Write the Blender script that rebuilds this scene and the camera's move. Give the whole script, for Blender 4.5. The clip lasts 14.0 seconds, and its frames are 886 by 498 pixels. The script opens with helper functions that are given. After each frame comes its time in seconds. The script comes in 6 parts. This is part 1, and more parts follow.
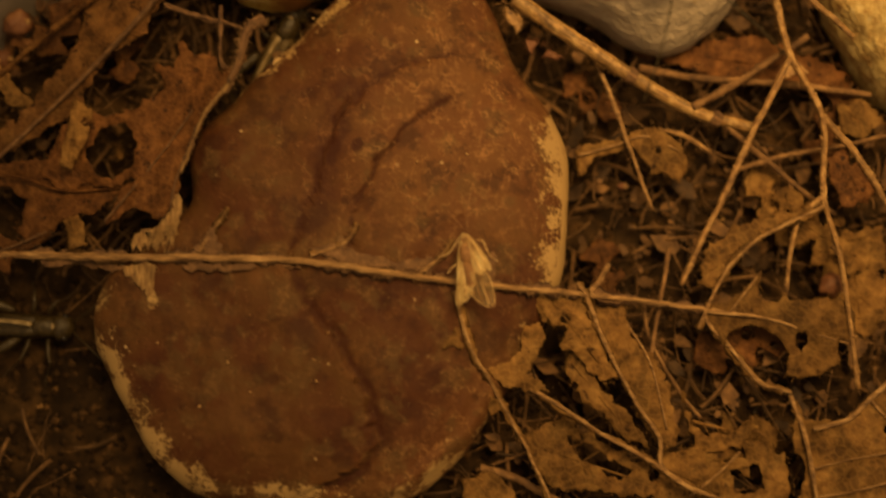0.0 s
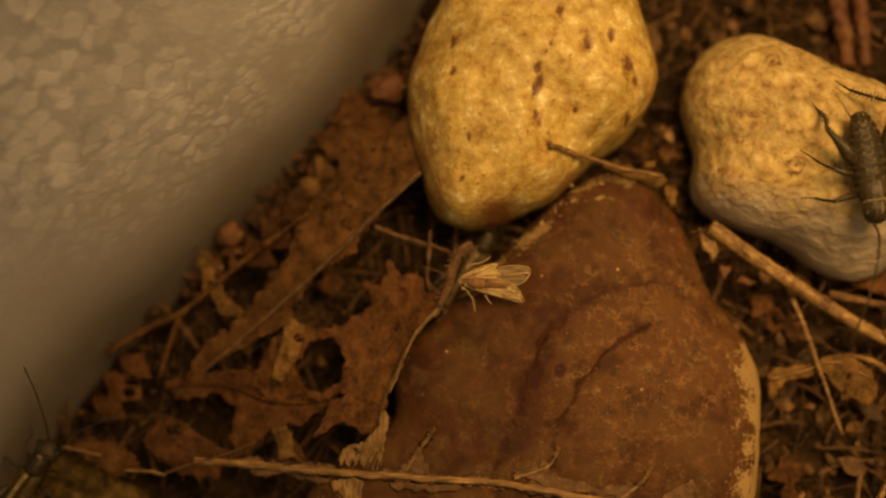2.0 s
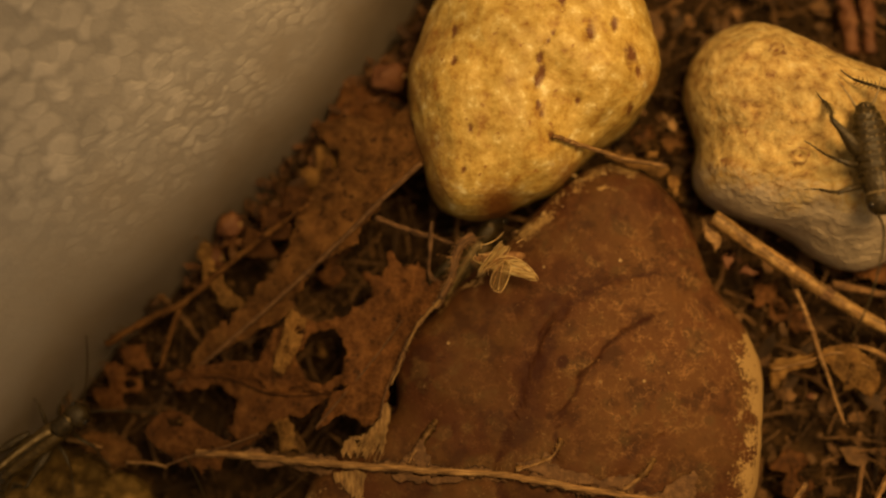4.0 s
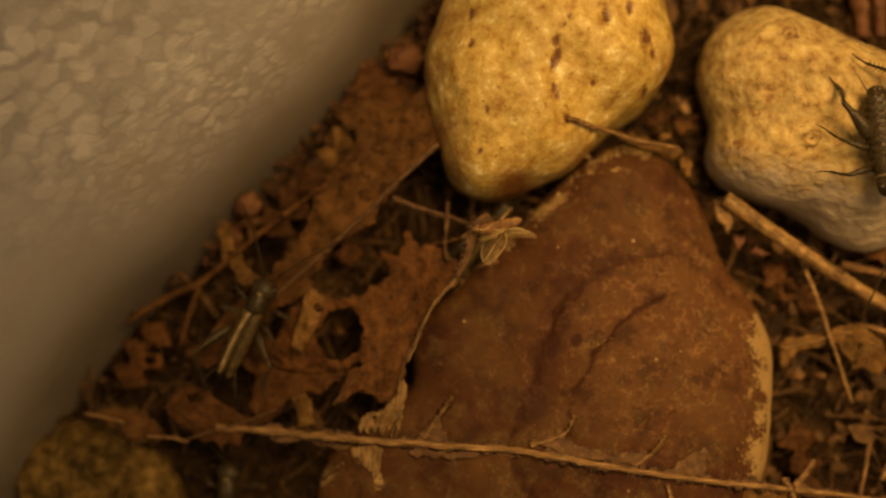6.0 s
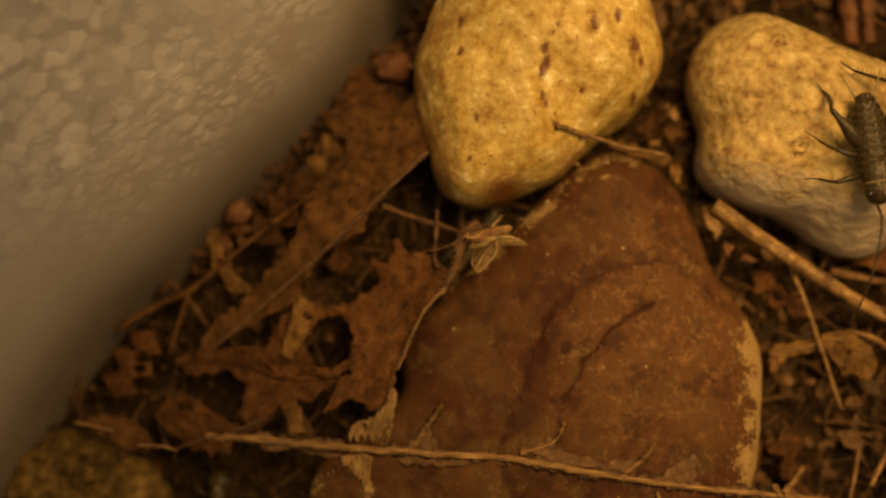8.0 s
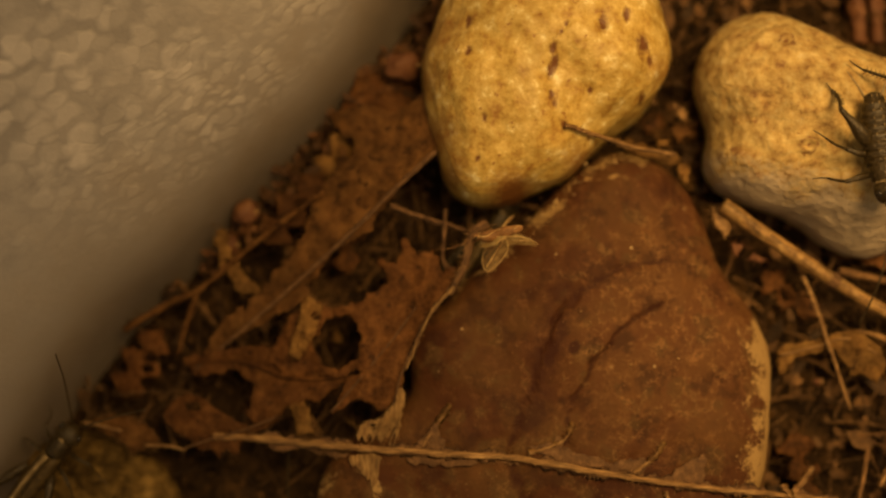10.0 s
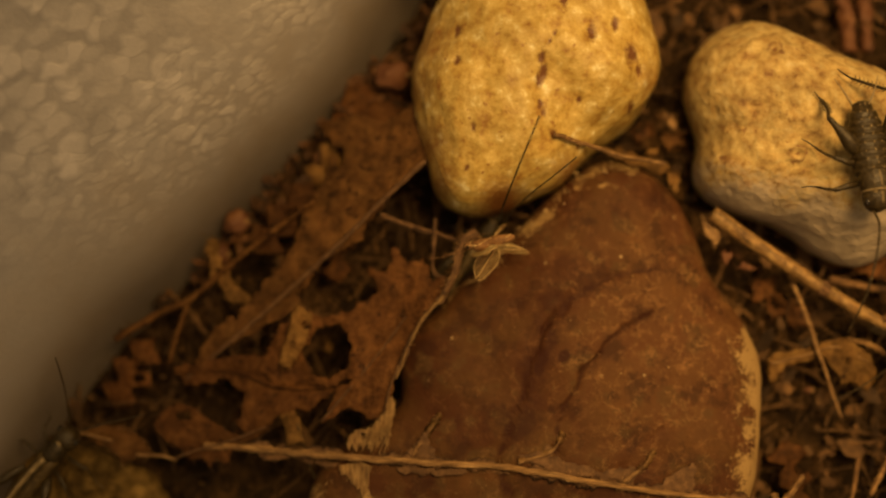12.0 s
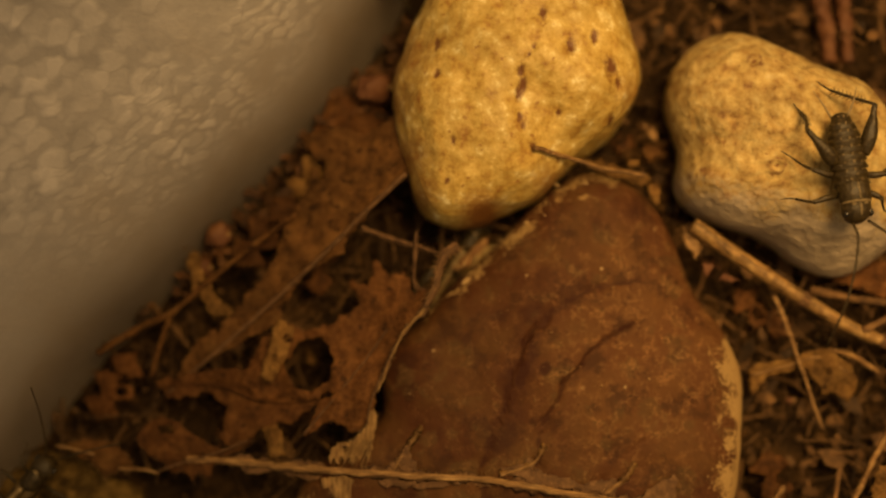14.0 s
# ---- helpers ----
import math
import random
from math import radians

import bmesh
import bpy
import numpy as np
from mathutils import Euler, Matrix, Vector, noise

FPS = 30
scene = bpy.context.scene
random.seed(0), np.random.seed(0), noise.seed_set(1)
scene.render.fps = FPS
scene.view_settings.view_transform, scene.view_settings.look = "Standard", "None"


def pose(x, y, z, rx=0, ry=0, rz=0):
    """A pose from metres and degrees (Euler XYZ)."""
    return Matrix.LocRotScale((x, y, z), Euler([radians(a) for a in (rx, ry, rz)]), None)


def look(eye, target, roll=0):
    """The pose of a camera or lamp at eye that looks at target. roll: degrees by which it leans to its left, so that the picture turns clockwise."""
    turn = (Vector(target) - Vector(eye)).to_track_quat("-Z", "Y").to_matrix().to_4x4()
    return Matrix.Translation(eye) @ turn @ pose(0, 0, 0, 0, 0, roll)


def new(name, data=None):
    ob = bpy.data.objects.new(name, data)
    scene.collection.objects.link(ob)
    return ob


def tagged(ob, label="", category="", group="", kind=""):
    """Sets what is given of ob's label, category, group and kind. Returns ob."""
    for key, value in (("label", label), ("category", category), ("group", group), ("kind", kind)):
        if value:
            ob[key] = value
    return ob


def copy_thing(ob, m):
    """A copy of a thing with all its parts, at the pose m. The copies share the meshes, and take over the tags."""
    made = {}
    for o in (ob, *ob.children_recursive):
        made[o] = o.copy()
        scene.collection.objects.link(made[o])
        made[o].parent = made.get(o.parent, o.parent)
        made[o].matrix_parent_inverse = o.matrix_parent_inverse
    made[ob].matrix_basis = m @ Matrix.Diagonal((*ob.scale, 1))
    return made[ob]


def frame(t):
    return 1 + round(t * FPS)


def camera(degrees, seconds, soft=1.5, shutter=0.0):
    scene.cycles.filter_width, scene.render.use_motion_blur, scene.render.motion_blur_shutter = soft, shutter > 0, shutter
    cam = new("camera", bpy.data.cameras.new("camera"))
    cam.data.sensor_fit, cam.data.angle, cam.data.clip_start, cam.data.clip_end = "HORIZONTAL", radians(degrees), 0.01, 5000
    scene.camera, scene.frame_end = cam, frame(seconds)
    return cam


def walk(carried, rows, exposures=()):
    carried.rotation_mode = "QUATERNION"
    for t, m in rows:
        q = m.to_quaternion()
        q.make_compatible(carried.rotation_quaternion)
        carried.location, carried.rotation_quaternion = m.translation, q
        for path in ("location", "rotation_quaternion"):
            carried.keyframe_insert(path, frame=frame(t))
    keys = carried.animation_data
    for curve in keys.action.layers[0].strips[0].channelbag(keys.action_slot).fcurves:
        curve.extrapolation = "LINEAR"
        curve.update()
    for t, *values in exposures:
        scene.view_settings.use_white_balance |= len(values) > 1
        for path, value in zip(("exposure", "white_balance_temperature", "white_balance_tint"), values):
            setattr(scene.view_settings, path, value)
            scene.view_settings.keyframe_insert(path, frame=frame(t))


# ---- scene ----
cam = camera(44.0, 14.0, soft=2.2, shutter=0.5)
cam.data.dof.use_dof, cam.data.dof.focus_distance, cam.data.dof.aperture_fstop = True, 0.177, 4.4
METRES, EYE, TILT, LEAN, TURN = 0.064, 0.19, -85.0, 0.0, 0.0
ROWS = [
    (0, 0.0000, 0.0000, 0.0000, 0.00, 0.00, -0.00),
    (0.5, -0.0577, -0.0413, 0.1383, 0.84, 0.27, -0.40),
    (1, -0.1316, -0.0867, 0.3355, 1.26, 0.24, -0.54),
    (1.5, -0.2625, -0.1133, 0.4249, 1.79, 1.40, -1.01),
    (2, -0.3981, -0.1165, 0.4347, 2.42, 2.56, -1.52),
    (2.5, -0.3957, -0.1050, 0.4493, 2.80, 1.57, -1.47),
    (2.7, -0.3597, -0.0994, 0.4499, 2.86, 1.49, -1.36),
    (4.8, -0.4345, -0.1034, 0.5001, 2.04, 0.27, -1.40),
    (5, -0.4337, -0.1017, 0.5016, 2.11, -0.19, -1.36),
    (5.5, -0.4486, -0.0873, 0.4775, 2.00, -0.35, -1.52),
    (6, -0.4448, -0.1516, 0.4772, 2.41, 0.17, -1.62),
    (6.5, -0.4374, -0.1571, 0.4861, 2.27, 0.12, -1.55),
    (7, -0.4284, -0.1537, 0.4751, 2.22, 0.40, -1.54),
    (7.5, -0.4294, -0.1529, 0.4991, 2.16, 0.05, -1.51),
    (8, -0.4351, -0.1512, 0.4973, 2.07, 0.19, -1.46),
    (8.5, -0.4369, -0.1522, 0.4921, 2.26, 0.39, -1.47),
    (11, -0.4529, -0.1480, 0.4908, 2.23, 0.23, -1.36),
    (11.5, -0.4418, -0.1487, 0.4906, 2.35, 0.25, -1.31),
    (12, -0.4134, -0.1520, 0.4971, 2.39, 0.66, -1.33),
    (12.5, -0.4284, -0.1471, 0.5095, 2.11, 0.36, -0.99),
    (13, -0.4058, -0.1475, 0.5099, 1.93, 0.39, -0.95),
    (13.5, -0.3861, -0.1501, 0.5135, 2.20, 0.52, -1.05),
    (14, -0.3741, -0.1536, 0.5345, 2.19, 0.61, -1.07),
]
walk(cam, [(t, pose(0, 0, EYE, TILT, LEAN, TURN) @ pose(METRES * x, METRES * y, METRES * z, 90 + pitch, roll, yaw)) for t, x, y, z, yaw, pitch, roll in ROWS], exposures=[(0.0, 0.18), (1.1, 0.06), (2.2, -0.04), (14.0, -0.03)])

# ---- light: one warm heat lamp above the far side of the tub, dim warm room ----
world = bpy.data.worlds.new("room_light")
scene.world = world
world.use_nodes = True
world.node_tree.nodes["Background"].inputs[0].default_value = (1.0, 0.68, 0.34, 1)
world.node_tree.nodes["Background"].inputs[1].default_value = 0.3
lamp = new("heat_lamp", bpy.data.lights.new("heat_lamp", "AREA"))
lamp.data.shape, lamp.data.size = "DISK", 0.13
lamp.data.energy, lamp.data.color, lamp.data.spread = 0.164, (1.0, 0.575, 0.19), radians(76)
lamp.matrix_world = look((0.06, 0.115, 0.27), (0.036, 0.042, 0.01))
scene.view_settings.exposure = 0.0

MM = 0.001


# ---- materials (all sizes in millimetres) ----
def material(name, colours, grain=3.0, rough=0.7, bump=0.3, bump_size=1.0, spots=None, gloss=0.5, through_light=0.0, per_object=0.0, stretch=(1, 1, 1), per_island=0.0, mark=None, net=0.0, blotch=0.0, blotch_size=7.0, fibre=0.0):
    """Two-scale noise colour, fine relief, optional darker or lighter spots (colour, size, threshold)."""
    m = bpy.data.materials.new(name)
    m.use_nodes = True
    nt = m.node_tree
    n, l = nt.nodes, nt.links
    bsdf = n["Principled BSDF"]
    co = n.new("ShaderNodeTexCoord")
    mp = n.new("ShaderNodeMapping")
    mp.inputs["Scale"].default_value = [1000.0 * s for s in stretch]
    l.new(co.outputs["Object"], mp.inputs["Vector"])
    big = n.new("ShaderNodeTexNoise")
    big.inputs["Scale"].default_value, big.inputs["Detail"].default_value, big.inputs["Roughness"].default_value = 1.0 / grain, 8.0, 0.62
    l.new(mp.outputs[0], big.inputs["Vector"])
    ramp = n.new("ShaderNodeValToRGB")
    el = ramp.color_ramp.elements
    while len(el) < len(colours):
        el.new(0.5)
    for i, c in enumerate(colours):
        el[i].position = 0.3 + 0.42 * i / max(1, len(colours) - 1)
        el[i].color = (*c, 1)
    l.new(big.outputs[0], ramp.inputs[0])
    colour = ramp.outputs[0]
    if spots:
        sc, size, thr = spots
        sp = n.new("ShaderNodeTexNoise")
        sp.inputs["Scale"].default_value, sp.inputs["Detail"].default_value = 1.0 / size, 4.0
        l.new(mp.outputs[0], sp.inputs["Vector"])
        sr = n.new("ShaderNodeMapRange")
        sr.inputs[1].default_value, sr.inputs[2].default_value = thr, thr + 0.06
        l.new(sp.outputs[0], sr.inputs[0])
        mx = n.new("ShaderNodeMix")
        mx.data_type = "RGBA"
        l.new(sr.outputs[0], mx.inputs[0])
        l.new(colour, mx.inputs[6])
        mx.inputs[7].default_value = (*sc, 1)
        colour = mx.outputs[2]
    for attribute, tint, low, high in mark or ():
        at = n.new("ShaderNodeAttribute")
        at.attribute_name = attribute
        fl = n.new("ShaderNodeTexNoise")
        fl.inputs["Scale"].default_value, fl.inputs["Detail"].default_value, fl.inputs["Roughness"].default_value = 1.0, 6.0, 0.72
        l.new(mp.outputs[0], fl.inputs["Vector"])
        ad = n.new("ShaderNodeMath")
        ad.operation = "ADD"
        l.new(at.outputs["Fac"], ad.inputs[0])
        l.new(fl.outputs[0], ad.inputs[1])
        wr = n.new("ShaderNodeMapRange")
        wr.inputs[1].default_value, wr.inputs[2].default_value = low, high
        l.new(ad.outputs[0], wr.inputs[0])
        wm = n.new("ShaderNodeMix")
        wm.data_type = "RGBA"
        l.new(wr.outputs[0], wm.inputs[0])
        l.new(colour, wm.inputs[6])
        wm.inputs[7].default_value = (*tint, 1)
        colour = wm.outputs[2]
    strands = None
    if fibre:
        xyz = n.new("ShaderNodeCombineXYZ")
        for k, (attribute, factor) in enumerate((("around_x", 1.6), ("around_y", 1.6), ("run", 0.16))):
            fa, fm = n.new("ShaderNodeAttribute"), n.new("ShaderNodeMath")
            fa.attribute_name, fm.operation, fm.inputs[1].default_value = attribute, "MULTIPLY", factor
            l.new(fa.outputs["Fac"], fm.inputs[0])
            l.new(fm.outputs[0], xyz.inputs[k])
        strands = n.new("ShaderNodeTexNoise")
        strands.inputs["Scale"].default_value, strands.inputs["Detail"].default_value, strands.inputs["Roughness"].default_value = 1.3, 6.0, 0.7
        l.new(xyz.outputs[0], strands.inputs["Vector"])
        fr = n.new("ShaderNodeMapRange")
        fr.inputs[1].default_value, fr.inputs[2].default_value = 0.36, 0.64
        fr.inputs[3].default_value, fr.inputs[4].default_value = 1.0 - fibre, 1.0 + 0.5 * fibre
        l.new(strands.outputs[0], fr.inputs[0])
        fh = n.new("ShaderNodeHueSaturation")
        l.new(fr.outputs[0], fh.inputs["Value"])
        l.new(colour, fh.inputs["Color"])
        colour = fh.outputs[0]
    if blotch:
        bl = n.new("ShaderNodeTexNoise")
        bl.inputs["Scale"].default_value, bl.inputs["Detail"].default_value, bl.inputs["Roughness"].default_value, bl.inputs["Distortion"].default_value = 1.0 / blotch_size, 5.0, 0.6, 0.8
        l.new(mp.outputs[0], bl.inputs["Vector"])
        br = n.new("ShaderNodeMapRange")
        br.inputs[1].default_value, br.inputs[2].default_value = 0.36, 0.62
        br.inputs[3].default_value, br.inputs[4].default_value = 1.0 - blotch, 1.0 + 0.35 * blotch
        l.new(bl.outputs[0], br.inputs[0])
        bh = n.new("ShaderNodeHueSaturation")
        l.new(br.outputs[0], bh.inputs["Value"])
        l.new(colour, bh.inputs["Color"])
        colour = bh.outputs[0]
    lines = None
    if net:
        vo = n.new("ShaderNodeTexVoronoi")
        vo.feature = "DISTANCE_TO_EDGE"
        vo.inputs["Scale"].default_value = 1.0 / net
        l.new(mp.outputs[0], vo.inputs["Vector"])
        lines = n.new("ShaderNodeMapRange")
        lines.inputs[1].default_value, lines.inputs[2].default_value = 0.02, 0.12
        lines.inputs[3].default_value, lines.inputs[4].default_value = 1.0, 0.0
        l.new(vo.outputs["Distance"], lines.inputs[0])
        nm = n.new("ShaderNodeMix")
        nm.data_type = "RGBA"
        half = n.new("ShaderNodeMath")
        half.operation = "MULTIPLY"
        half.inputs[1].default_value = 0.16
        l.new(lines.outputs[0], half.inputs[0])
        l.new(half.outputs[0], nm.inputs[0])
        l.new(colour, nm.inputs[6])
        nm.inputs[7].default_value = (*(1.25 * c for c in colours[-1]), 1)
        colour = nm.outputs[2]
    if per_object or per_island:
        oi = n.new("ShaderNodeObjectInfo" if per_object else "ShaderNodeNewGeometry")
        per_object = per_object or per_island
        hs = n.new("ShaderNodeHueSaturation")
        mr = n.new("ShaderNodeMapRange")
        mr.inputs[3].default_value, mr.inputs[4].default_value = 1 - per_object, 1 + per_object
        l.new(oi.outputs["Random" if "Random" in oi.outputs else "Random Per Island"], mr.inputs[0])
        l.new(mr.outputs[0], hs.inputs["Value"])
        l.new(colour, hs.inputs["Color"])
        colour = hs.outputs[0]
    l.new(colour, bsdf.inputs["Base Color"])
    bsdf.inputs["Roughness"].default_value = rough
    bsdf.inputs["Specular IOR Level"].default_value = gloss
    fine = n.new("ShaderNodeTexNoise")
    fine.inputs["Scale"].default_value, fine.inputs["Detail"].default_value = 1.0 / bump_size, 6.0
    l.new(mp.outputs[0], fine.inputs["Vector"])
    bp = n.new("ShaderNodeBump")
    bp.inputs["Strength"].default_value, bp.inputs["Distance"].default_value = bump, 0.0004 * bump_size
    if lines:
        both = n.new("ShaderNodeMath")
        both.operation = "MULTIPLY_ADD"
        both.inputs[1].default_value = 0.16
        l.new(lines.outputs[0], both.inputs[0])
        l.new(fine.outputs[0], both.inputs[2])
        l.new(both.outputs[0], bp.inputs["Height"])
    elif strands:
        both = n.new("ShaderNodeMath")
        both.operation = "MULTIPLY_ADD"
        both.inputs[1].default_value = 0.8
        l.new(strands.outputs[0], both.inputs[0])
        l.new(fine.outputs[0], both.inputs[2])
        l.new(both.outputs[0], bp.inputs["Height"])
    else:
        l.new(fine.outputs[0], bp.inputs["Height"])
    l.new(bp.outputs[0], bsdf.inputs["Normal"])
    if through_light:
        tr = n.new("ShaderNodeBsdfTranslucent")
        l.new(colour, tr.inputs["Color"])
        mxs = n.new("ShaderNodeMixShader")
        mxs.inputs[0].default_value = through_light
        l.new(bsdf.outputs[0], mxs.inputs[1])
        l.new(tr.outputs[0], mxs.inputs[2])
        l.new(mxs.outputs[0], n["Material Output"].inputs[0])
    return m


SOIL = material("dark_soil", [(0.009, 0.005, 0.0022), (0.03, 0.017, 0.007), (0.085, 0.046, 0.017)], grain=4, rough=0.9, bump=1.0, bump_size=0.8, gloss=0.15, blotch=0.5, blotch_size=12)
CRUMB = material("soil_crumb", [(0.012, 0.007, 0.003), (0.042, 0.023, 0.009), (0.14, 0.075, 0.027)], grain=2, rough=0.75, bump=0.9, bump_size=0.5, gloss=0.2, per_island=0.75)
FIBRE = material("litter_fibre", [(0.04, 0.02, 0.008), (0.11, 0.058, 0.021), (0.24, 0.135, 0.052)], grain=3, rough=0.85, bump=0.8, bump_size=0.4, per_island=0.65)
LEAF_RED = material("russet_leaf", [(0.038, 0.014, 0.0042), (0.105, 0.043, 0.013), (0.195, 0.09, 0.028)], grain=2.2, rough=0.7, bump=1.0, bump_size=0.8, through_light=0.12, per_object=0.28, spots=((0.03, 0.012, 0.005), 2.0, 0.62), net=1.5, blotch=0.4, blotch_size=6, gloss=0.18)
LEAF_OCHRE = material("ochre_leaf", [(0.05, 0.022, 0.007), (0.135, 0.062, 0.019), (0.235, 0.12, 0.038)], grain=2.6, rough=0.75, bump=1.0, bump_size=0.8, through_light=0.12, per_object=0.15, spots=((0.04, 0.016, 0.006), 2.0, 0.6), net=1.5, blotch=0.5, blotch_size=7, gloss=0.18)
LEAF_TAN = material("tan_leaf", [(0.068, 0.033, 0.0095), (0.178, 0.094, 0.028), (0.31, 0.18, 0.057)], grain=2.6, rough=0.75, bump=1.0, bump_size=0.8, through_light=0.12, per_object=0.28, spots=((0.06, 0.028, 0.01), 2.4, 0.66), net=1.5, blotch=0.5, blotch_size=6, gloss=0.18)
VEIN = material("leaf_vein", [(0.12, 0.06, 0.021), (0.3, 0.17, 0.062), (0.54, 0.35, 0.15)], grain=1.3, rough=0.75, bump=0.8, bump_size=0.6, stretch=(0.22, 1.6, 1.6), fibre=0.55)
STALK = material("brown_stalk", [(0.07, 0.033, 0.014), (0.15, 0.078, 0.032), (0.26, 0.145, 0.065)], grain=1.4, rough=0.85, bump=1.0, bump_size=0.5, fibre=0.55)
STRAW = material("straw_stick", [(0.17, 0.085, 0.024), (0.35, 0.205, 0.067), (0.57, 0.38, 0.15)], grain=1.5, rough=0.6, bump=0.5, bump_size=0.5, blotch=0.3, blotch_size=5, fibre=0.6)
TWIG = material("dry_twig", [(0.13, 0.064, 0.019), (0.31, 0.17, 0.055), (0.56, 0.355, 0.135)], grain=1.5, rough=0.65, bump=0.7, bump_size=0.5, spots=((0.13, 0.06, 0.02), 1.3, 0.64), blotch=0.2, blotch_size=5, fibre=0.55)
STONE = material("cream_stone", [(0.32, 0.155, 0.025), (0.52, 0.35, 0.08), (0.66, 0.49, 0.15), (0.96, 0.86, 0.48)], grain=2.4, rough=0.5, bump=0.6, bump_size=0.9, spots=((0.36, 0.19, 0.045), 1.4, 0.66), mark=[("worn", (0.17, 0.068, 0.017), 0.8, 1.2), ("stain", (0.24, 0.1, 0.022), 0.7, 1.35)], blotch=0.15, blotch_size=9)
STONE_GREY = material("buff_stone", [(0.23, 0.12, 0.033), (0.42, 0.285, 0.095), (0.55, 0.41, 0.155), (0.72, 0.59, 0.28)], grain=2.0, rough=0.75, bump=1.0, bump_size=1.2, spots=((0.3, 0.17, 0.055), 1.3, 0.65), mark=[("grey", (0.42, 0.345, 0.25), 0.55, 0.95), ("worn", (0.22, 0.105, 0.035), 0.8, 1.05)], blotch=0.22, blotch_size=5)
CREAM = material("cream_crust", [(0.22, 0.13, 0.05), (0.42, 0.29, 0.13), (0.55, 0.42, 0.2)], grain=1.2, rough=0.85, bump=0.8, bump_size=0.4, per_island=0.4)
FRAYED = material("frayed_blade", [(0.12, 0.06, 0.02), (0.25, 0.148, 0.053), (0.42, 0.28, 0.115)], grain=1.0, rough=0.85, bump=1.0, bump_size=0.4, stretch=(1.8, 0.4, 1.0), blotch=0.35, blotch_size=2)
MOSSY = material("mossy_stone", [(0.05, 0.03, 0.009), (0.145, 0.092, 0.028), (0.29, 0.19, 0.062)], grain=2.6, rough=0.95, bump=1.0, bump_size=1.6, gloss=0.15, blotch=0.55, blotch_size=7)
SEED = material("russet_seed_husk", [(0.08, 0.03, 0.012), (0.14, 0.055, 0.022), (0.21, 0.095, 0.036)], grain=3, rough=0.7, bump=0.5)
CHITIN = material("dark_chitin", [(0.012, 0.008, 0.003), (0.036, 0.025, 0.009), (0.09, 0.064, 0.025)], grain=0.5, rough=0.36, bump=1.0, bump_size=0.5, gloss=0.4)
CHITIN_PALE = material("olive_chitin", [(0.012, 0.0085, 0.0035), (0.03, 0.021, 0.008), (0.07, 0.049, 0.019)], grain=0.8, rough=0.4, bump=0.7, bump_size=0.3, gloss=0.3)
CHITIN_BAND = material("pale_band", [(0.2, 0.15, 0.07), (0.3, 0.23, 0.12)], grain=1, rough=0.5)
MOTH_WING = material("straw_wing", [(0.24, 0.13, 0.04), (0.74, 0.56, 0.23), (0.98, 0.88, 0.54)], grain=0.7, rough=0.5, bump=0.8, bump_size=0.4, through_light=0.25, stretch=(1.6, 0.3, 1.0))
CLEAR_WING = material("clear_wing", [(0.16, 0.09, 0.035), (0.4, 0.27, 0.11), (0.8, 0.64, 0.35)], grain=0.7, rough=0.2, bump=0.6, bump_size=0.4, through_light=0.3, stretch=(1.4, 0.4, 1.0))
MOTH_BELLY = material("brown_fur", [(0.12, 0.052, 0.018), (0.25, 0.125, 0.043), (0.42, 0.24, 0.09)], grain=0.8, rough=0.7, bump=0.8, bump_size=0.3)
MOTH_BODY = material("straw_fur", [(0.42, 0.27, 0.1), (0.66, 0.47, 0.2), (0.9, 0.75, 0.42)], grain=0.6, rough=0.7, bump=0.8, bump_size=0.3)
for wing_skin, clear in ((CLEAR_WING, 0.68), (MOTH_WING, 0.42)):
    film = wing_skin.node_tree
    film_mix, film_clear = film.nodes.new("ShaderNodeMixShader"), film.nodes.new("ShaderNodeBsdfTransparent")
    film_out = film.nodes["Material Output"]
    film_mix.inputs[0].default_value = clear
    film.links.new(film_out.inputs[0].links[0].from_socket, film_mix.inputs[1])
    film.links.new(film_clear.outputs[0], film_mix.inputs[2])
    film.links.new(film_mix.outputs[0], film_out.inputs[0])
FLAKE = material("leaf_flake", [(0.04, 0.02, 0.008), (0.105, 0.054, 0.019), (0.2, 0.11, 0.042)], grain=2, rough=0.8, bump=0.8, bump_size=0.6, per_island=0.75)
SCRAP = material("husk_scrap", [(0.04, 0.016, 0.005), (0.1, 0.043, 0.014), (0.2, 0.1, 0.032)], grain=2, rough=0.8, bump=0.7, bump_size=0.6, per_island=0.7)
WING_CASE = material("olive_wing_case", [(0.035, 0.023, 0.008), (0.07, 0.047, 0.017), (0.13, 0.09, 0.034)], grain=1.0, rough=0.5, gloss=0.25, bump=0.5, bump_size=0.4)
# Pale wing fold, its colour lightened to paint in the wings' highlight.
FOLD_GLINT = material("pale_fold_glint", [(0.1, 0.07, 0.028), (0.22, 0.16, 0.07), (0.42, 0.32, 0.17)], grain=1.2, rough=0.35)
EYE_SHINE = material("glossy_eye", [(0.01, 0.008, 0.006), (0.02, 0.015, 0.01)], grain=1, rough=0.12, bump=0.0)


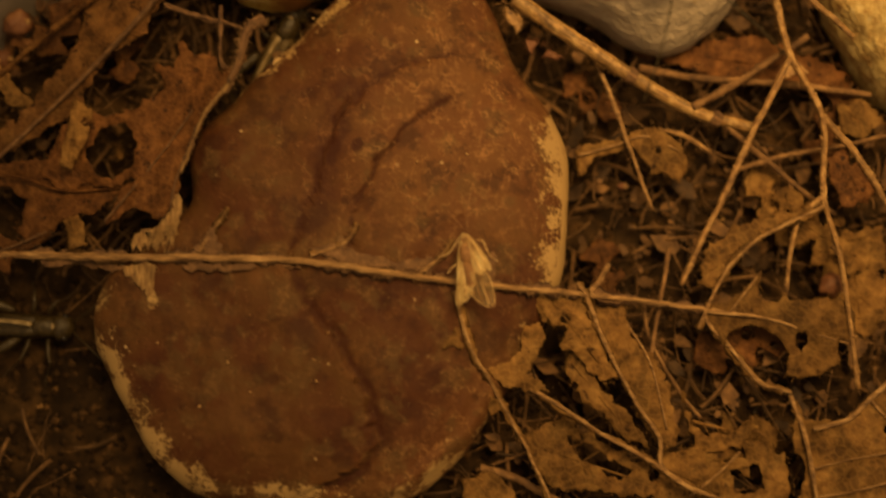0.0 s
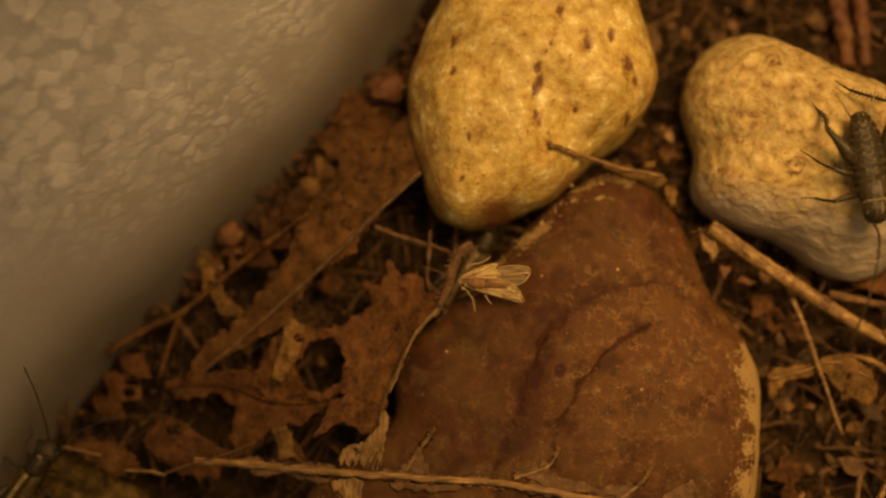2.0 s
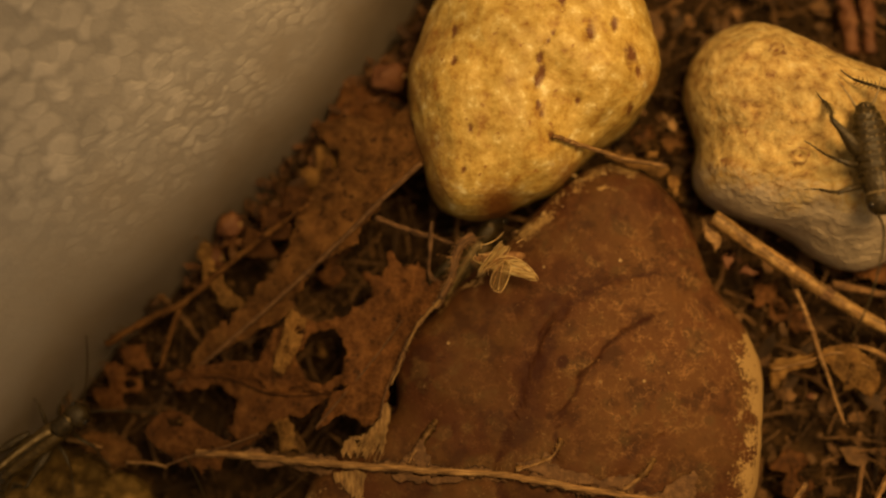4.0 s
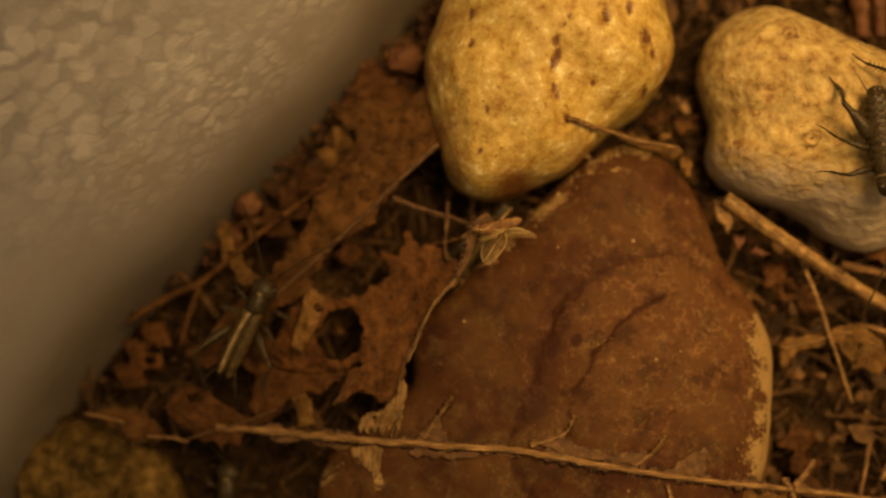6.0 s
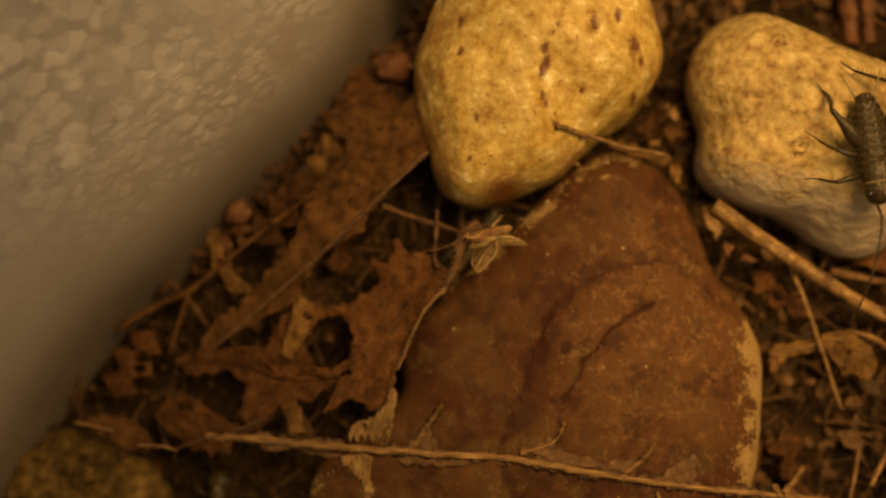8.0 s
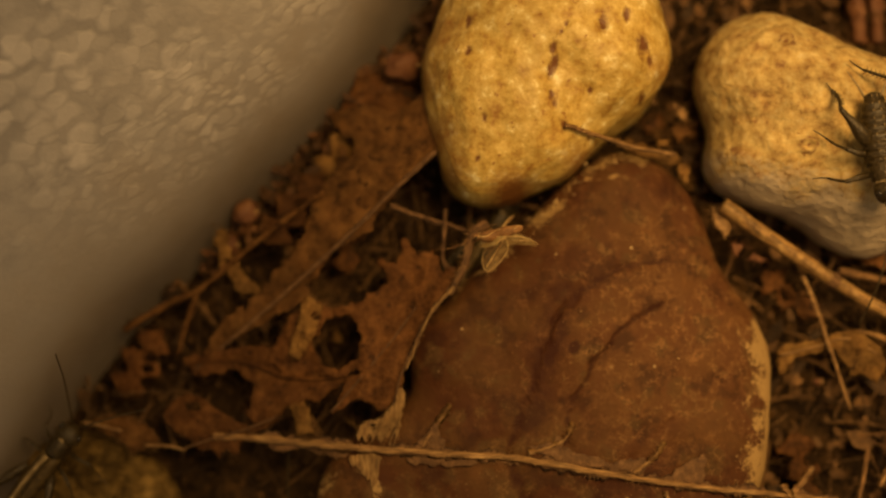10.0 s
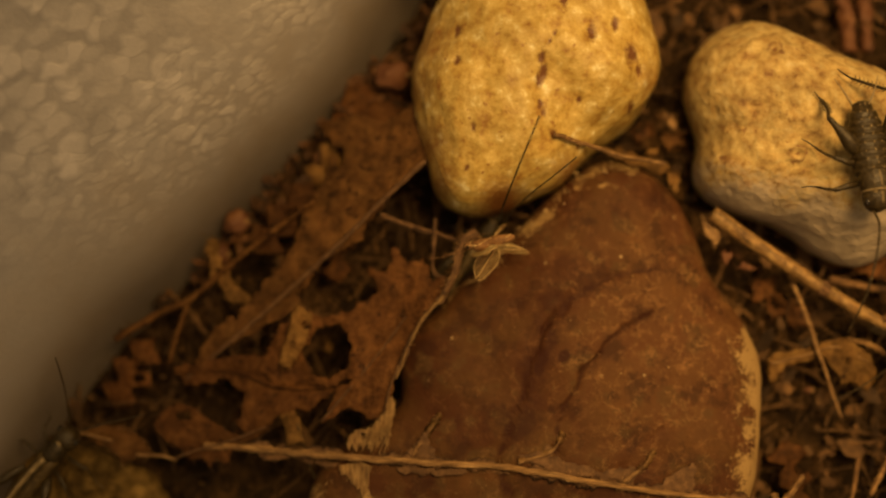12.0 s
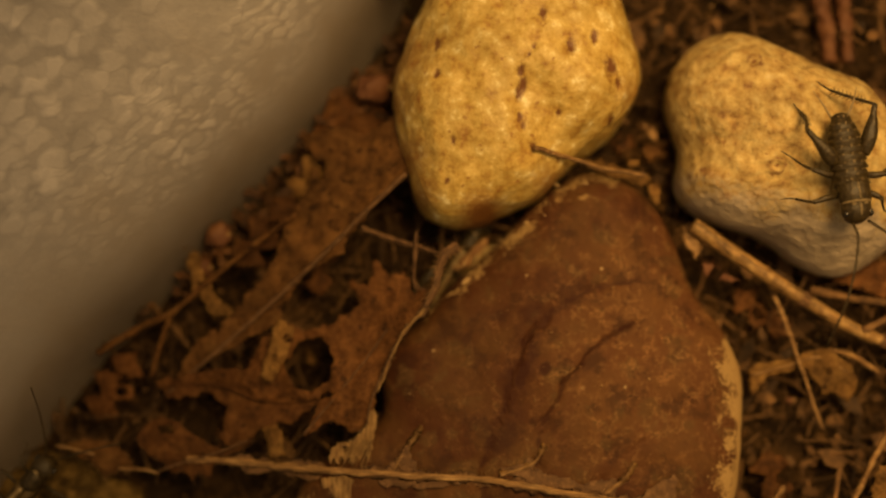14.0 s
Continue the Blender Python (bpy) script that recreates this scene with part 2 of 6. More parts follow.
def plastic():
    """Frosted plastic with a blistered inner face: pale oval blisters of several millimetres with darker seams, finer and streaky low down, under dried mud splashed up from the soil."""
    m = material("frosted_plastic", [(0.255, 0.242, 0.25), (0.32, 0.305, 0.315), (0.39, 0.37, 0.38)], grain=9, rough=0.45, bump=0.25, bump_size=1.2)
    n, l = m.node_tree.nodes, m.node_tree.links
    bsdf = n["Principled BSDF"]
    colour = next(x for x in n if x.type == "VALTORGB").outputs[0]
    place = next(x for x in n if x.type == "MAPPING").outputs[0]

    def cloud(size, detail=1.5):
        t = n.new("ShaderNodeTexNoise")
        t.inputs["Scale"].default_value, t.inputs["Detail"].default_value = 1.0 / size, detail
        l.new(place, t.inputs["Vector"])
        return t

    def span(value, low, high, start=0.0, end=1.0):
        t = n.new("ShaderNodeMapRange")
        for k, v in enumerate((low, high, start, end)):
            t.inputs[k + 1].default_value = v
        l.new(value, t.inputs[0])
        return t.outputs[0]

    def times(a, b):
        t = n.new("ShaderNodeMath")
        t.operation = "MULTIPLY"
        l.new(a, t.inputs[0])
        if isinstance(b, float):
            t.inputs[1].default_value = b
        else:
            l.new(b, t.inputs[1])
        return t.outputs[0]

    def blisters(scale, long, warp, seam):
        bend = n.new("ShaderNodeVectorMath")
        bend.operation = "MULTIPLY_ADD"
        l.new(cloud(5.0 * warp).outputs["Color"], bend.inputs[0])
        bend.inputs[1].default_value = (4 * warp,) * 3
        l.new(place, bend.inputs[2])
        turn = n.new("ShaderNodeMapping")
        turn.inputs["Rotation"].default_value = (0, 0, radians(-40))
        l.new(bend.outputs[0], turn.inputs["Vector"])
        lay = n.new("ShaderNodeMapping")
        lay.inputs["Scale"].default_value = (1.0 / long, 1.0, 0.7)
        l.new(turn.outputs[0], lay.inputs["Vector"])
        cells = n.new("ShaderNodeTexVoronoi")
        cells.feature = "SMOOTH_F1"
        cells.inputs["Scale"].default_value, cells.inputs["Smoothness"].default_value = scale, 0.25
        l.new(lay.outputs[0], cells.inputs["Vector"])
        grey = n.new("ShaderNodeSeparateColor")
        l.new(cells.outputs["Color"], grey.inputs[0])
        return times(span(cells.outputs["Distance"], seam, seam - 0.26), span(grey.outputs[0], 0.1, 0.9, 0.35, 1.0))

    coarse = blisters(0.4, 1.8, 0.8, 0.66)
    fine = blisters(0.85, 2.7, 0.8, 0.66)
    rise = n.new("ShaderNodeSeparateXYZ")
    l.new(place, rise.inputs[0])
    high = span(rise.outputs["Z"], 22.5, 31.0)
    low = span(rise.outputs["Z"], 17.0, 23.5)
    pick = n.new("ShaderNodeMix")
    l.new(high, pick.inputs[0])
    l.new(fine, pick.inputs[2])
    l.new(coarse, pick.inputs[3])
    skin = times(times(times(pick.outputs[0], low), span(rise.outputs["Y"], 42.0, 62.0, 0.12, 1.0)), span(cloud(13.0, 3.0).outputs[0], 0.36, 0.56, 0.3, 1.0))
    mix = n.new("ShaderNodeMix")
    mix.data_type = "RGBA"
    l.new(times(skin, 0.7), mix.inputs[0])
    l.new(colour, mix.inputs[6])
    mix.inputs[7].default_value = (0.64, 0.61, 0.62, 1)
    mud = n.new("ShaderNodeMath")
    mud.operation = "MULTIPLY_ADD"
    l.new(cloud(9.0, 6.0).outputs[0], mud.inputs[0])
    mud.inputs[1].default_value = -22.0
    l.new(rise.outputs["Z"], mud.inputs[2])
    splash = n.new("ShaderNodeMix")
    splash.data_type = "RGBA"
    l.new(span(mud.outputs[0], 17.0, 2.0, 0.0, 0.68), splash.inputs[0])
    l.new(mix.outputs[2], splash.inputs[6])
    splash.inputs[7].default_value = (0.13, 0.095, 0.055, 1)
    l.new(splash.outputs[2], bsdf.inputs["Base Color"])
    bump = next(x for x in n if x.type == "BUMP")
    relief = n.new("ShaderNodeBump")
    relief.inputs["Strength"].default_value, relief.inputs["Distance"].default_value = 0.35, 0.0005
    l.new(skin, relief.inputs["Height"])
    l.new(bump.outputs[0], relief.inputs["Normal"])
    l.new(relief.outputs[0], bsdf.inputs["Normal"])
    return m


PLASTIC = plastic()


def crust():
    """Brown crust: dark and rusty blotches, a net of fine rusty cracks, pale flecks, and rubbed cream edges."""
    m = material("brown_crust", [(0.032, 0.0088, 0.0042), (0.068, 0.0235, 0.0078), (0.084, 0.038, 0.0115), (0.13, 0.054, 0.0155)], grain=14, rough=0.72, bump=0.3, bump_size=0.6, gloss=0.2)
    n, l = m.node_tree.nodes, m.node_tree.links
    bsdf = n["Principled BSDF"]
    colour = next(x for x in n if x.type == "VALTORGB").outputs[0]
    place = next(x for x in n if x.type == "MAPPING").outputs[0]

    def cloud(size, detail=6.0, rough=0.65):
        t = n.new("ShaderNodeTexNoise")
        t.inputs["Scale"].default_value, t.inputs["Detail"].default_value, t.inputs["Roughness"].default_value = 1.0 / size, detail, rough
        l.new(place, t.inputs["Vector"])
        return t.outputs[0]

    def span(value, low, high):
        t = n.new("ShaderNodeMapRange")
        t.inputs[1].default_value, t.inputs[2].default_value = low, high
        l.new(value, t.inputs[0])
        return t.outputs[0]

    def join(kind, a, b):
        t = n.new("ShaderNodeMath")
        t.operation = kind
        for k, v in enumerate((a, b)):
            if isinstance(v, float):
                t.inputs[k].default_value = v
            elif v is not None:
                l.new(v, t.inputs[k])
        return t.outputs[0]

    def over(under, tint, fac):
        t = n.new("ShaderNodeMix")
        t.data_type = "RGBA"
        l.new(fac, t.inputs[0])
        l.new(under, t.inputs[6])
        t.inputs[7].default_value = (*tint, 1)
        return t.outputs[2]

    def rubbed(name):
        t = n.new("ShaderNodeAttribute")
        t.attribute_name = name
        return t.outputs["Fac"]

    rust = span(join("ADD", rubbed("rust"), cloud(5.0)), 0.55, 1.25)
    net = join("ABSOLUTE", join("SUBTRACT", cloud(4.5, 12.0, 0.75), 0.5), None)
    cracks = join("MULTIPLY", span(net, 0.018, 0.0), join("ADD", join("MULTIPLY", rust, 0.6), 0.16))
    colour = over(colour, (0.19, 0.085, 0.03), join("MULTIPLY", rust, 0.4))
    colour = over(colour, (0.026, 0.0085, 0.0045), join("MULTIPLY", span(cloud(6.0, 8.0, 0.68), 0.51, 0.6), 0.55))
    colour = over(colour, (0.085, 0.05, 0.018), join("MULTIPLY", span(cloud(5.0, 7.0, 0.62), 0.53, 0.6), 0.55))
    colour = over(colour, (0.4, 0.21, 0.08), join("MULTIPLY", cracks, span(cloud(2.5), 0.42, 0.6)))
    colour = over(colour, (0.03, 0.012, 0.006), join("MULTIPLY", span(cloud(1.2, 5.0, 0.7), 0.58, 0.72), 0.3))
    colour = over(colour, (0.34, 0.17, 0.06), join("MULTIPLY", span(cloud(1.4, 10.0, 0.85), 0.55, 0.65), join("MULTIPLY", rust, 0.65)))
    # Darkens grooves and stains, and paints shade beside the lobe edge.
    colour = over(colour, (0.034, 0.008, 0.004), join("MULTIPLY", span(join("ADD", rubbed("stain_shade"), cloud(2.0, 8.0, 0.7)), 0.72, 1.1), 0.85))
    for size, tint, thick, clear in ((0.75, (0.016, 0.006, 0.004), 0.2, 0.6), (0.55, (0.34, 0.2, 0.085), 0.15, 0.7)):
        speck = n.new("ShaderNodeTexVoronoi")
        speck.inputs["Scale"].default_value = 0.8 / size
        l.new(place, speck.inputs["Vector"])
        colour = over(colour, tint, join("MULTIPLY", join("MULTIPLY", span(speck.outputs["Distance"], thick, thick * 0.5), span(cloud(4.0 + size), 0.48, 0.6)), clear))
    dots = n.new("ShaderNodeTexVoronoi")
    dots.inputs["Scale"].default_value = 0.3
    l.new(place, dots.inputs["Vector"])
    colour = over(colour, (0.4, 0.28, 0.14), join("MULTIPLY", span(dots.outputs["Distance"], 0.1, 0.06), span(cloud(9.0), 0.52, 0.6)))
    flecks = span(join("ADD", rubbed("worn"), join("ADD", join("MULTIPLY", span(cloud(0.7, 8.0, 0.8), 0.3, 0.7), 0.75), join("MULTIPLY", span(cloud(3.0, 6.0), 0.3, 0.7), 0.4))), 0.98, 1.1)
    colour = over(colour, (0.36, 0.24, 0.1), flecks)
    l.new(colour, bsdf.inputs["Base Color"])
    return m


BROWN = crust()


# ---- mesh helpers ----
def finish(bm, name, mat, smooth=True):
    me = bpy.data.meshes.new(name)
    bmesh.ops.recalc_face_normals(bm, faces=bm.faces)
    bm.to_mesh(me)
    bm.free()
    me.materials.append(mat)
    if smooth:
        me.polygons.foreach_set("use_smooth", [True] * len(me.polygons))
    return me


def part(name, bm, mat, parent, label=""):
    ob = new(name, finish(bm, name, mat))
    ob.parent = parent
    return tagged(ob, label)


def single(name, bm, mat, label, category, group="", kind=""):
    return tagged(new(name, finish(bm, name, mat)), label, category, group, kind)


def base(name, label, category, at=(0, 0, 0), group="", kind=""):
    ob = new(name)
    ob.location = Vector(at) * MM
    ob.empty_display_size = 0.005
    return tagged(ob, label, category, group, kind)


def spline(points, steps=6):
    """Points of a smooth curve through the given ones."""
    p = [Vector(q) for q in points]
    p = [2 * p[0] - p[1]] + p + [2 * p[-1] - p[-2]]
    out = []
    for i in range(1, len(p) - 2):
        for k in range(steps):
            s = k / steps
            out.append(0.5 * (2 * p[i] + (p[i + 1] - p[i - 1]) * s + (2 * p[i - 1] - 5 * p[i] + 4 * p[i + 1] - p[i + 2]) * s * s + (3 * p[i] - 3 * p[i + 1] + p[i + 2] - p[i - 1]) * s ** 3))
    out.append(p[-2])
    return out


def tube(bm, points, r0, r1=None, sides=7, steps=6, knots=0.0, flat=1.0, bulge=0.0, gnarl=0.0):
    """A tapered round stalk along a smooth curve (millimetres), with uneven thickness."""
    r1 = r0 if r1 is None else r1
    c = spline(points, steps)
    if gnarl:
        c = [p + gnarl * (noise.noise_vector(p * 0.28) + 0.5 * noise.noise_vector(p * 0.9)) for p in c]
    rings = []
    run = 0.0
    marks = [bm.verts.layers.float.get(q) or bm.verts.layers.float.new(q) for q in ("around_x", "around_y", "run")]
    for i, p in enumerate(c):
        run += (p - c[i - 1]).length if i else 0.0
        d = (c[min(i + 1, len(c) - 1)] - c[max(i - 1, 0)]).normalized()
        a = d.cross(Vector((0, 0, 1)))
        a = a.normalized() if a.length > 1e-4 else Vector((1, 0, 0))
        b = d.cross(a)
        r = (r0 + (r1 - r0) * i / (len(c) - 1)) * (1 + bulge * math.sin(math.pi * min(1.0, 1.2 * i / (len(c) - 1))))
        ring = []
        for k in range(sides):
            w = 2 * math.pi * k / sides
            q = r * (1 + knots * (noise.noise(p * 0.5 + Vector((k * 0.8, 0, 0))) + 0.7 * noise.noise(p * 2.1 + Vector((k * 1.7, 3, 0)))))
            ring.append(bm.verts.new((p + a * math.cos(w) * q + b * math.sin(w) * q * flat) * MM))
            for mark, value in zip(marks, (math.cos(w), math.sin(w), run)):
                ring[-1][mark] = value
        rings.append(ring)
    for u, v in zip(rings, rings[1:]):
        for k in range(sides):
            bm.faces.new((u[k], u[(k + 1) % sides], v[(k + 1) % sides], v[k]))
    bm.faces.new(rings[0])
    bm.faces.new(rings[-1])
    return bm


def blob(bm, at, size, turn=(0, 0, 0), rough=0.0, grain=3.0, level=2):
    """An uneven rounded lump, millimetres."""
    made = bmesh.ops.create_icosphere(bm, subdivisions=level, radius=1)["verts"]
    m = pose(0, 0, 0, *turn)
    for v in made:
        k = 1 + rough * noise.noise(Vector(at) * 0.37 + v.co * grain * 0.5)
        v.co = (m @ Vector((v.co.x * size[0] * k, v.co.y * size[1] * k, v.co.z * size[2] * k)) + Vector(at)) * MM
    return bm


def inside(poly, x, y):
    """Even-odd test of arrays of places against a closed outline."""
    a, b = np.array(poly), np.roll(np.array(poly), -1, 0)
    hit = np.zeros(x.shape, bool)
    for (x0, y0), (x1, y1) in zip(a, b):
        if y0 != y1:
            hit ^= ((y0 > y) != (y1 > y)) & (x < (x1 - x0) * (y - y0) / (y1 - y0) + x0)
    return hit


def ragged(points, amount, seed, steps=7):
    """A closed outline with torn, notched edges through the given corners."""
    n = len(points)
    out = []
    rnd = random.Random(seed)
    for i in range(n):
        p, q = Vector(points[i][:2]), Vector(points[(i + 1) % n][:2])
        side = Vector((-(q - p).y, (q - p).x))
        k = max(2, int((q - p).length / 0.8))
        for j in range(k):
            s = j / k
            w = p.lerp(q, s)
            if j:
                w += side.normalized() * amount * (noise.noise(Vector((w.x * 0.5, w.y * 0.5, seed))) * 1.2 + rnd.uniform(-0.5, 0.5))
            out.append((w.x, w.y))
    return out


def sheet(points, seed, curl):
    """The height of a buckled leaf over (x, y): between its corners' heights, with waves."""
    corner = np.array([p[:3] for p in points], float)

    def height(x, y):
        w = 1 / (np.hypot(corner[:, 0] - x, corner[:, 1] - y) + 1.5) ** 2
        z = (w * corner[:, 2]).sum() / w.sum()
        return z + curl * (noise.noise(Vector((x * 0.13, y * 0.13, seed))) + 0.45 * noise.noise(Vector((x * 0.4, y * 0.4, seed + 3))) + 0.15 * noise.noise(Vector((x * 1.1, y * 1.1, seed))))

    return height


def blade(points, holes=(), seed=1, cell=0.55, torn=0.5, curl=0.8, thick=0.22):
    """A dry leaf blade: a thin, buckled sheet inside a torn outline, with eaten holes; the corners carry the heights."""
    edge = ragged(points, torn, seed)
    cuts = [ragged(h, torn * 0.8, seed + 7 + i) for i, h in enumerate(holes)]
    e = np.array(edge)
    x0, y0, x1, y1 = *(e.min(0) - cell), *(e.max(0) + cell)
    nx, ny = int((x1 - x0) / cell) + 2, int((y1 - y0) / cell) + 2
    gx, gy = np.meshgrid(x0 + cell * np.arange(nx), y0 + cell * np.arange(ny), indexing="ij")
    cx, cy = gx[:-1, :-1] + cell / 2, gy[:-1, :-1] + cell / 2
    keep = inside(edge, cx, cy)
    for c in cuts:
        keep &= ~inside(c, cx, cy)
    loops = np.array(edge + [q for c in cuts for q in c])
    height = sheet(points, seed, curl)
    used = np.zeros(gx.shape, int)
    for i, j in ((0, 0), (1, 0), (0, 1), (1, 1)):
        used[i:nx - 1 + i, j:ny - 1 + j] += keep
    bm = bmesh.new()
    grid = {}
    for i, j in zip(*np.nonzero(used)):
        x, y = gx[i, j], gy[i, j]
        if used[i, j] < 4:
            d = np.hypot(loops[:, 0] - x, loops[:, 1] - y)
            k = d.argmin()
            if d[k] < cell * 1.1:
                x, y = x + (loops[k, 0] - x) * 0.85, y + (loops[k, 1] - y) * 0.85
        grid[i, j] = (x, y, height(x, y))
    top = {k: bm.verts.new(Vector(v) * MM) for k, v in grid.items()}
    low = {k: bm.verts.new(Vector((v[0], v[1], v[2] - thick)) * MM) for k, v in grid.items()}
    for i, j in zip(*np.nonzero(keep)):
        q = [(i, j), (i + 1, j), (i + 1, j + 1), (i, j + 1)]
        bm.faces.new([top[k] for k in q])
        bm.faces.new([low[k] for k in reversed(q)])
        for (a, b), (u, v) in zip(((0, 1), (1, 2), (2, 3), (3, 0)), (((i, j - 1)), ((i + 1, j)), ((i, j + 1)), ((i - 1, j)))):
            if not (0 <= u < keep.shape[0] and 0 <= v < keep.shape[1] and keep[u, v]):
                bm.faces.new((top[q[b]], top[q[a]], low[q[a]], low[q[b]]))
    return bm


def radius(f, w):
    r = f[0]
    for k in range(1, (len(f) + 1) // 2):
        r += f[2 * k - 1] * math.cos(k * w) + f[2 * k] * math.sin(k * w)
    return r


def pebble(outline, bottom, top, power=2.6, dents=(), rough=0.5, seed=1, rings=44, spokes=110, lean=(0, 0), relief=None, worn=None, girdle=0.42, bites=()):
    """A rounded stone over an uneven rounded plan: the height falls off as a superellipse towards the girdle; dents are (x, y, radius, depth), bites in the plan (angle, half width, depth)."""
    cx, cy, f = outline
    bm = bmesh.new()
    mid = bottom + (top - bottom) * girdle
    layers = {name: bm.verts.layers.float.new(name) for name in worn or ()}
    rows = []
    for i in range(-rings // 2, rings + 1):
        ring = []
        a = i / rings if i >= 0 else 2 * i / rings
        lat = a * math.pi / 2
        for k in range(spokes):
            w = 2 * math.pi * k / spokes
            s = max(0.0, math.cos(abs(lat))) ** (2 / power)
            h = math.sin(abs(lat)) ** (2 / power)
            r = (radius(f, w) - sum(deep * math.exp(-(((math.degrees(w) - mid_w + 180) % 360 - 180) / half) ** 2) for mid_w, half, deep in bites)) * s
            x, y = cx + r * math.cos(w), cy + r * math.sin(w)
            z = mid + (top - mid) * h if lat >= 0 else mid - (mid - bottom) * h
            if lat >= 0:
                z += h * (lean[0] * (x - cx) + lean[1] * (y - cy))
            for dx, dy, dr, dd in dents:
                z -= dd * math.exp(-((x - dx) ** 2 + (y - dy) ** 2) / dr ** 2) * (lat >= 0) * h
            if relief and lat >= 0:
                z += relief(x, y) * min(1.0, 1.6 * h)
            q = Vector((x, y, z))
            bend = rough * (noise.noise(q * 0.11 + Vector((seed, 0, 0))) * 1.6 + 0.5 * noise.noise(q * 0.35 + Vector((0, seed, 0))) + 0.14 * noise.noise(q * 1.1))
            n = Vector((math.cos(w) * s, math.sin(w) * s, h if lat >= 0 else -h))
            ring.append(bm.verts.new((q + n * bend) * MM))
            for name, rule in (worn or {}).items():
                ring[-1][layers[name]] = rule(x, y, w, s if lat >= 0 else 1.0)
        rows.append(ring)
    for u, v in zip(rows, rows[1:]):
        for k in range(spokes):
            bm.faces.new((u[k], u[(k + 1) % spokes], v[(k + 1) % spokes], v[k]))
    bmesh.ops.remove_doubles(bm, verts=bm.verts, dist=0.00001)
    return bm


# ---- the tub: soil floor and plastic walls ----
def soil_sheet():
    bm = bmesh.new()
    xs, ys = np.arange(-125, 131, 1.3), np.arange(-75, 151, 1.3)
    v = [[bm.verts.new(Vector((x, y, 1.0 + 2.2 * noise.noise(Vector((x, y, 0)) * 0.06) + 1.3 * noise.noise(Vector((x, y, 5)) * 0.22) + 0.7 * noise.noise(Vector((x, y, 9)) * 0.7))) * MM) for y in ys] for x in xs]
    for a, b in zip(v, v[1:]):
        for k in range(len(ys) - 1):
            bm.faces.new((a[k], b[k], b[k + 1], a[k + 1]))
    return single("ground", bm, SOIL, "dark crumbly soil under dry leaf litter", "soil", kind="structure")


soil_sheet()

FOOT = [(-39.9, 100.1, 6), (-45.9, 91.5, 6), (-55.7, 74.8, 6), (-70.6, 58.3, 6), (-82.4, 45, 6), (-93.2, 34.4, 6), (-103.7, 19.4, 6), (-110.1, 6.1, 6), (-113.8, -1, 6)]


def tub_wall(name, foot, profile, label):
    """A moulded wall: a profile of (outward, height) swept along its foot line."""
    bm = bmesh.new()
    c = spline(foot, 8)
    rows = []
    for i, p in enumerate(c):
        d = (c[min(i + 1, len(c) - 1)] - c[max(i - 1, 0)])
        d.z = 0
        d.normalize()
        out = Vector((d.y, -d.x, 0))
        rows.append([bm.verts.new((Vector((p.x, p.y, 0)) + out * o + Vector((0, 0, h))) * MM) for o, h in profile])
    for a, b in zip(rows, rows[1:]):
        for k in range(len(profile) - 1):
            bm.faces.new((a[k], b[k], b[k + 1], a[k + 1]))
    return single(name, bm, PLASTIC, label, "tub wall", kind="structure")


INNER = [(-3, -4), (0, 4), (0.7, 9), (2.2, 14), (4.5, 18), (8, 21.2), (13, 24.2), (20, 28), (30, 33.5), (48, 43), (75, 54), (115, 66)]
OUTER = [(o + 2.0, h - 1.2) for o, h in reversed(INNER)]
foot_line = [(-8, 175, 0), (-28, 130, 0)] + FOOT[1:] + [(-125, -25, 0), (-135, -70, 0), (-138, -90, 0)]
tub_wall("wall_west", foot_line, INNER + OUTER, "frosted translucent plastic tub wall with mottled inner face")
STRAIGHT = [(0, -4), (4, 30), (10, 96), (12, 96), (6, 30), (2, -4)]
tub_wall("wall_north", [(140, 148, 0), (60, 150, 0), (-20, 148, 0)], STRAIGHT, "frosted plastic tub wall")
tub_wall("wall_east", [(128, -80, 0), (130, 40, 0), (128, 152, 0)], STRAIGHT, "frosted plastic tub wall")
tub_wall("wall_south", [(-140, -72, 0), (0, -74, 0), (132, -72, 0)], STRAIGHT, "frosted plastic tub wall")

# ---- stones ----
def along(line, x, y):
    """Distance from (x, y) to a line of points, and the side (+1: to the left of its run)."""
    best, side = 1e9, 1
    for (x0, y0, _), (x1, y1, _) in zip(line, line[1:]):
        dx, dy = x1 - x0, y1 - y0
        k = min(1.0, max(0.0, ((x - x0) * dx + (y - y0) * dy) / (dx * dx + dy * dy)))
        d = math.hypot(x - x0 - k * dx, y - y0 - k * dy)
        if d < best:
            best, side = d, 1 if dx * (y - y0) - dy * (x - x0) > 0 else -1
    return best, side


GROOVE_WIDE = [(2.1, 46.5, 19), (-7.7, 44.6, 19), (-11.9, 41.4, 19), (-17.4, 35.8, 19), (-19.6, 28.2, 19), (-21.8, 21.6, 19), (-23.5, 16, 19)]
GROOVE_FINE = [(0.8, 39.6, 19), (-5.7, 35, 19), (-9.8, 30.2, 19), (-13.6, 22.8, 19), (-14.9, 15.4, 19)]
GROOVE_ARC = [(2.9, 20.1, 19), (-0.3, 16.3, 19), (-3.9, 13.4, 19)]
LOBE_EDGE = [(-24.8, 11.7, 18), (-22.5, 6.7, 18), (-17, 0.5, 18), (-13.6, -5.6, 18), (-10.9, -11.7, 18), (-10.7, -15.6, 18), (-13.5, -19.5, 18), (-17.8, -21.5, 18)]
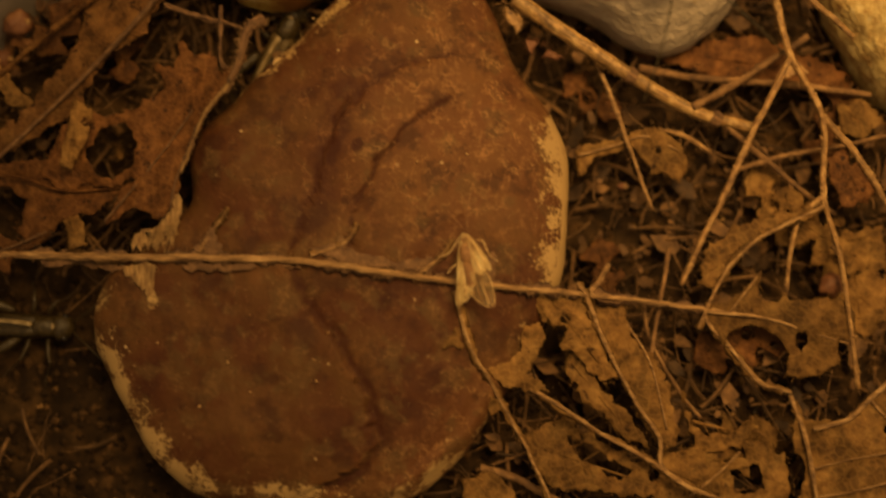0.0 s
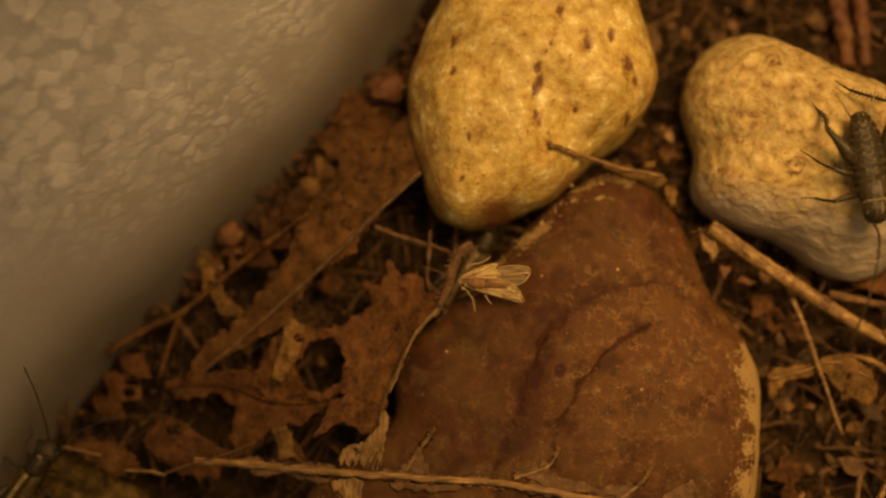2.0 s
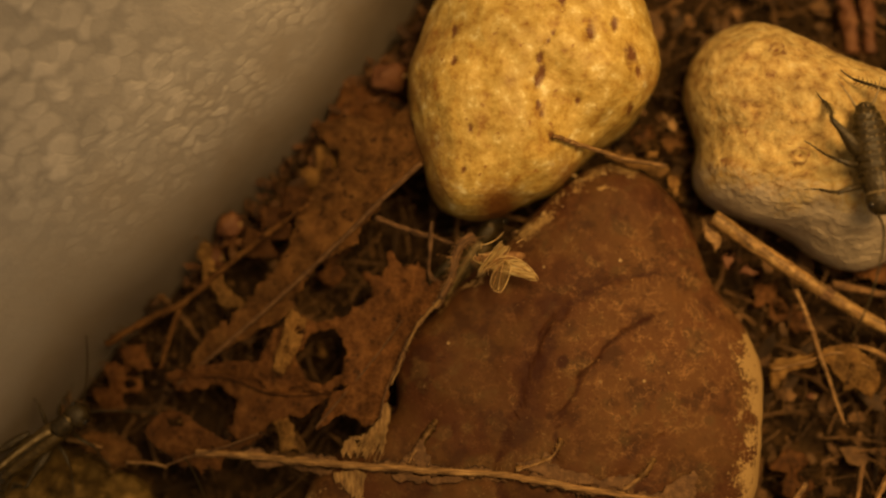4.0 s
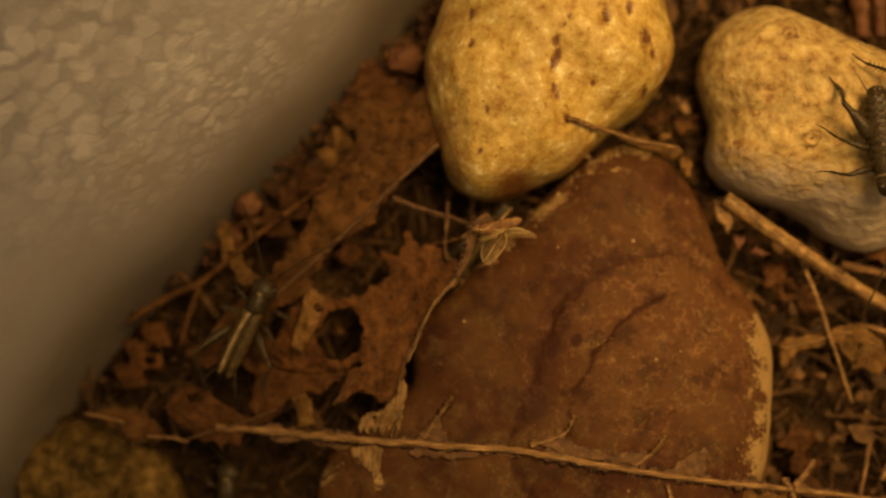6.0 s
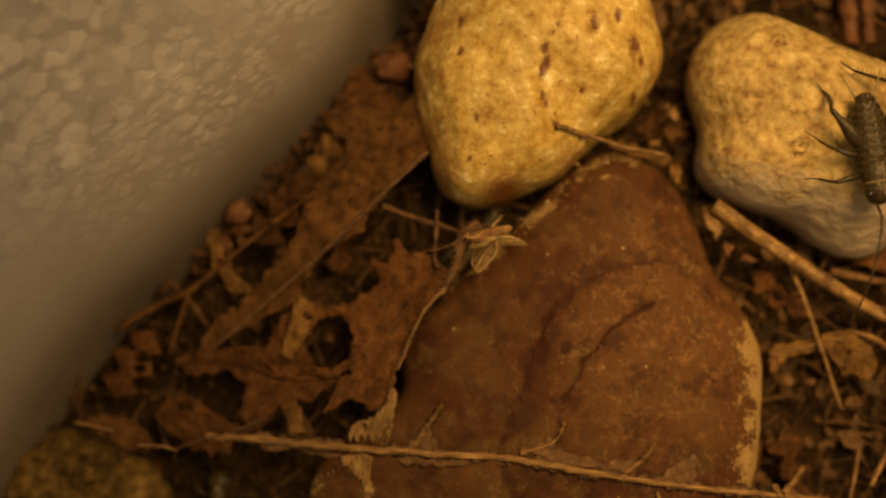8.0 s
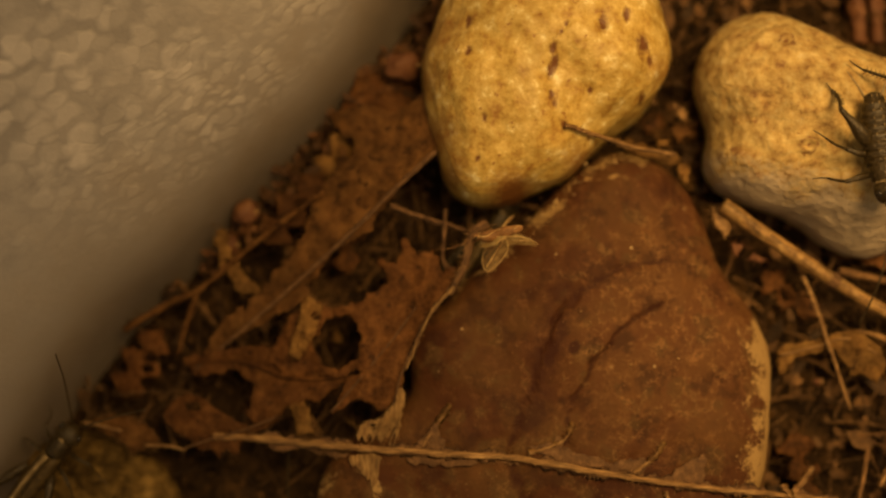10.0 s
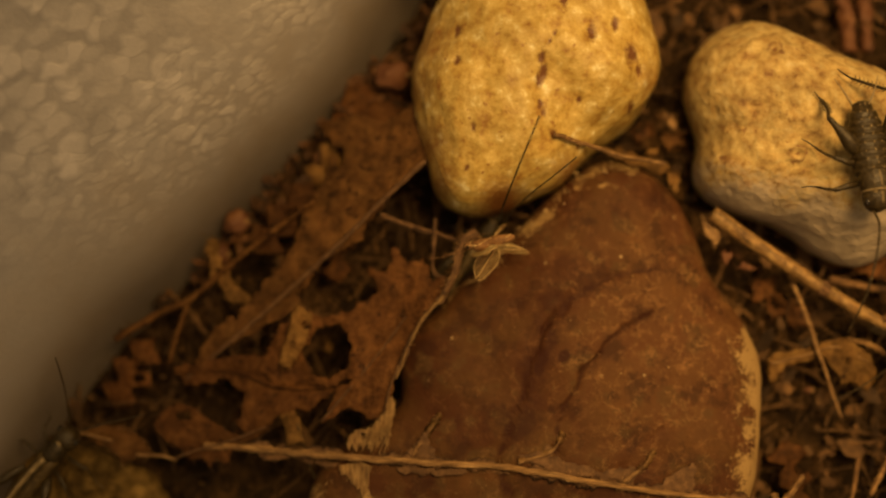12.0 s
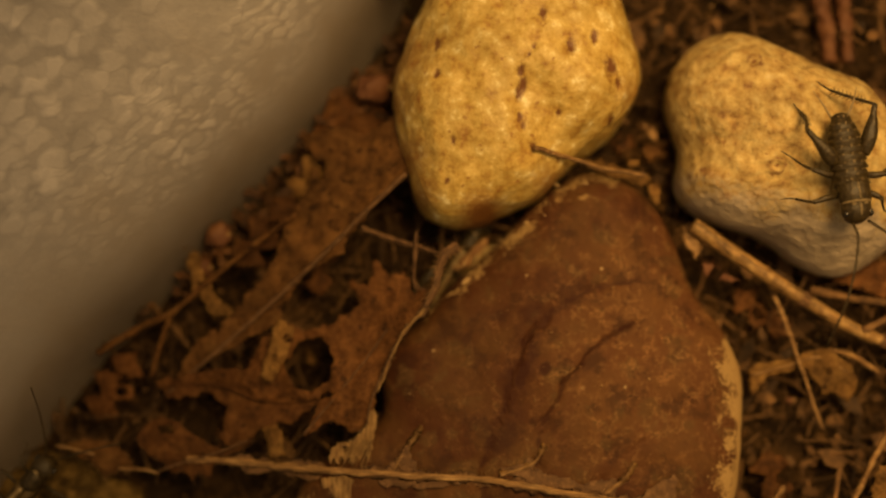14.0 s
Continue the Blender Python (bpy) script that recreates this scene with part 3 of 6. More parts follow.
RIM_RIDGE = [(8.5, -7, 16), (4.1, -14.1, 16), (-2.1, -19.3, 16), (-8.3, -22.8, 16)]


def brown_relief(x, y):
    wob = 1.0 * noise.noise(Vector((x * 0.3, y * 0.3, 1))) + 0.55 * noise.noise(Vector((x * 0.9, y * 0.9, 2))) + 0.3 * noise.noise(Vector((x * 2.2, y * 2.2, 2)))
    break_up = max(0.0, 0.5 + 1.2 * noise.noise(Vector((x * 0.22, y * 0.22, 6))))
    d, side = along(GROOVE_WIDE, x, y)
    d = d * side + wob
    z = -0.4 * math.exp(-(d / (2.6 if d < 0 else 0.8)) ** 2) - 0.6 * break_up * math.exp(-(d / 0.4) ** 2)
    d, side = along(GROOVE_FINE, x, y)
    d = d * side + 0.8 * wob
    z -= 0.8 * break_up * math.exp(-(d / 0.35) ** 2) + (0.45 * math.exp(-d / 3) if d > 0 else 0)
    d = abs(along(GROOVE_ARC, x, y)[0] + 0.6 * wob)
    z -= 0.55 * break_up * math.exp(-(d / 0.35) ** 2)
    d, side = along(LOBE_EDGE, x, y)
    d = d * side + 1.2 * wob
    z += 0.8 * math.exp(d / 7) if d < 0 else -0.9 * math.exp(-d / 3)
    d, _ = along(RIM_RIDGE, x, y)
    z += 0.7 * math.exp(-(d / 1.2) ** 2) + 0.3 * math.exp(-(d / 5) ** 2) * noise.noise(Vector((x * 0.9, y * 0.9, 11)))
    return z + 0.5 * noise.noise(Vector((x * 0.1, y * 0.1, 8))) + 0.14 * noise.noise(Vector((x * 0.35, y * 0.35, 3))) + 0.04 * noise.noise(Vector((x * 1.0, y * 1.0, 7)))


RUBBED = [
    ([(-34.3, 39, 14), (-31.8, 42.7, 14), (-27.5, 45.3, 14)], 0.6),
    ([(-27.5, 45.3, 14), (-22.6, 51.4, 14), (-17.7, 55.2, 14), (-13.4, 59.4, 14), (-9.4, 63.4, 14), (-5.4, 65, 14), (-2, 64.3, 14)], 1.8),
    ([(-9.5, 60.5, 16), (-6.2, 61.2, 16), (-4.3, 60.2, 16)], 0.7),
    ([(-49.4, 11.8, 15.5), (-47.5, 10.4, 15.5), (-46, 8.5, 15.5), (-45.8, 6.5, 15.5)], 1.25),
    ([(-49.1, 17, 16), (-46.4, 18.8, 16), (-43.6, 20.4, 16)], 1.4),
    ([(8, -10, 13), (5.5, -13.6, 13), (2.8, -17.3, 13), (-0.4, -20.7, 13), (-3.5, -23.6, 13)], 0.9),
    ([(12.9, 3.1, 16), (12.4, 0.9, 16), (12, -1.4, 16)], 0.7),
]
STAINS = [(-17.1, 31.1, 19), (-13.6, 31.6, 19), (-17.7, 29.4, 19)]
DARK_BAND = [(-14.9, 42.2, 19), (-16.4, 37.5, 19), (-18.4, 30.8, 19), (-19, 25.7, 19), (-20.6, 19.1, 19)]


def brown_worn(x, y, w, s):
    """How far the brown crust is rubbed off: along stretches of the rim, most at its edge."""
    a = math.degrees(w) % 360
    rub = 0.0
    for mid, half, at, wide, patch, sharp in ((5, 20, 0.965, 0.11, 0, 4.0), (226, 37, 0.984, 0.11, 0, 1.1), (264, 14, 0.94, 0.05, 1, 1.0), (288, 14, 0.98, 0.06, 0, 1.0)):
        off = abs((a - mid + 180) % 360 - 180)
        if off < half * 1.3:
            rub = max(rub, (1.0 + 0.15 * (sharp - 1) if s > at and not patch else math.exp(-((s - at) / wide) ** 2)) * min(1.0, sharp * (1.3 * half - off) / half))
    for line, wide in RUBBED:
        rub = max(rub, 0.78 * math.exp(-(along(line, x, y)[0] / wide) ** 2))
    return 0.68 * rub * (0.85 + 0.6 * noise.noise(Vector((x * 0.3, y * 0.3, 4))))


def brown_stain_shade(x, y, w, s):
    """Darker grooves, two small stains beside them, and shade painted along the lobe edge."""
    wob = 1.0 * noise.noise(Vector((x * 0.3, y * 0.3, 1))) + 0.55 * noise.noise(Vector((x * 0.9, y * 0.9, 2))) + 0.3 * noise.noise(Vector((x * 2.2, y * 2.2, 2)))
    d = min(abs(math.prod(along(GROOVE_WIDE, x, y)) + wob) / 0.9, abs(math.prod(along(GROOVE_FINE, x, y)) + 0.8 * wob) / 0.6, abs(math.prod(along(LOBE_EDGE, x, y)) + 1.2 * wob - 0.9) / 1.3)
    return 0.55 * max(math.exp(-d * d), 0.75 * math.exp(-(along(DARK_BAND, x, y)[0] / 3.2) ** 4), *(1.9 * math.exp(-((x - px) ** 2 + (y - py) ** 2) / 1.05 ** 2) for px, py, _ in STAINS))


def brown_rust(x, y, w, s):
    """Rusty bloom, strongest on the humped half of the stone."""
    return 0.75 * math.exp(-((x - 4) ** 2 + (y - 36) ** 2) / 22 ** 2) + 0.6 * math.exp(-(along(RIM_RIDGE, x, y)[0] / 6) ** 2)


BROWN_PLAN = (-17.9, 19.0, [38.88, 3.68, -4.50, -4.11, 6.06, -0.67, -1.20, -0.50, -0.54, 1.98, -0.60, 0.02, 1.18, -0.16, -0.28, -0.97, 0.53, 0.17, -0.44])
brown = single("brown_stone", pebble(BROWN_PLAN, 0, 18.2, 3.0, rough=0.3, rings=120, spokes=380, relief=brown_relief, worn={"worn": brown_worn, "rust": brown_rust, "stain_shade": brown_stain_shade}, girdle=0.5, bites=((143, 24, 1.5), (78, 7, -2.0), (89, 9, -1.1))), BROWN, "flat reddish-brown stone with grooves and worn cream edges", "stone")

PITS = [(-18.7, 79.8, 28), (-18.3, 77.4, 28), (-19, 76, 28), (-18.7, 72.3, 28), (-18.2, 71.1, 28), (-29.4, 68.6, 28), (-30.4, 62.4, 28), (-16.4, 67.7, 28), (-10.6, 84.1, 28), (-6.6, 86, 28), (-3.8, 81.3, 28), (-2.4, 79, 28), (-12.2, 73.3, 28), (-17.5, 82.1, 28), (-16.6, 83.5, 28), (-15.3, 89.2, 28), (-32.7, 84.8, 28), (-32.6, 79.6, 28), (-24.4, 55.1, 28), (-25.9, 55.6, 28), (-3.3, 73.4, 28)]
PIT_SIZE = [1.0, 1.2, 0.9, 0.8, 0.7, 0.7, 0.7, 0.9, 1.3, 0.9, 1.5, 0.8, 0.6, 0.5, 0.5, 1.1, 0.9, 0.8, 1.4, 1.0, 0.8]


def pitted(x, y, w, s):
    wob = 1 + 0.8 * noise.noise(Vector((x * 0.9, y * 0.9, 3)))
    return 0.8 * max(math.exp(-((1.35 * (x - px)) ** 2 + (0.75 * (y - py)) ** 2) * wob / (1.15 * r) ** 2) for (px, py, _), r in zip(PITS, PIT_SIZE))


STAINED = [((-24.5, 56.5), 4.2, 1.0), ((-38.5, 66), 6, 0.75), ((-40, 76), 6, 0.6), ((-40, 84), 8, 0.6), ((-35, 60), 4, 0.7), ((-13, 62.5), 4, 0.7), ((0, 78), 4, 0.5)]


def stained(x, y, w, s):
    return max(k * math.exp(-((x - px) ** 2 + (y - py) ** 2) / r ** 2) for (px, py), r, k in STAINED)


LEFT_PLAN = (-18.6, 81.0, [22.71, -1.74, 1.49, -1.95, 2.41, 1.68, -0.57, 0.31, -0.5, -0.14, 0.11, 0.32, 0.01, -0.08, -0.17, -0.05, 0.25, 0.11, 0.09])
VALLEY = [(-9.5, 64.5, 28), (-13.5, 68.3, 28), (-16.5, 75.6, 28)]
pale = single("pale_stone", pebble(LEFT_PLAN, 0, 29, 2.5, rough=0.5, seed=4, rings=80, spokes=180, worn={"worn": pitted, "stain": stained}, relief=lambda x, y: -2.0 * math.exp(-(along(VALLEY, x, y)[0] / 4.5) ** 2) - 0.4 * pitted(x, y, 0, 0) + 0.5 * noise.noise(Vector((x * 0.16, y * 0.13, 5))) + 0.22 * noise.noise(Vector((x * 0.45, y * 0.4, 5))) + 0.06 * noise.noise(Vector((x * 1.2, y * 1.1, 5)))), STONE, "smooth cream-yellow stone with rusty brown pits", "stone")

RIGHT_PLAN = (29.0, 69.7, [20.19, -0.19, 0.02, 1.34, -3.61, 0.25, -0.16, -0.89, 0.75, 0.62, -0.5, -0.06, -0.19, 0.27, -0.15, -0.13, 0.05, 0.21, -0.01])
BROW = [(5, 68, 25), (11, 63.8, 25), (17.3, 61.5, 25), (24.6, 60.6, 25), (31.8, 59.1, 25), (42.6, 58.3, 25)]
KNOTS = [(23.4, 65.5, 26), (20.4, 83.4, 26), (19.2, 79.1, 26), (12.5, 65.2, 26), (15.2, 74.1, 26)]


def knotted(x, y, w, s):
    out = 0.0
    for i, (px, py, _) in enumerate(KNOTS):
        d = math.hypot(x - px, y - py) + 0.6 * noise.noise(Vector((x * 0.9, y * 0.9, 4)))
        out = max(out, 0.5 * math.exp(-((d - 1.2) / 0.45) ** 2), 0.6 * math.exp(-(d / 0.6) ** 2)) if i < 2 else max(out, 0.5 * math.exp(-(d / 1.5) ** 2))
    return out


def greyed(x, y, w, s):
    d, side = along(BROW, x, y)
    return max(0.0, min(1.0, 0.2 + d / 9 + 0.35 * noise.noise(Vector((x * 0.25, y * 0.25, 9))))) if side < 0 else max(0.0, 0.25 - d / 9)


def buff_relief(x, y):
    d, side = along(BROW, x, y)
    z = -0.45 * d * d / (d + 5) if side < 0 else 0.0
    z += 0.5 * math.exp(-(d / 3) ** 2)
    for px, py, _ in KNOTS[:2]:
        q = math.hypot(x - px, y - py)
        z += 0.35 * math.exp(-((q - 1.1) / 0.45) ** 2) - 0.3 * math.exp(-(q / 0.6) ** 2)
    return z + 0.55 * noise.noise(Vector((x * 0.3, y * 0.4, 2))) + 0.4 * noise.noise(Vector((x * 0.5, y * 0.7, 2))) + 0.18 * noise.noise(Vector((x * 1.5, y * 1.8, 4)))


buff = single("buff_stone", pebble(RIGHT_PLAN, 0, 24.3, 2.5, rough=0.5, seed=9, rings=80, spokes=180, relief=buff_relief, worn={"worn": knotted, "grey": greyed}, girdle=0.4), STONE_GREY, "buff knobbly stone with a small ringed knot", "stone")
THIRD_PLAN = (76.2, 53.7, [13.21, 1.45, 0.85, -1.56, -0.98, -0.70, 0.65])
single("ochre_stone", pebble(THIRD_PLAN, 0, 19, 2.4, rough=0.8, seed=14, rings=50, worn={"worn": lambda *a: 0.0, "grey": lambda *a: 0.0}), STONE_GREY, "ochre rough stone under a thin forked twig", "stone")
MOSS_PLAN = (-93.5, 0.9, [15.17, -0.49, -0.23, 2.06, -1.05, 0.48, 0.10])
single("mossy_stone", pebble(MOSS_PLAN, 0, 10, 2.6, rough=1.7, seed=21, rings=60, bites=((2, 46, 5.5), (70, 9, 1.0), (104, 6, 1.2), (128, 8, -1.4)), relief=lambda x, y: 0.9 * noise.noise(Vector((x * 0.5, y * 0.5, 3))) + 0.5 * noise.noise(Vector((x * 1.2, y * 1.2, 5)))), MOSSY, "low olive mossy stone at the tub wall", "stone")


def height_at(ob, x, y, reach=0.9):
    co = np.empty(len(ob.data.vertices) * 3)
    ob.data.vertices.foreach_get("co", co)
    co = co.reshape(-1, 3) / MM
    near = co[np.hypot(co[:, 0] - x, co[:, 1] - y) < reach]
    return near[:, 2].max() if len(near) else 0.0


def laid(points, over, lift):
    """Points moved to lie on a stone's surface."""
    return [(x, y, max(z, height_at(over, x, y) + lift)) for x, y, z in points]


# ---- sticks ----
def fringe(points, count, reach, thick, seed, mat, parent):
    """Short fuzzy fibres standing off a rib or twig."""
    rnd = random.Random(seed)
    c = spline(points, 20)
    bm = bmesh.new()
    for _ in range(count):
        q, a, r = c[rnd.randrange(len(c))], rnd.uniform(0, 6.28), reach * rnd.uniform(0.4, 1.2)
        d = Vector((math.cos(a), math.sin(a), rnd.uniform(-0.2, 0.6)))
        tube(bm, [q, q + d * r * 0.6, q + d * r + Vector((rnd.uniform(-0.2, 0.2), rnd.uniform(-0.2, 0.2), 0))], thick, thick * 0.3, 3, 1)
    return tagged(part("fuzz", bm, mat, parent), kind="stuff")


def remnant(points, reach, seed, mat, parent, sides=(-1, 1), gaps=0.0):
    """Ragged strips of leaf blade or peeling skin left along a rib, of uneven width, a little below its top."""
    c = spline(points, 22)
    for side in sides:
        bm = bmesh.new()
        rows = []
        for i, p in enumerate(c):
            d = c[min(i + 1, len(c) - 1)] - c[max(i - 1, 0)]
            off = Vector((-d.y, d.x, 0)).normalized() * side
            k = noise.noise(Vector((p.x * 0.16, p.y * 0.16, seed + side))) + 0.6 * noise.noise(Vector((p.x * 0.6, p.y * 0.6, seed + side * 3))) + 0.5 * noise.noise(Vector((p.x * 2.1, p.y * 2.1, seed)))
            wide = reach * max(0.12, 0.45 + 0.9 * k - gaps)
            sag = Vector((0, 0, -0.12 * wide - 0.1 * noise.noise(p * 0.8)))
            rows.append([bm.verts.new(q * MM) for q in (p, p + off * wide * 0.5 + sag, p + off * wide + sag * 3, p + off * wide * 0.5 + sag - Vector((0, 0, 0.16)), p - Vector((0, 0, 0.16)))])
        for u, v in zip(rows, rows[1:]):
            for k in range(5):
                bm.faces.new((u[k], u[(k + 1) % 5], v[(k + 1) % 5], v[k]))
        bm.faces.new(rows[0])
        bm.faces.new(rows[-1])
        part("blade_remnant", bm, mat, parent)


def stick(name, label, points, r0, r1, mat=TWIG, knots=0.36, branches=(), buds=0, seed=1):
    top = base(name, label, "twig")
    part("stem", tube(bmesh.new(), points, r0, r1, 10, 18, knots, gnarl=0.1), mat, top)
    for pts, a, b in branches:
        part("branch", tube(bmesh.new(), pts, a, b, 8, 12, knots, gnarl=0.12), mat, top)
    for n, (pts, a, _) in enumerate([(points, r0, r1)] + list(branches)):
        fringe(pts, 80, a + 0.45, 0.06, seed + n, mat, top)
        remnant(pts, a * 1.25, seed + n + 40, mat, top, gaps=0.25)
    rnd = random.Random(seed)
    for pts, a in [(points, r0)] + [(p, a) for p, a, _ in branches]:
        c = spline(pts, 8)
        for _ in range(buds):
            q = c[rnd.randrange(len(c))]
            part("bud", blob(bmesh.new(), (q.x + rnd.uniform(-a, a), q.y + rnd.uniform(-a, a), q.z + a * 0.6), (a * 0.6, a * 0.4, a * 0.35), (0, 0, rnd.uniform(0, 180)), 0.5, 3, 2), mat, top)
    return top


cane = stick("dry_stick", "thick straw-coloured dry stick lying beside a stone", [(11.6, 56.6, 14.5), (17.4, 52.9, 13.5), (24, 48.8, 12.5), (31.5, 44.2, 11.5), (42, 38.7, 10), (52.2, 36.1, 8.5)], 1.4, 1.0, STRAW, knots=0.1, seed=2)
for at in ((31.2, 44.4, 11.55), (45.5, 37.6, 9.5)):
    part("node", tube(bmesh.new(), [(at[0] - 0.75, at[1] + 0.45, at[2] + 0.1), (at[0] - 0.2, at[1] + 0.12, at[2]), (at[0] + 0.2, at[1] - 0.12, at[2]), (at[0] + 0.75, at[1] - 0.45, at[2] - 0.1)], 1.3, 1.24, 12, 4, 0.12, bulge=0.1), STALK, cane)
fork = stick("forked_twig", "thin forked reddish twig across the litter", [(52, 73, 16), (52.9, 63.8, 15), (55.1, 54.6, 14), (57, 47, 14), (61.7, 36.9, 14), (62, 23.9, 13), (64.9, 12.9, 12), (67.4, -7.2, 11)], 0.7, 0.38, branches=[([(57, 46.9, 14), (50.9, 35.1, 13), (46.2, 24.9, 12.5), (42, 16.6, 12), (38.8, 9.7, 11.5)], 0.56, 0.46), ([(61.7, 37.2, 14), (67.7, 30.3, 13.5), (72.5, 22, 13.5)], 0.6, 0.5), ([(53.4, 62.2, 15), (60.2, 56.3, 15), (67, 49.9, 15)], 0.55, 0.45), ([(62, 24.3, 13), (57.7, 19.4, 12), (55.9, 8.3, 11)], 0.5, 0.35)], buds=7, seed=5)
part("bark_flap", blade([(57.3, 47.6, 14.3), (58.8, 45.6, 14), (59.9, 44.3, 13.8), (58.2, 44.5, 13.8), (56.5, 43.6, 13.6), (54.3, 43.8, 13.6), (55.8, 45.7, 13.9)], (), 90, cell=0.3, torn=0.4, curl=0.4), TWIG, fork)
stick("thin_stick", "thin brown stick lying under a thicker one", [(46, 37.6, 9), (52.5, 32, 9), (61.7, 24, 9), (65.3, 21.6, 9)], 0.5, 0.4, FIBRE)
stick("thin_stick", "thin brown stick lying in the litter", [(32.8, 46.1, 9.5), (44.1, 44.4, 9.5), (58.3, 43.4, 9.5), (71.5, 41.7, 9.5)], 0.7, 0.5, FIBRE)
stick("thin_stick", "short brown stick crossing another stick", [(41.3, 39.3, 11), (48.4, 43.1, 11), (51.3, 45, 11), (60.8, 51.2, 11)], 0.7, 0.5, FIBRE)
stick("straw", "thin pale dry stem lying over a leaf", [(25.3, 48.4, 9), (28.2, 40.2, 11), (30.9, 32.2, 11), (34.8, 22.5, 9)], 0.4, 0.3, VEIN)
stick("thin_stick", "thin brown stick under a forked twig", [(47.7, 28.7, 9), (56.2, 31.3, 9), (64.8, 32.8, 9), (75.2, 35.1, 9)], 0.45, 0.35, FIBRE)
stick("pale_splinter", "short pale wood splinter on the soil", [(36, 36, 9), (40.3, 34.9, 9), (44.4, 32.2, 9)], 0.45, 0.3, TWIG)
stick("pale_splinter", "short cream wood splinter under a stick", [(36.2, 41, 8.5), (38.6, 39.8, 8.5), (40.9, 39, 8.5)], 0.8, 0.5, TWIG)
stick("cream_stick", "stout cream broken stick end between stones", [(51.8, 89.9, 14), (52.6, 82.9, 14), (55, 74.3, 14)], 2.0, 1.8, STONE, 0.3)
stick("bent_stem", "thin bent stem lying against the pale stone", laid([(-16.2, 67.5, 26), (-13.4, 67.2, 20), (-10.7, 66.9, 20), (-7.6, 66.2, 20), (-4.7, 65.5, 19), (3.3, 64.9, 16)], pale, 0.3), 0.38, 0.34, VEIN)
stick("litter_twig", "thin forked twig lying on dry leaves", [(-92.9, 32.5, 8), (-85.2, 37.2, 9), (-79.4, 39.8, 10), (-73.9, 44.4, 11), (-65.9, 51.1, 12), (-57.1, 57.7, 13)], 0.6, 0.45, LEAF_OCHRE, branches=[([(-79.6, 39.7, 9.5), (-81.3, 33.8, 9.5), (-82.7, 28.7, 9.5)], 0.5, 0.4)])
stick("cross_twig", "short brown twig with an upright stub", [(-45.3, 55, 16), (-38.9, 52.8, 16.5), (-34.9, 51.7, 17), (-31.8, 50.6, 17)], 0.42, 0.25, STALK, 0.8, branches=[([(-35.7, 54.3, 18), (-35.9, 49.7, 17), (-35.8, 45.5, 16), (-33.3, 44.1, 16)], 0.3, 0.28)])
stick("thin_stick", "thin brown stick on the dark soil", [(6.1, -20, 8), (12.6, -22, 8), (18.6, -25.2, 8), (25.5, -26.6, 8)], 0.7, 0.5, FIBRE)
stick("straw", "thin dry stem among torn leaves", [(33.2, 6.6, 9), (34, 1, 9), (38.5, -7.3, 9), (42.1, -11.9, 9)], 0.35, 0.3, FIBRE)
stick("straw", "thin dry stem standing in the litter", [(37.1, 15.8, 11), (36.1, 10.2, 11), (34.6, 2.8, 11), (33.6, -2.7, 11)], 0.4, 0.3, FIBRE)
stick("bark_strip", "narrow reddish strip of bark on soil", [(35.6, 102.6, 6), (37.1, 95.2, 6), (38, 87.9, 6)], 1.6, 1.2, SEED, 0.6)
stick("bark_strip", "narrow reddish strip of bark on soil", [(40.2, 101.6, 6), (40.6, 95.2, 6), (41, 87.9, 6)], 1.3, 1.0, SEED, 0.6)


# ---- leaves ----
def leaf(name, label, mat, points, holes=(), seed=1, veins=(), vein_mat=None, rib=True, **k):
    """A dry leaf: its blade, the ribs that are given, and a rib with side veins along its length where none is."""
    top = base(name, label, "leaf")
    rnd = random.Random(seed)
    c = np.array([q[:2] for q in points])
    eaten = []
    for _ in range(14):
        q = c.mean(0) + np.array([rnd.gauss(0, 0.55), rnd.gauss(0, 0.55)]) * (c.max(0) - c.min(0)) / 2
        r = rnd.uniform(0.7, 1.4)
        if len(eaten) < seed % 2 and inside([tuple(e) for e in c], np.array([q[0]]), np.array([q[1]]))[0]:
            eaten.append([(q[0] + r * math.cos(a) * rnd.uniform(0.6, 1.3), q[1] + r * math.sin(a) * rnd.uniform(0.6, 1.3)) for a in (0, 1.05, 2.1, 3.14, 4.2, 5.2)])
    part("blade", blade(points, list(holes) + eaten, seed, **{"cell": 0.42, "torn": 0.75, **k}), mat, top)
    rim = [tuple(q) for q in points] + [tuple(points[0])]
    fringe(rim, 70, 0.9, 0.06, seed, vein_mat or mat, top)
    for pts, a, b in veins:
        part("vein", tube(bmesh.new(), pts, a, b, 6, 7, 0.35), vein_mat or VEIN, top)
    if not veins and rib:
        c = np.array([q[:2] for q in points])
        mid = c.mean(0)
        axis = np.linalg.svd(c - mid)[2][0]
        half = 0.62 * np.abs((c - mid) @ axis).max()
        across = np.array([-axis[1], axis[0]])
        edge, up = [tuple(q) for q in c], sheet(points, seed, k.get("curl", 0.8))

        def on(q):
            return (q[0], q[1], up(q[0], q[1]) - 0.07)

        part("vein", tube(bmesh.new(), [on(mid + axis * half * s) for s in (-1, -0.5, 0, 0.5, 1)], 0.26, 0.16, 6, 5, 0.3), vein_mat or mat, top)
        for s in (-0.6, -0.15, 0.3):
            for side in (-1, 1):
                a, b = mid + axis * half * s, mid + axis * half * (s + 0.45) + across * side * half * 0.5
                if inside(edge, np.array([b[0]]), np.array([b[1]]))[0]:
                    part("side_vein", tube(bmesh.new(), [on(a), on((a + b) / 2), on(b)], 0.16, 0.09, 5, 4, 0.3), vein_mat or mat, top)
    return top


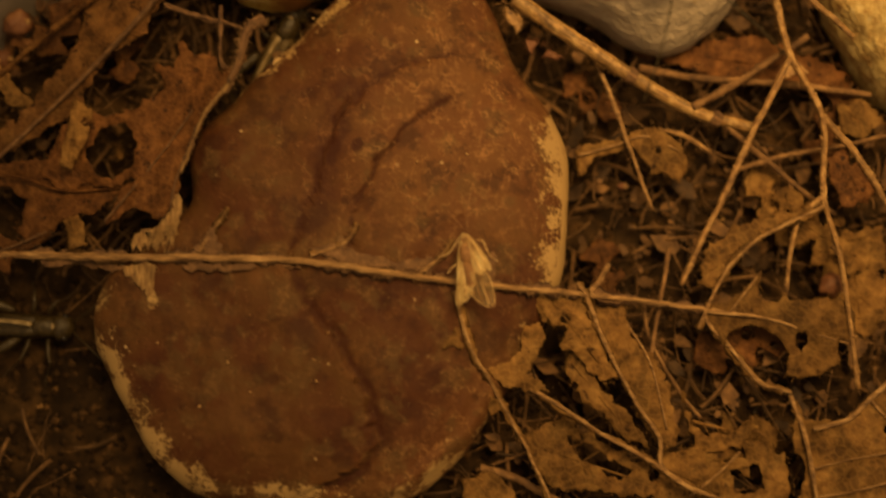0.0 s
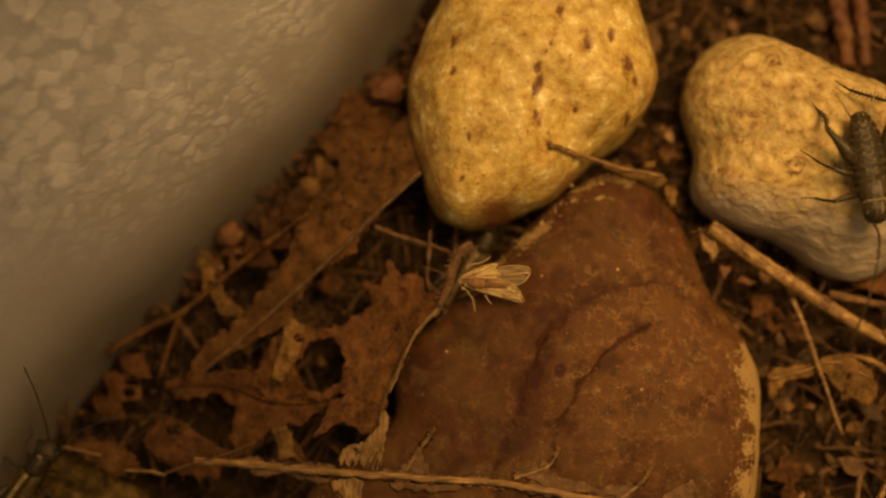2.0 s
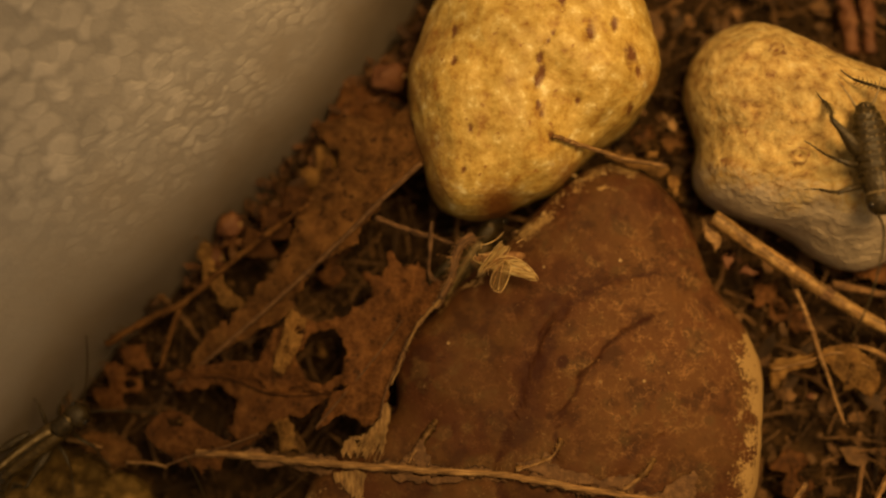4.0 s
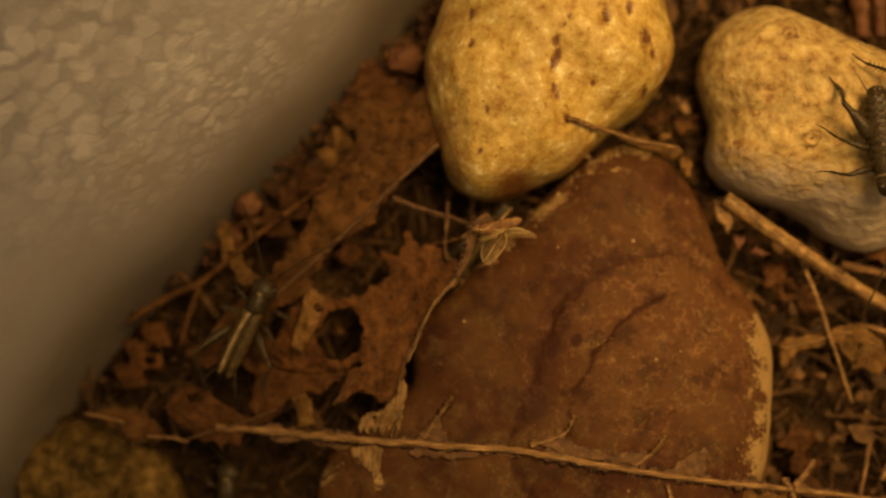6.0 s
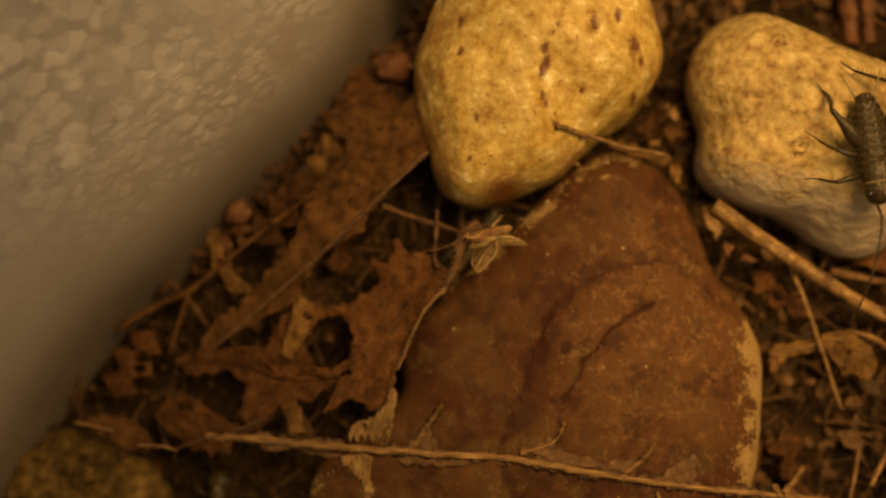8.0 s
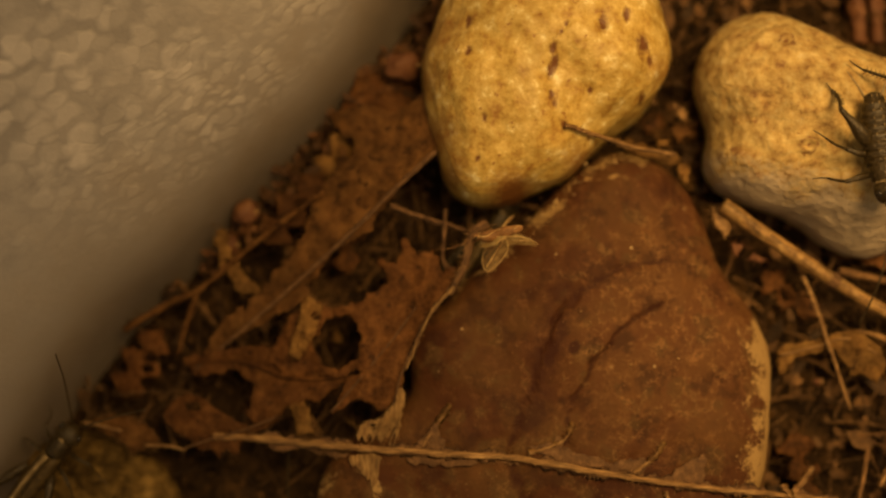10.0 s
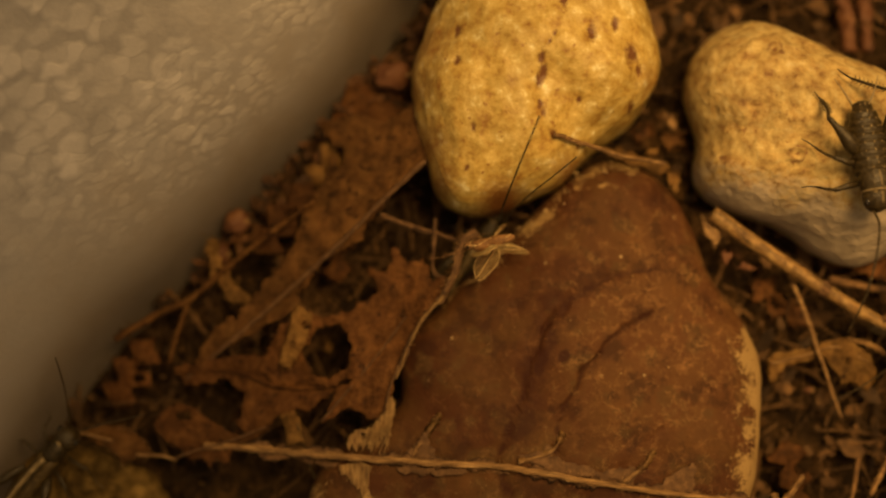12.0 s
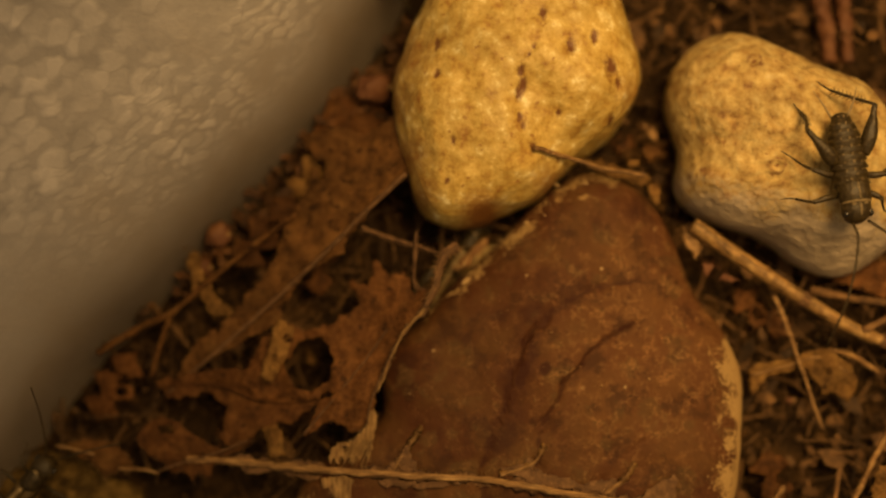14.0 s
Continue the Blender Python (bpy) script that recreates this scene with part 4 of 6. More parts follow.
# the long rib with its side ribs and scraps of blade
rib = laid([(-74.9, 14.6, 12), (-66.3, 14.5, 13), (-56.5, 14, 15), (-47.8, 13.8, 17), (-38.8, 13.6, 17), (-30.8, 13.4, 17), (-23.6, 13.2, 17), (-15.5, 12.2, 17), (-7.5, 11, 17), (-0.4, 10.2, 17), (6.8, 9.4, 17), (13.1, 8.8, 16), (19.4, 8.3, 15.5), (30.6, 7.2, 13), (42.7, 5.7, 12), (50.1, 4.6, 11.5)], brown, 0.8)
top = base("eaten_oak_leaf", "eaten brown oak leaf reduced to ribs and scraps", "leaf")
part("midrib", tube(bmesh.new(), rib, 0.64, 0.38, 12, 18, 0.5, gnarl=0.1), VEIN, top)
fringe(rib, 300, 1.4, 0.07, 3, VEIN, top)
remnant(rib, 1.5, 5, STALK, top)
for pts, a, b in (
    (laid([(1.9, 8.5, 17), (2.5, 5.9, 16.5), (3.4, 2.3, 15.5), (4.6, -0.8, 15), (5.8, -3.1, 14), (7, -4.9, 14), (9.6, -9.8, 13), (13.7, -17.1, 12), (17.8, -26.1, 11)], brown, 0.45), 0.4, 0.32),
    ([(21.4, 9.9, 15.5), (23.1, 7.3, 15), (24.9, 2.8, 14.3), (27.7, -3.5, 13.6), (31.3, -9.8, 13), (34.7, -15.1, 12.6), (35, -19.3, 12.4), (39.3, -22.6, 12.4), (46.6, -25.5, 12)], 0.42, 0.45),
    ([(8.2, -4, 13.5), (15.9, -8, 13), (25, -13.9, 12.6), (33.1, -18.4, 12.4), (40.2, -23.3, 12.3)], 0.4, 0.45),
    ([(42.2, 4.6, 12), (49.2, -3.6, 11), (51.9, -6.3, 11), (56.7, -7.7, 10)], 0.5, 0.4),
    ([(26.6, 12.9, 15), (25.2, 10.5, 14), (23.7, 8.4, 14)], 0.45, 0.6),
    ([(41.3, 2.6, 12), (44.4, 9.6, 13), (47.1, 13.5, 13.2), (51.7, 17.5, 13.6), (61.7, 22.3, 14.2)], 0.35, 0.35),
    (laid([(-33.8, 21.5, 10), (-35, 19.8, 10), (-36.3, 17.8, 10), (-37.7, 15.8, 10), (-38.3, 14.5, 10)], brown, 0.5), 0.08, 0.3),
    (laid([(-13.4, 19.1, 10), (-14.8, 16.6, 10), (-17.3, 15.1, 10), (-20.8, 14, 10)], brown, 0.5), 0.1, 0.35),
    (laid([(1.3, 16.6, 10), (0.1, 14.4, 10), (-1.3, 12.9, 10), (-3.6, 11.4, 10)], brown, 0.5), 0.1, 0.35),
):
    part("side_rib", tube(bmesh.new(), pts, a * 0.8, b * 0.8, 8, 14, 0.5, gnarl=0.12), VEIN, top)
    fringe(pts, 60, 0.9, 0.06, int(a * 100), VEIN, top)
    remnant(pts, 1.0, int(a * 50) + len(pts), LEAF_TAN, top)
scraps = [
    (laid([(-41.8, 13, 10), (-32, 12.7, 10), (-22.7, 12.7, 10), (-22.2, 11.9, 10), (-28.3, 12.3, 10), (-32, 11.6, 10), (-40.3, 11.7, 10)], brown, 0.5), 31),
    (laid([(-20.9, 15.1, 10), (-17.1, 15.8, 10), (-15.7, 17.2, 10), (-15.3, 14.9, 10), (-7.8, 12.9, 10), (-4.1, 13.8, 10), (-1.3, 13.2, 10), (-2.2, 11.2, 10), (-13.4, 11.9, 10)], brown, 0.5), 32),
    (laid([(-39.6, 14.4, 10), (-38.4, 15.8, 10), (-37.1, 17.3, 10), (-35.6, 19, 10), (-35.9, 17.5, 10), (-35.5, 16.2, 10), (-34.6, 14.6, 10)], brown, 0.45), 33),
    ([(-60.5, 15.5, 14), (-57.7, 13.5, 14), (-48, 12.6, 16), (-46.9, 10.8, 16), (-51.4, 11.8, 15), (-54.4, 12, 14), (-58, 12.8, 13), (-66.6, 13.1, 12)], 34),
]
shreds = blade(laid([(-42.6, 24.5, 16), (-41.7, 23.1, 16), (-41.8, 20.8, 16), (-42.6, 19.6, 16), (-42.3, 18, 16), (-41.6, 16.9, 16), (-41.9, 15.2, 16), (-42.7, 16.4, 16), (-43, 14.8, 16), (-43.8, 16.3, 16), (-44.3, 14.9, 16), (-44.9, 16.6, 16), (-45.4, 14.6, 16), (-46.1, 16.4, 16), (-46.9, 14.9, 16), (-47.5, 16.4, 16), (-47.9, 14.8, 16), (-48.7, 16.1, 16), (-49.2, 14.7, 16), (-49.7, 15.9, 16), (-49.2, 17.6, 16), (-47.8, 18.4, 16), (-46.3, 18.4, 16), (-44.9, 19.9, 16), (-43.4, 22.1, 16)], brown, 0.45), [[(-47.5, 17.9), (-46.2, 17.7), (-46, 16.9), (-47.1, 16.7)], [(-44.7, 17.4), (-44, 17.5), (-44, 16.5), (-44.5, 16.4)]], 35, cell=0.17, torn=0.35, curl=0.9)
rnd = random.Random(35)
for n in range(26):
    u = rnd.random()
    x0, y0 = -42.2 - 2.5 * u + rnd.uniform(-0.4, 0.4), 22.0 - 3.0 * u + rnd.uniform(-2.0, 0.8)
    x1, y1 = -42.2 - 7.2 * u + rnd.uniform(-0.8, 0.8), 14.6 + 1.2 * u * u + rnd.uniform(-0.8, 1.4)
    way_down = laid([(x0 + (x1 - x0) * q + rnd.uniform(-0.2, 0.2), y0 + (y1 - y0) * q, 15.8) for q in (0, 0.35, 0.7, 1)], brown, 0.45 + rnd.uniform(0, 0.3))
    tube(shreds, way_down, rnd.uniform(0.06, 0.14), rnd.uniform(0.03, 0.08), 5, 5, 0.8, 0.5, gnarl=0.5)
part("torn_scrap", shreds, FRAYED, top, "cream frayed scrap of torn blade")
part("torn_scrap", blade(laid([(-50.8, 12.4, 16), (-48.4, 12.7, 16), (-45.1, 12.4, 16), (-45.5, 10.2, 16), (-45.9, 8.1, 16), (-46.6, 7.5, 16), (-47, 9, 16), (-47.6, 8.5, 16), (-48.2, 9.3, 16), (-48.8, 10.2, 16), (-49.6, 10.9, 16), (-50.3, 10.7, 16)], brown, 0.35), (), 36, cell=0.2, torn=0.4, curl=0.6), FRAYED, top, "cream frayed scrap of torn blade")
for pts, sd in (
    (laid([(12.8, 2.9, 15), (15.5, 3.6, 14.5), (16.4, 1, 14), (14.8, -2.5, 13.5), (13.3, -4.4, 13.3), (17.5, -7.4, 13), (14, -7.1, 13), (9.8, -6.7, 13.5), (8.2, -5.4, 14), (6.3, -3.8, 14.5), (10.5, -2.7, 14.5), (12.4, -1, 14.8)], brown, 0.35), 51),
    (laid([(1.9, 3, 15), (2.8, 2.1, 15), (3.4, -0.2, 15), (2.3, -0.6, 15), (1.2, -0, 15), (-0.4, -0.9, 15), (0.5, 0.5, 15)], brown, 0.35), 52),
    (laid([(7.4, -8.1, 12.5), (8.6, -8.6, 12.5), (10.6, -9.5, 12.5), (10.4, -10.8, 12.5), (9, -10.4, 12.5), (7.5, -11.2, 12.5)], brown, 0.3), 53),
    ([(13.6, 8.1, 15), (15.9, 8.3, 15), (19.3, 7.6, 14.5), (19.1, 5.6, 14), (18.8, 3.8, 13.8), (16.9, 4.2, 14), (15.8, 3.6, 14), (15.1, 5.6, 14.5)], 54),
):
    part("blade_scrap", blade(pts, (), sd, cell=0.28, torn=0.6, curl=0.5), LEAF_TAN, top)
scraps += [
    (laid([(1.9, 10.3, 16), (4.7, 12.8, 16), (7.1, 14, 16), (8.7, 15.7, 16), (8.4, 13.1, 16), (7.7, 9.7, 16)], brown, 0.4), 36),
    (laid([(-9.2, 11.4, 16), (-6.8, 12.9, 16), (-3.6, 13.3, 16), (-1.3, 12.6, 16), (-1.8, 10.7, 16)], brown, 0.4), 37),
    (laid([(-40.1, 13.7, 16), (-38.5, 15.1, 16), (-35.3, 14.8, 16), (-32.9, 13.9, 16), (-33.2, 13, 16)], brown, 0.4), 38),
]
for pts, sd in scraps:
    part("blade_scrap", blade(pts, (), sd, cell=0.35, torn=0.6, curl=0.5), STALK, top)
leaf("torn_leaf", "torn tan oak leaf scrap under the long rib", LEAF_TAN, [(15, 7.4, 15), (19.9, 8.2, 15), (22.6, 8.2, 15), (24.1, 4.6, 14), (26.3, -1.7, 13.5), (28.2, -5.2, 13), (25.2, -5.8, 12.8), (22.3, -2.6, 13), (18.7, 0.1, 13.5), (20, 2.8, 14), (17.2, 3.2, 14.5), (16, 5, 15)], seed=41, cell=0.45)
leaf("torn_leaf", "broad tan torn oak leaf on the litter", LEAF_TAN, [(23.3, 7.8, 13.5), (29.4, 6, 12), (30.8, 1, 11.5), (34.9, -2.7, 11.5), (36.6, -7.2, 11.5), (37.9, -14.4, 11.5), (35.5, -17.1, 12), (32.3, -12.6, 12.4), (28.7, -6.3, 12.8), (25.7, 0.1, 13.4)], seed=42, veins=[([(29, 4.6, 11.9), (33.4, -2.7, 11.9), (36, -13.5, 11.9)], 0.2, 0.2)])
leaf("torn_leaf", "tan ragged leaf strip beside a rib", LEAF_TAN, [(20.1, -0.4, 12.5), (22.9, -2.7, 12), (25.1, -6.3, 12), (29.6, -10.8, 12.3), (33.1, -16.6, 12.4), (29.6, -15.3, 11.5), (26.1, -11.7, 11.5), (21.1, -7.2, 11.5), (19.8, -3.6, 11.5)], seed=43)
leaf("oak_leaf", "lobed tan oak leaf with eaten holes", LEAF_TAN, [(42, 4.4, 12), (42.7, 6.4, 12.3), (46.4, 7.1, 12.4), (49.2, 9.5, 12.8), (51.6, 12.1, 13.4), (51.2, 9.2, 12.6), (51.5, 7.2, 12.2), (54.5, 6.9, 12), (55.2, 8.6, 12.2), (56.5, 7.2, 11.9), (60.6, 7.6, 11.5), (66.5, 7.3, 11), (67.8, 1.3, 10.4), (64.4, 0.6, 10.6), (64.7, -2.7, 10.4), (61.6, -4.8, 10.4), (57.6, -5.5, 10.5), (55.6, -4.8, 10.8), (56.3, -1.5, 11), (54.4, 1.2, 11.4), (52.4, 2.5, 11.8), (49, 3.1, 12), (46.3, 2.1, 12), (45.3, -0.3, 12), (44, 2.4, 12)], holes=[[(57.2, 1.8), (58.9, 2.2), (59.2, 0.2), (58.2, -1.2), (57.1, 0.2)]], seed=44, torn=0.3, cell=0.4, veins=[([(42.6, 5.3, 12.6), (51.8, 4.4, 12.2), (60.2, 1.9, 11.4), (66.4, 0.1, 10.6)], 0.3, 0.2), ([(46.2, 5, 12.4), (50.6, 10.9, 13.8)], 0.2, 0.15)])
leaf("dull_leaf", "dull tan leaf lying under fine ribs", LEAF_TAN, [(13.4, -14.6, 9.5), (19.9, -11.4, 9.5), (27.2, -16.4, 9.5), (33.6, -20, 9.5), (34.4, -24.6, 9.5), (27.1, -23.7, 9.5), (18, -23.2, 9.5), (14.3, -20, 9.5)], holes=[[(20.1, -14.6), (25.8, -17.4), (31.4, -20.6), (28.6, -22), (22, -18.3)]], seed=45, curl=1.4)
leaf("dull_leaf", "dull brown leaf flat on the soil", LEAF_TAN, [(35.6, -17.4, 9), (43, -16.5, 9), (50.4, -15.5, 9), (55.8, -17.4, 9), (56.5, -26.4, 9), (47.3, -29.1, 9), (33.5, -28.2, 9)], holes=[[(41.9, -16.6), (48.6, -16.1), (49.6, -18.5), (42.9, -19.3)], [(46.7, -20.4), (51.5, -19.5), (52.4, -23.3), (47.6, -24.2)]], seed=46, curl=1.4, veins=[([(39.9, -24.5, 9.7), (44.5, -20.9, 9.7), (48.3, -17.3, 9.7)], 0.2, 0.2)])
leaf("veined_leaf", "tan dry leaf with dark folded veins", LEAF_TAN, [(55.9, -8.1, 12), (58, -12.1, 12.6), (64.7, -11.8, 13), (68.5, -8.2, 14), (73.6, -4.4, 14), (78.2, -13.4, 13), (77.1, -28.7, 12), (56.7, -28.7, 11.5), (58, -21.5, 12), (56.3, -16.2, 12)], seed=47, veins=[([(55.9, -8.1, 12.4), (57.8, -14.3, 13), (59, -21.4, 13), (59.7, -27.7, 12.5)], 0.45, 0.35), ([(59.1, -13.4, 13.2), (64.5, -11.8, 13.6), (68.3, -8.2, 14.4), (73.3, -4, 14.6)], 0.4, 0.4), ([(67.9, -8.5, 14.2), (70.7, -11.6, 13.7), (75.1, -15.1, 13.7)], 0.3, 0.2), ([(59, -19.6, 13.1), (64.4, -18.3, 13.1), (71.7, -17, 13.1)], 0.15, 0.15), ([(59.3, -24.1, 13.1), (65.2, -23.2, 13.1), (72.4, -21.4, 13.1)], 0.15, 0.15)])
leaf("curled_leaf", "small curled tan leaf piece on soil", LEAF_TAN, [(39, -7.3, 10), (40.5, -12.4, 9), (43, -14.8, 9), (47.6, -14.2, 9), (50.6, -11.4, 10), (51.8, -13.3, 9), (48.5, -16.9, 9), (41.1, -17.4, 9)], seed=48)
leaf("oak_leaf", "small lobed tan oak leaf beside the brown stone", LEAF_TAN, [(22.4, 28.4, 9), (21.9, 32, 10), (23.6, 33.3, 10), (27.8, 33.9, 10), (31.6, 35.3, 10), (35.2, 36.1, 10.5), (39.4, 33.3, 10), (40.6, 30, 10), (39.5, 26.8, 9), (36.6, 28.7, 10), (34.5, 28.1, 10), (33.2, 30.6, 10), (31.8, 32.7, 10), (27.8, 31.7, 10), (25, 31, 10), (23.7, 28.5, 9)], seed=49, veins=[([(22.5, 31.3, 10.3), (27.7, 32.7, 10.3), (33.8, 34.5, 10.3), (38.9, 32.1, 10.3)], 0.25, 0.2)], torn=0.5)
leaf("folded_leaf", "folded brown leaf under the forked twig", LEAF_TAN, [(41.5, 10.2, 11.5), (43.4, 16.6, 12), (49.2, 19.7, 13), (61.8, 22.6, 14), (56.4, 19.2, 13.4), (50.9, 17, 13), (47.2, 13.3, 13), (44.3, 9.2, 12.6)], seed=50)
leaf("russet_leaf", "small russet leaf caught on a twig", LEAF_RED, [(62.5, 30.9, 13), (66.1, 32.1, 13), (69.2, 29, 13), (71.4, 25.3, 13), (68.1, 23, 13), (64.9, 22.4, 13), (63.3, 26.7, 13)], seed=51)
leaf("buff_leaf", "small buff leaf scrap beside a stone", LEAF_TAN, [(66.4, 40.2, 9), (70.7, 40.9, 9), (73.9, 36.8, 9), (70.5, 33.9, 9), (66.9, 34.9, 9)], seed=52)
leaf("buff_leaf", "small buff leaf scrap on dark soil", LEAF_TAN, [(54.9, 24.9, 9), (57.5, 26.3, 9), (60, 24, 9), (58.8, 21.1, 9), (55.8, 21.1, 9)], seed=53)
leaf("dull_leaf", "dull reddish leaf lying below the buff stone", LEAF_RED, [(32.3, 49.9, 7), (42.9, 50.9, 7), (52.6, 52.8, 7), (63.1, 48.9, 7), (68.7, 46, 7), (66.7, 43.1, 7), (54.3, 44, 7), (43.8, 46, 7)], seed=54)
leaf("dull_leaf", "dull tan leaf deep under the oak leaf", LEAF_TAN, [(64.4, 18.1, 6), (74, 20, 6), (75.4, 4.8, 6), (70.5, 1, 6), (63.1, 6.7, 6)], seed=57)
for name, label, mat, pts, sd in (
    ("bark_strip", "thin brown bark strip wedged under the bent stem", LEAF_TAN, [(-7.6, 67.7, 15), (-3.5, 67.6, 14), (1.3, 66.3, 13), (4.7, 65, 12), (3.3, 63.6, 12), (-1.5, 64.6, 14), (-5.6, 66, 15)], 71),
    ("bark_chip", "small ochre bark chip between two stones", TWIG, [(3.7, 75, 11), (5.6, 74.1, 11), (6.1, 72.3, 10), (4.7, 72.6, 10)], 72),
    ("bark_chip", "small tan bark chip between two stones", LEAF_TAN, [(0.6, 69.7, 11), (2.8, 69.2, 11), (2.6, 67.4, 11), (1, 67.6, 11)], 73),
    ("leaf_scrap", "crumpled ochre leaf scrap between two stones", LEAF_OCHRE, [(3.6, 70.8, 10), (6.6, 71.3, 11), (7.3, 69.5, 10), (5, 68.2, 10)], 74),
    ("leaf_scrap", "crumpled russet leaf scrap between two stones", LEAF_RED, [(-1.9, 71.7, 11), (1.3, 72.8, 11), (2, 71, 10), (-0.6, 69.7, 10)], 75),
    ("leaf_scrap", "narrow tan leaf scrap beside the brown stone", LEAF_TAN, [(4.5, 64.2, 11), (6.3, 63.7, 11), (6.9, 59.6, 12), (5.2, 61, 12)], 76),
):
    leaf(name, label, mat, pts, seed=sd, cell=0.35, rib=False)
leaf("bark_chip", "small ochre bark chip beside the brown stone", TWIG, [(9.5, 56.2, 14), (10.9, 55.6, 14), (13, 53.3, 14), (12.2, 51.2, 13.5), (10.4, 53.3, 14)], seed=58, cell=0.4, thick=0.8, rib=False)
leaf("bark_chip", "small reddish bark chip on dark soil", SEED, [(13.7, 50.4, 12), (16, 50, 12), (17.9, 48.3, 12), (19.7, 47.6, 12), (16.5, 47.6, 12), (14.1, 48.5, 12)], seed=59, cell=0.4, thick=0.8, rib=False)
leaf("buff_leaf", "small curled buff leaf on dark soil", LEAF_TAN, [(2.9, -21.9, 9), (7.9, -20.6, 9), (11.6, -23.7, 9), (10.6, -29.1, 9), (4.2, -29.1, 9)], seed=60)

# litter between the tub wall and the brown stone
leaf("long_leaf", "long ochre-brown dry leaf lying along the tub wall", LEAF_OCHRE, [(-37.4, 64.3, 18.5), (-43.4, 58.8, 17.5), (-45.8, 55.5, 16.5), (-49.1, 50.2, 15), (-54.5, 47.7, 14), (-57.5, 44, 13), (-59.9, 38.3, 12), (-67.3, 34.2, 11), (-74.4, 30, 10), (-79.4, 25.4, 9), (-75.1, 34, 10), (-67.7, 40.6, 11), (-62.9, 46.2, 11), (-60.3, 52.3, 11), (-58.4, 57.4, 11), (-55.4, 62.4, 12), (-54.4, 67.5, 12), (-56.9, 70.7, 11), (-51.8, 73.6, 12), (-45.7, 72, 13), (-39.2, 75.2, 15), (-37.5, 69.8, 17)], holes=[[(-54.7, 66.6, 11), (-52.7, 67.2, 11), (-52.4, 64.2, 11), (-53.8, 64.1, 11)]], seed=61, veins=[([(-37.6, 64, 19), (-44.7, 57.3, 17.8), (-52.5, 49.6, 15.4), (-60.4, 42.4, 13), (-70.2, 33.6, 11.4), (-79.2, 25.9, 10)], 0.45, 0.35)], vein_mat=STALK)
edge_run = [(-43.3, 21.4, 17), (-42.5, 25.7, 17.5), (-40.4, 31, 18), (-37.5, 36.7, 18.5), (-33.8, 41.4, 19), (-31.9, 45.9, 19.5)]
leaf("curled_leaf", "russet eaten oak leaf leaning on the brown stone", LEAF_RED, [(-31.4, 46.4, 19), (-33.8, 41.8, 19), (-37.3, 37.2, 18.5), (-40, 32.4, 18), (-41.8, 27.2, 17.5), (-43, 21.9, 17), (-45, 20.2, 16), (-49.4, 22, 16), (-54.3, 19.3, 16), (-52.3, 23.7, 15), (-48.7, 26.9, 15), (-53.6, 25.3, 14), (-57.7, 26.1, 13), (-61.8, 25, 12), (-66.3, 28.1, 11), (-64.3, 32.3, 11), (-59.9, 38.3, 12), (-54.3, 37.4, 13), (-49.4, 39.1, 13), (-45.5, 41.8, 13.5), (-47.5, 46, 12.5), (-44, 45, 14), (-42.7, 49.7, 13.5), (-40.5, 46.6, 14.5), (-37.8, 47.8, 15), (-35.9, 43.6, 16)], holes=[[(-58.3, 31.4, 13), (-56.1, 35.2, 13), (-51.7, 36.1, 13), (-49.6, 32.7, 13), (-50, 28.8, 13), (-53.3, 26.5, 13), (-56.3, 27.4, 13)]], seed=62, vein_mat=STALK, veins=[(edge_run, 0.15, 0.25), ([(-54.1, 19.6, 16), (-48.6, 26.4, 15.6), (-44, 32.3, 15.8), (-40.3, 37.7, 16)], 0.2, 0.15)])
top = base("curled_stalk", "hairy curled leaf stalk beside the pale stone", "leaf stalk")
stalk = [(-41.6, 27.2, 18), (-37.5, 36.7, 19), (-33.8, 41.4, 19.5), (-32, 45.3, 20), (-31.4, 49, 20), (-30.3, 50.6, 19.5), (-28.6, 51.5, 18.5)]
part("stalk", tube(bmesh.new(), stalk[2:], 0.4, 0.95, 12, 20, 0.4, gnarl=0.25), STALK, top)
margin = stalk[:4]
part("leaf_margin", tube(bmesh.new(), margin, 0.16, 0.34, 8, 20, 0.6, gnarl=0.35), FRAYED, top)
remnant(margin, 0.7, 71, STALK, top)
fringe(stalk[2:], 260, 1.5, 0.08, 8, VEIN, top)
fringe(margin, 120, 0.8, 0.05, 9, VEIN, top)
leaf("russet_leaf", "flat russet oak leaf in deep litter", LEAF_RED, [(-67, 30.7, 12), (-57.8, 27.6, 13), (-51.2, 25.4, 14), (-56, 21.8, 13.5), (-61.5, 20.4, 12.5), (-66.3, 16.4, 12), (-69.6, 18.2, 12), (-68.4, 23.8, 11), (-72.2, 26.1, 10), (-79.1, 24.7, 10), (-82, 27.8, 9.5), (-75.1, 29.5, 11)], seed=63, veins=[([(-81.2, 26.8, 10.2), (-70.9, 27.6, 11.6), (-61.6, 25, 13), (-51.7, 25.4, 14.2)], 0.3, 0.25)], vein_mat=LEAF_RED)
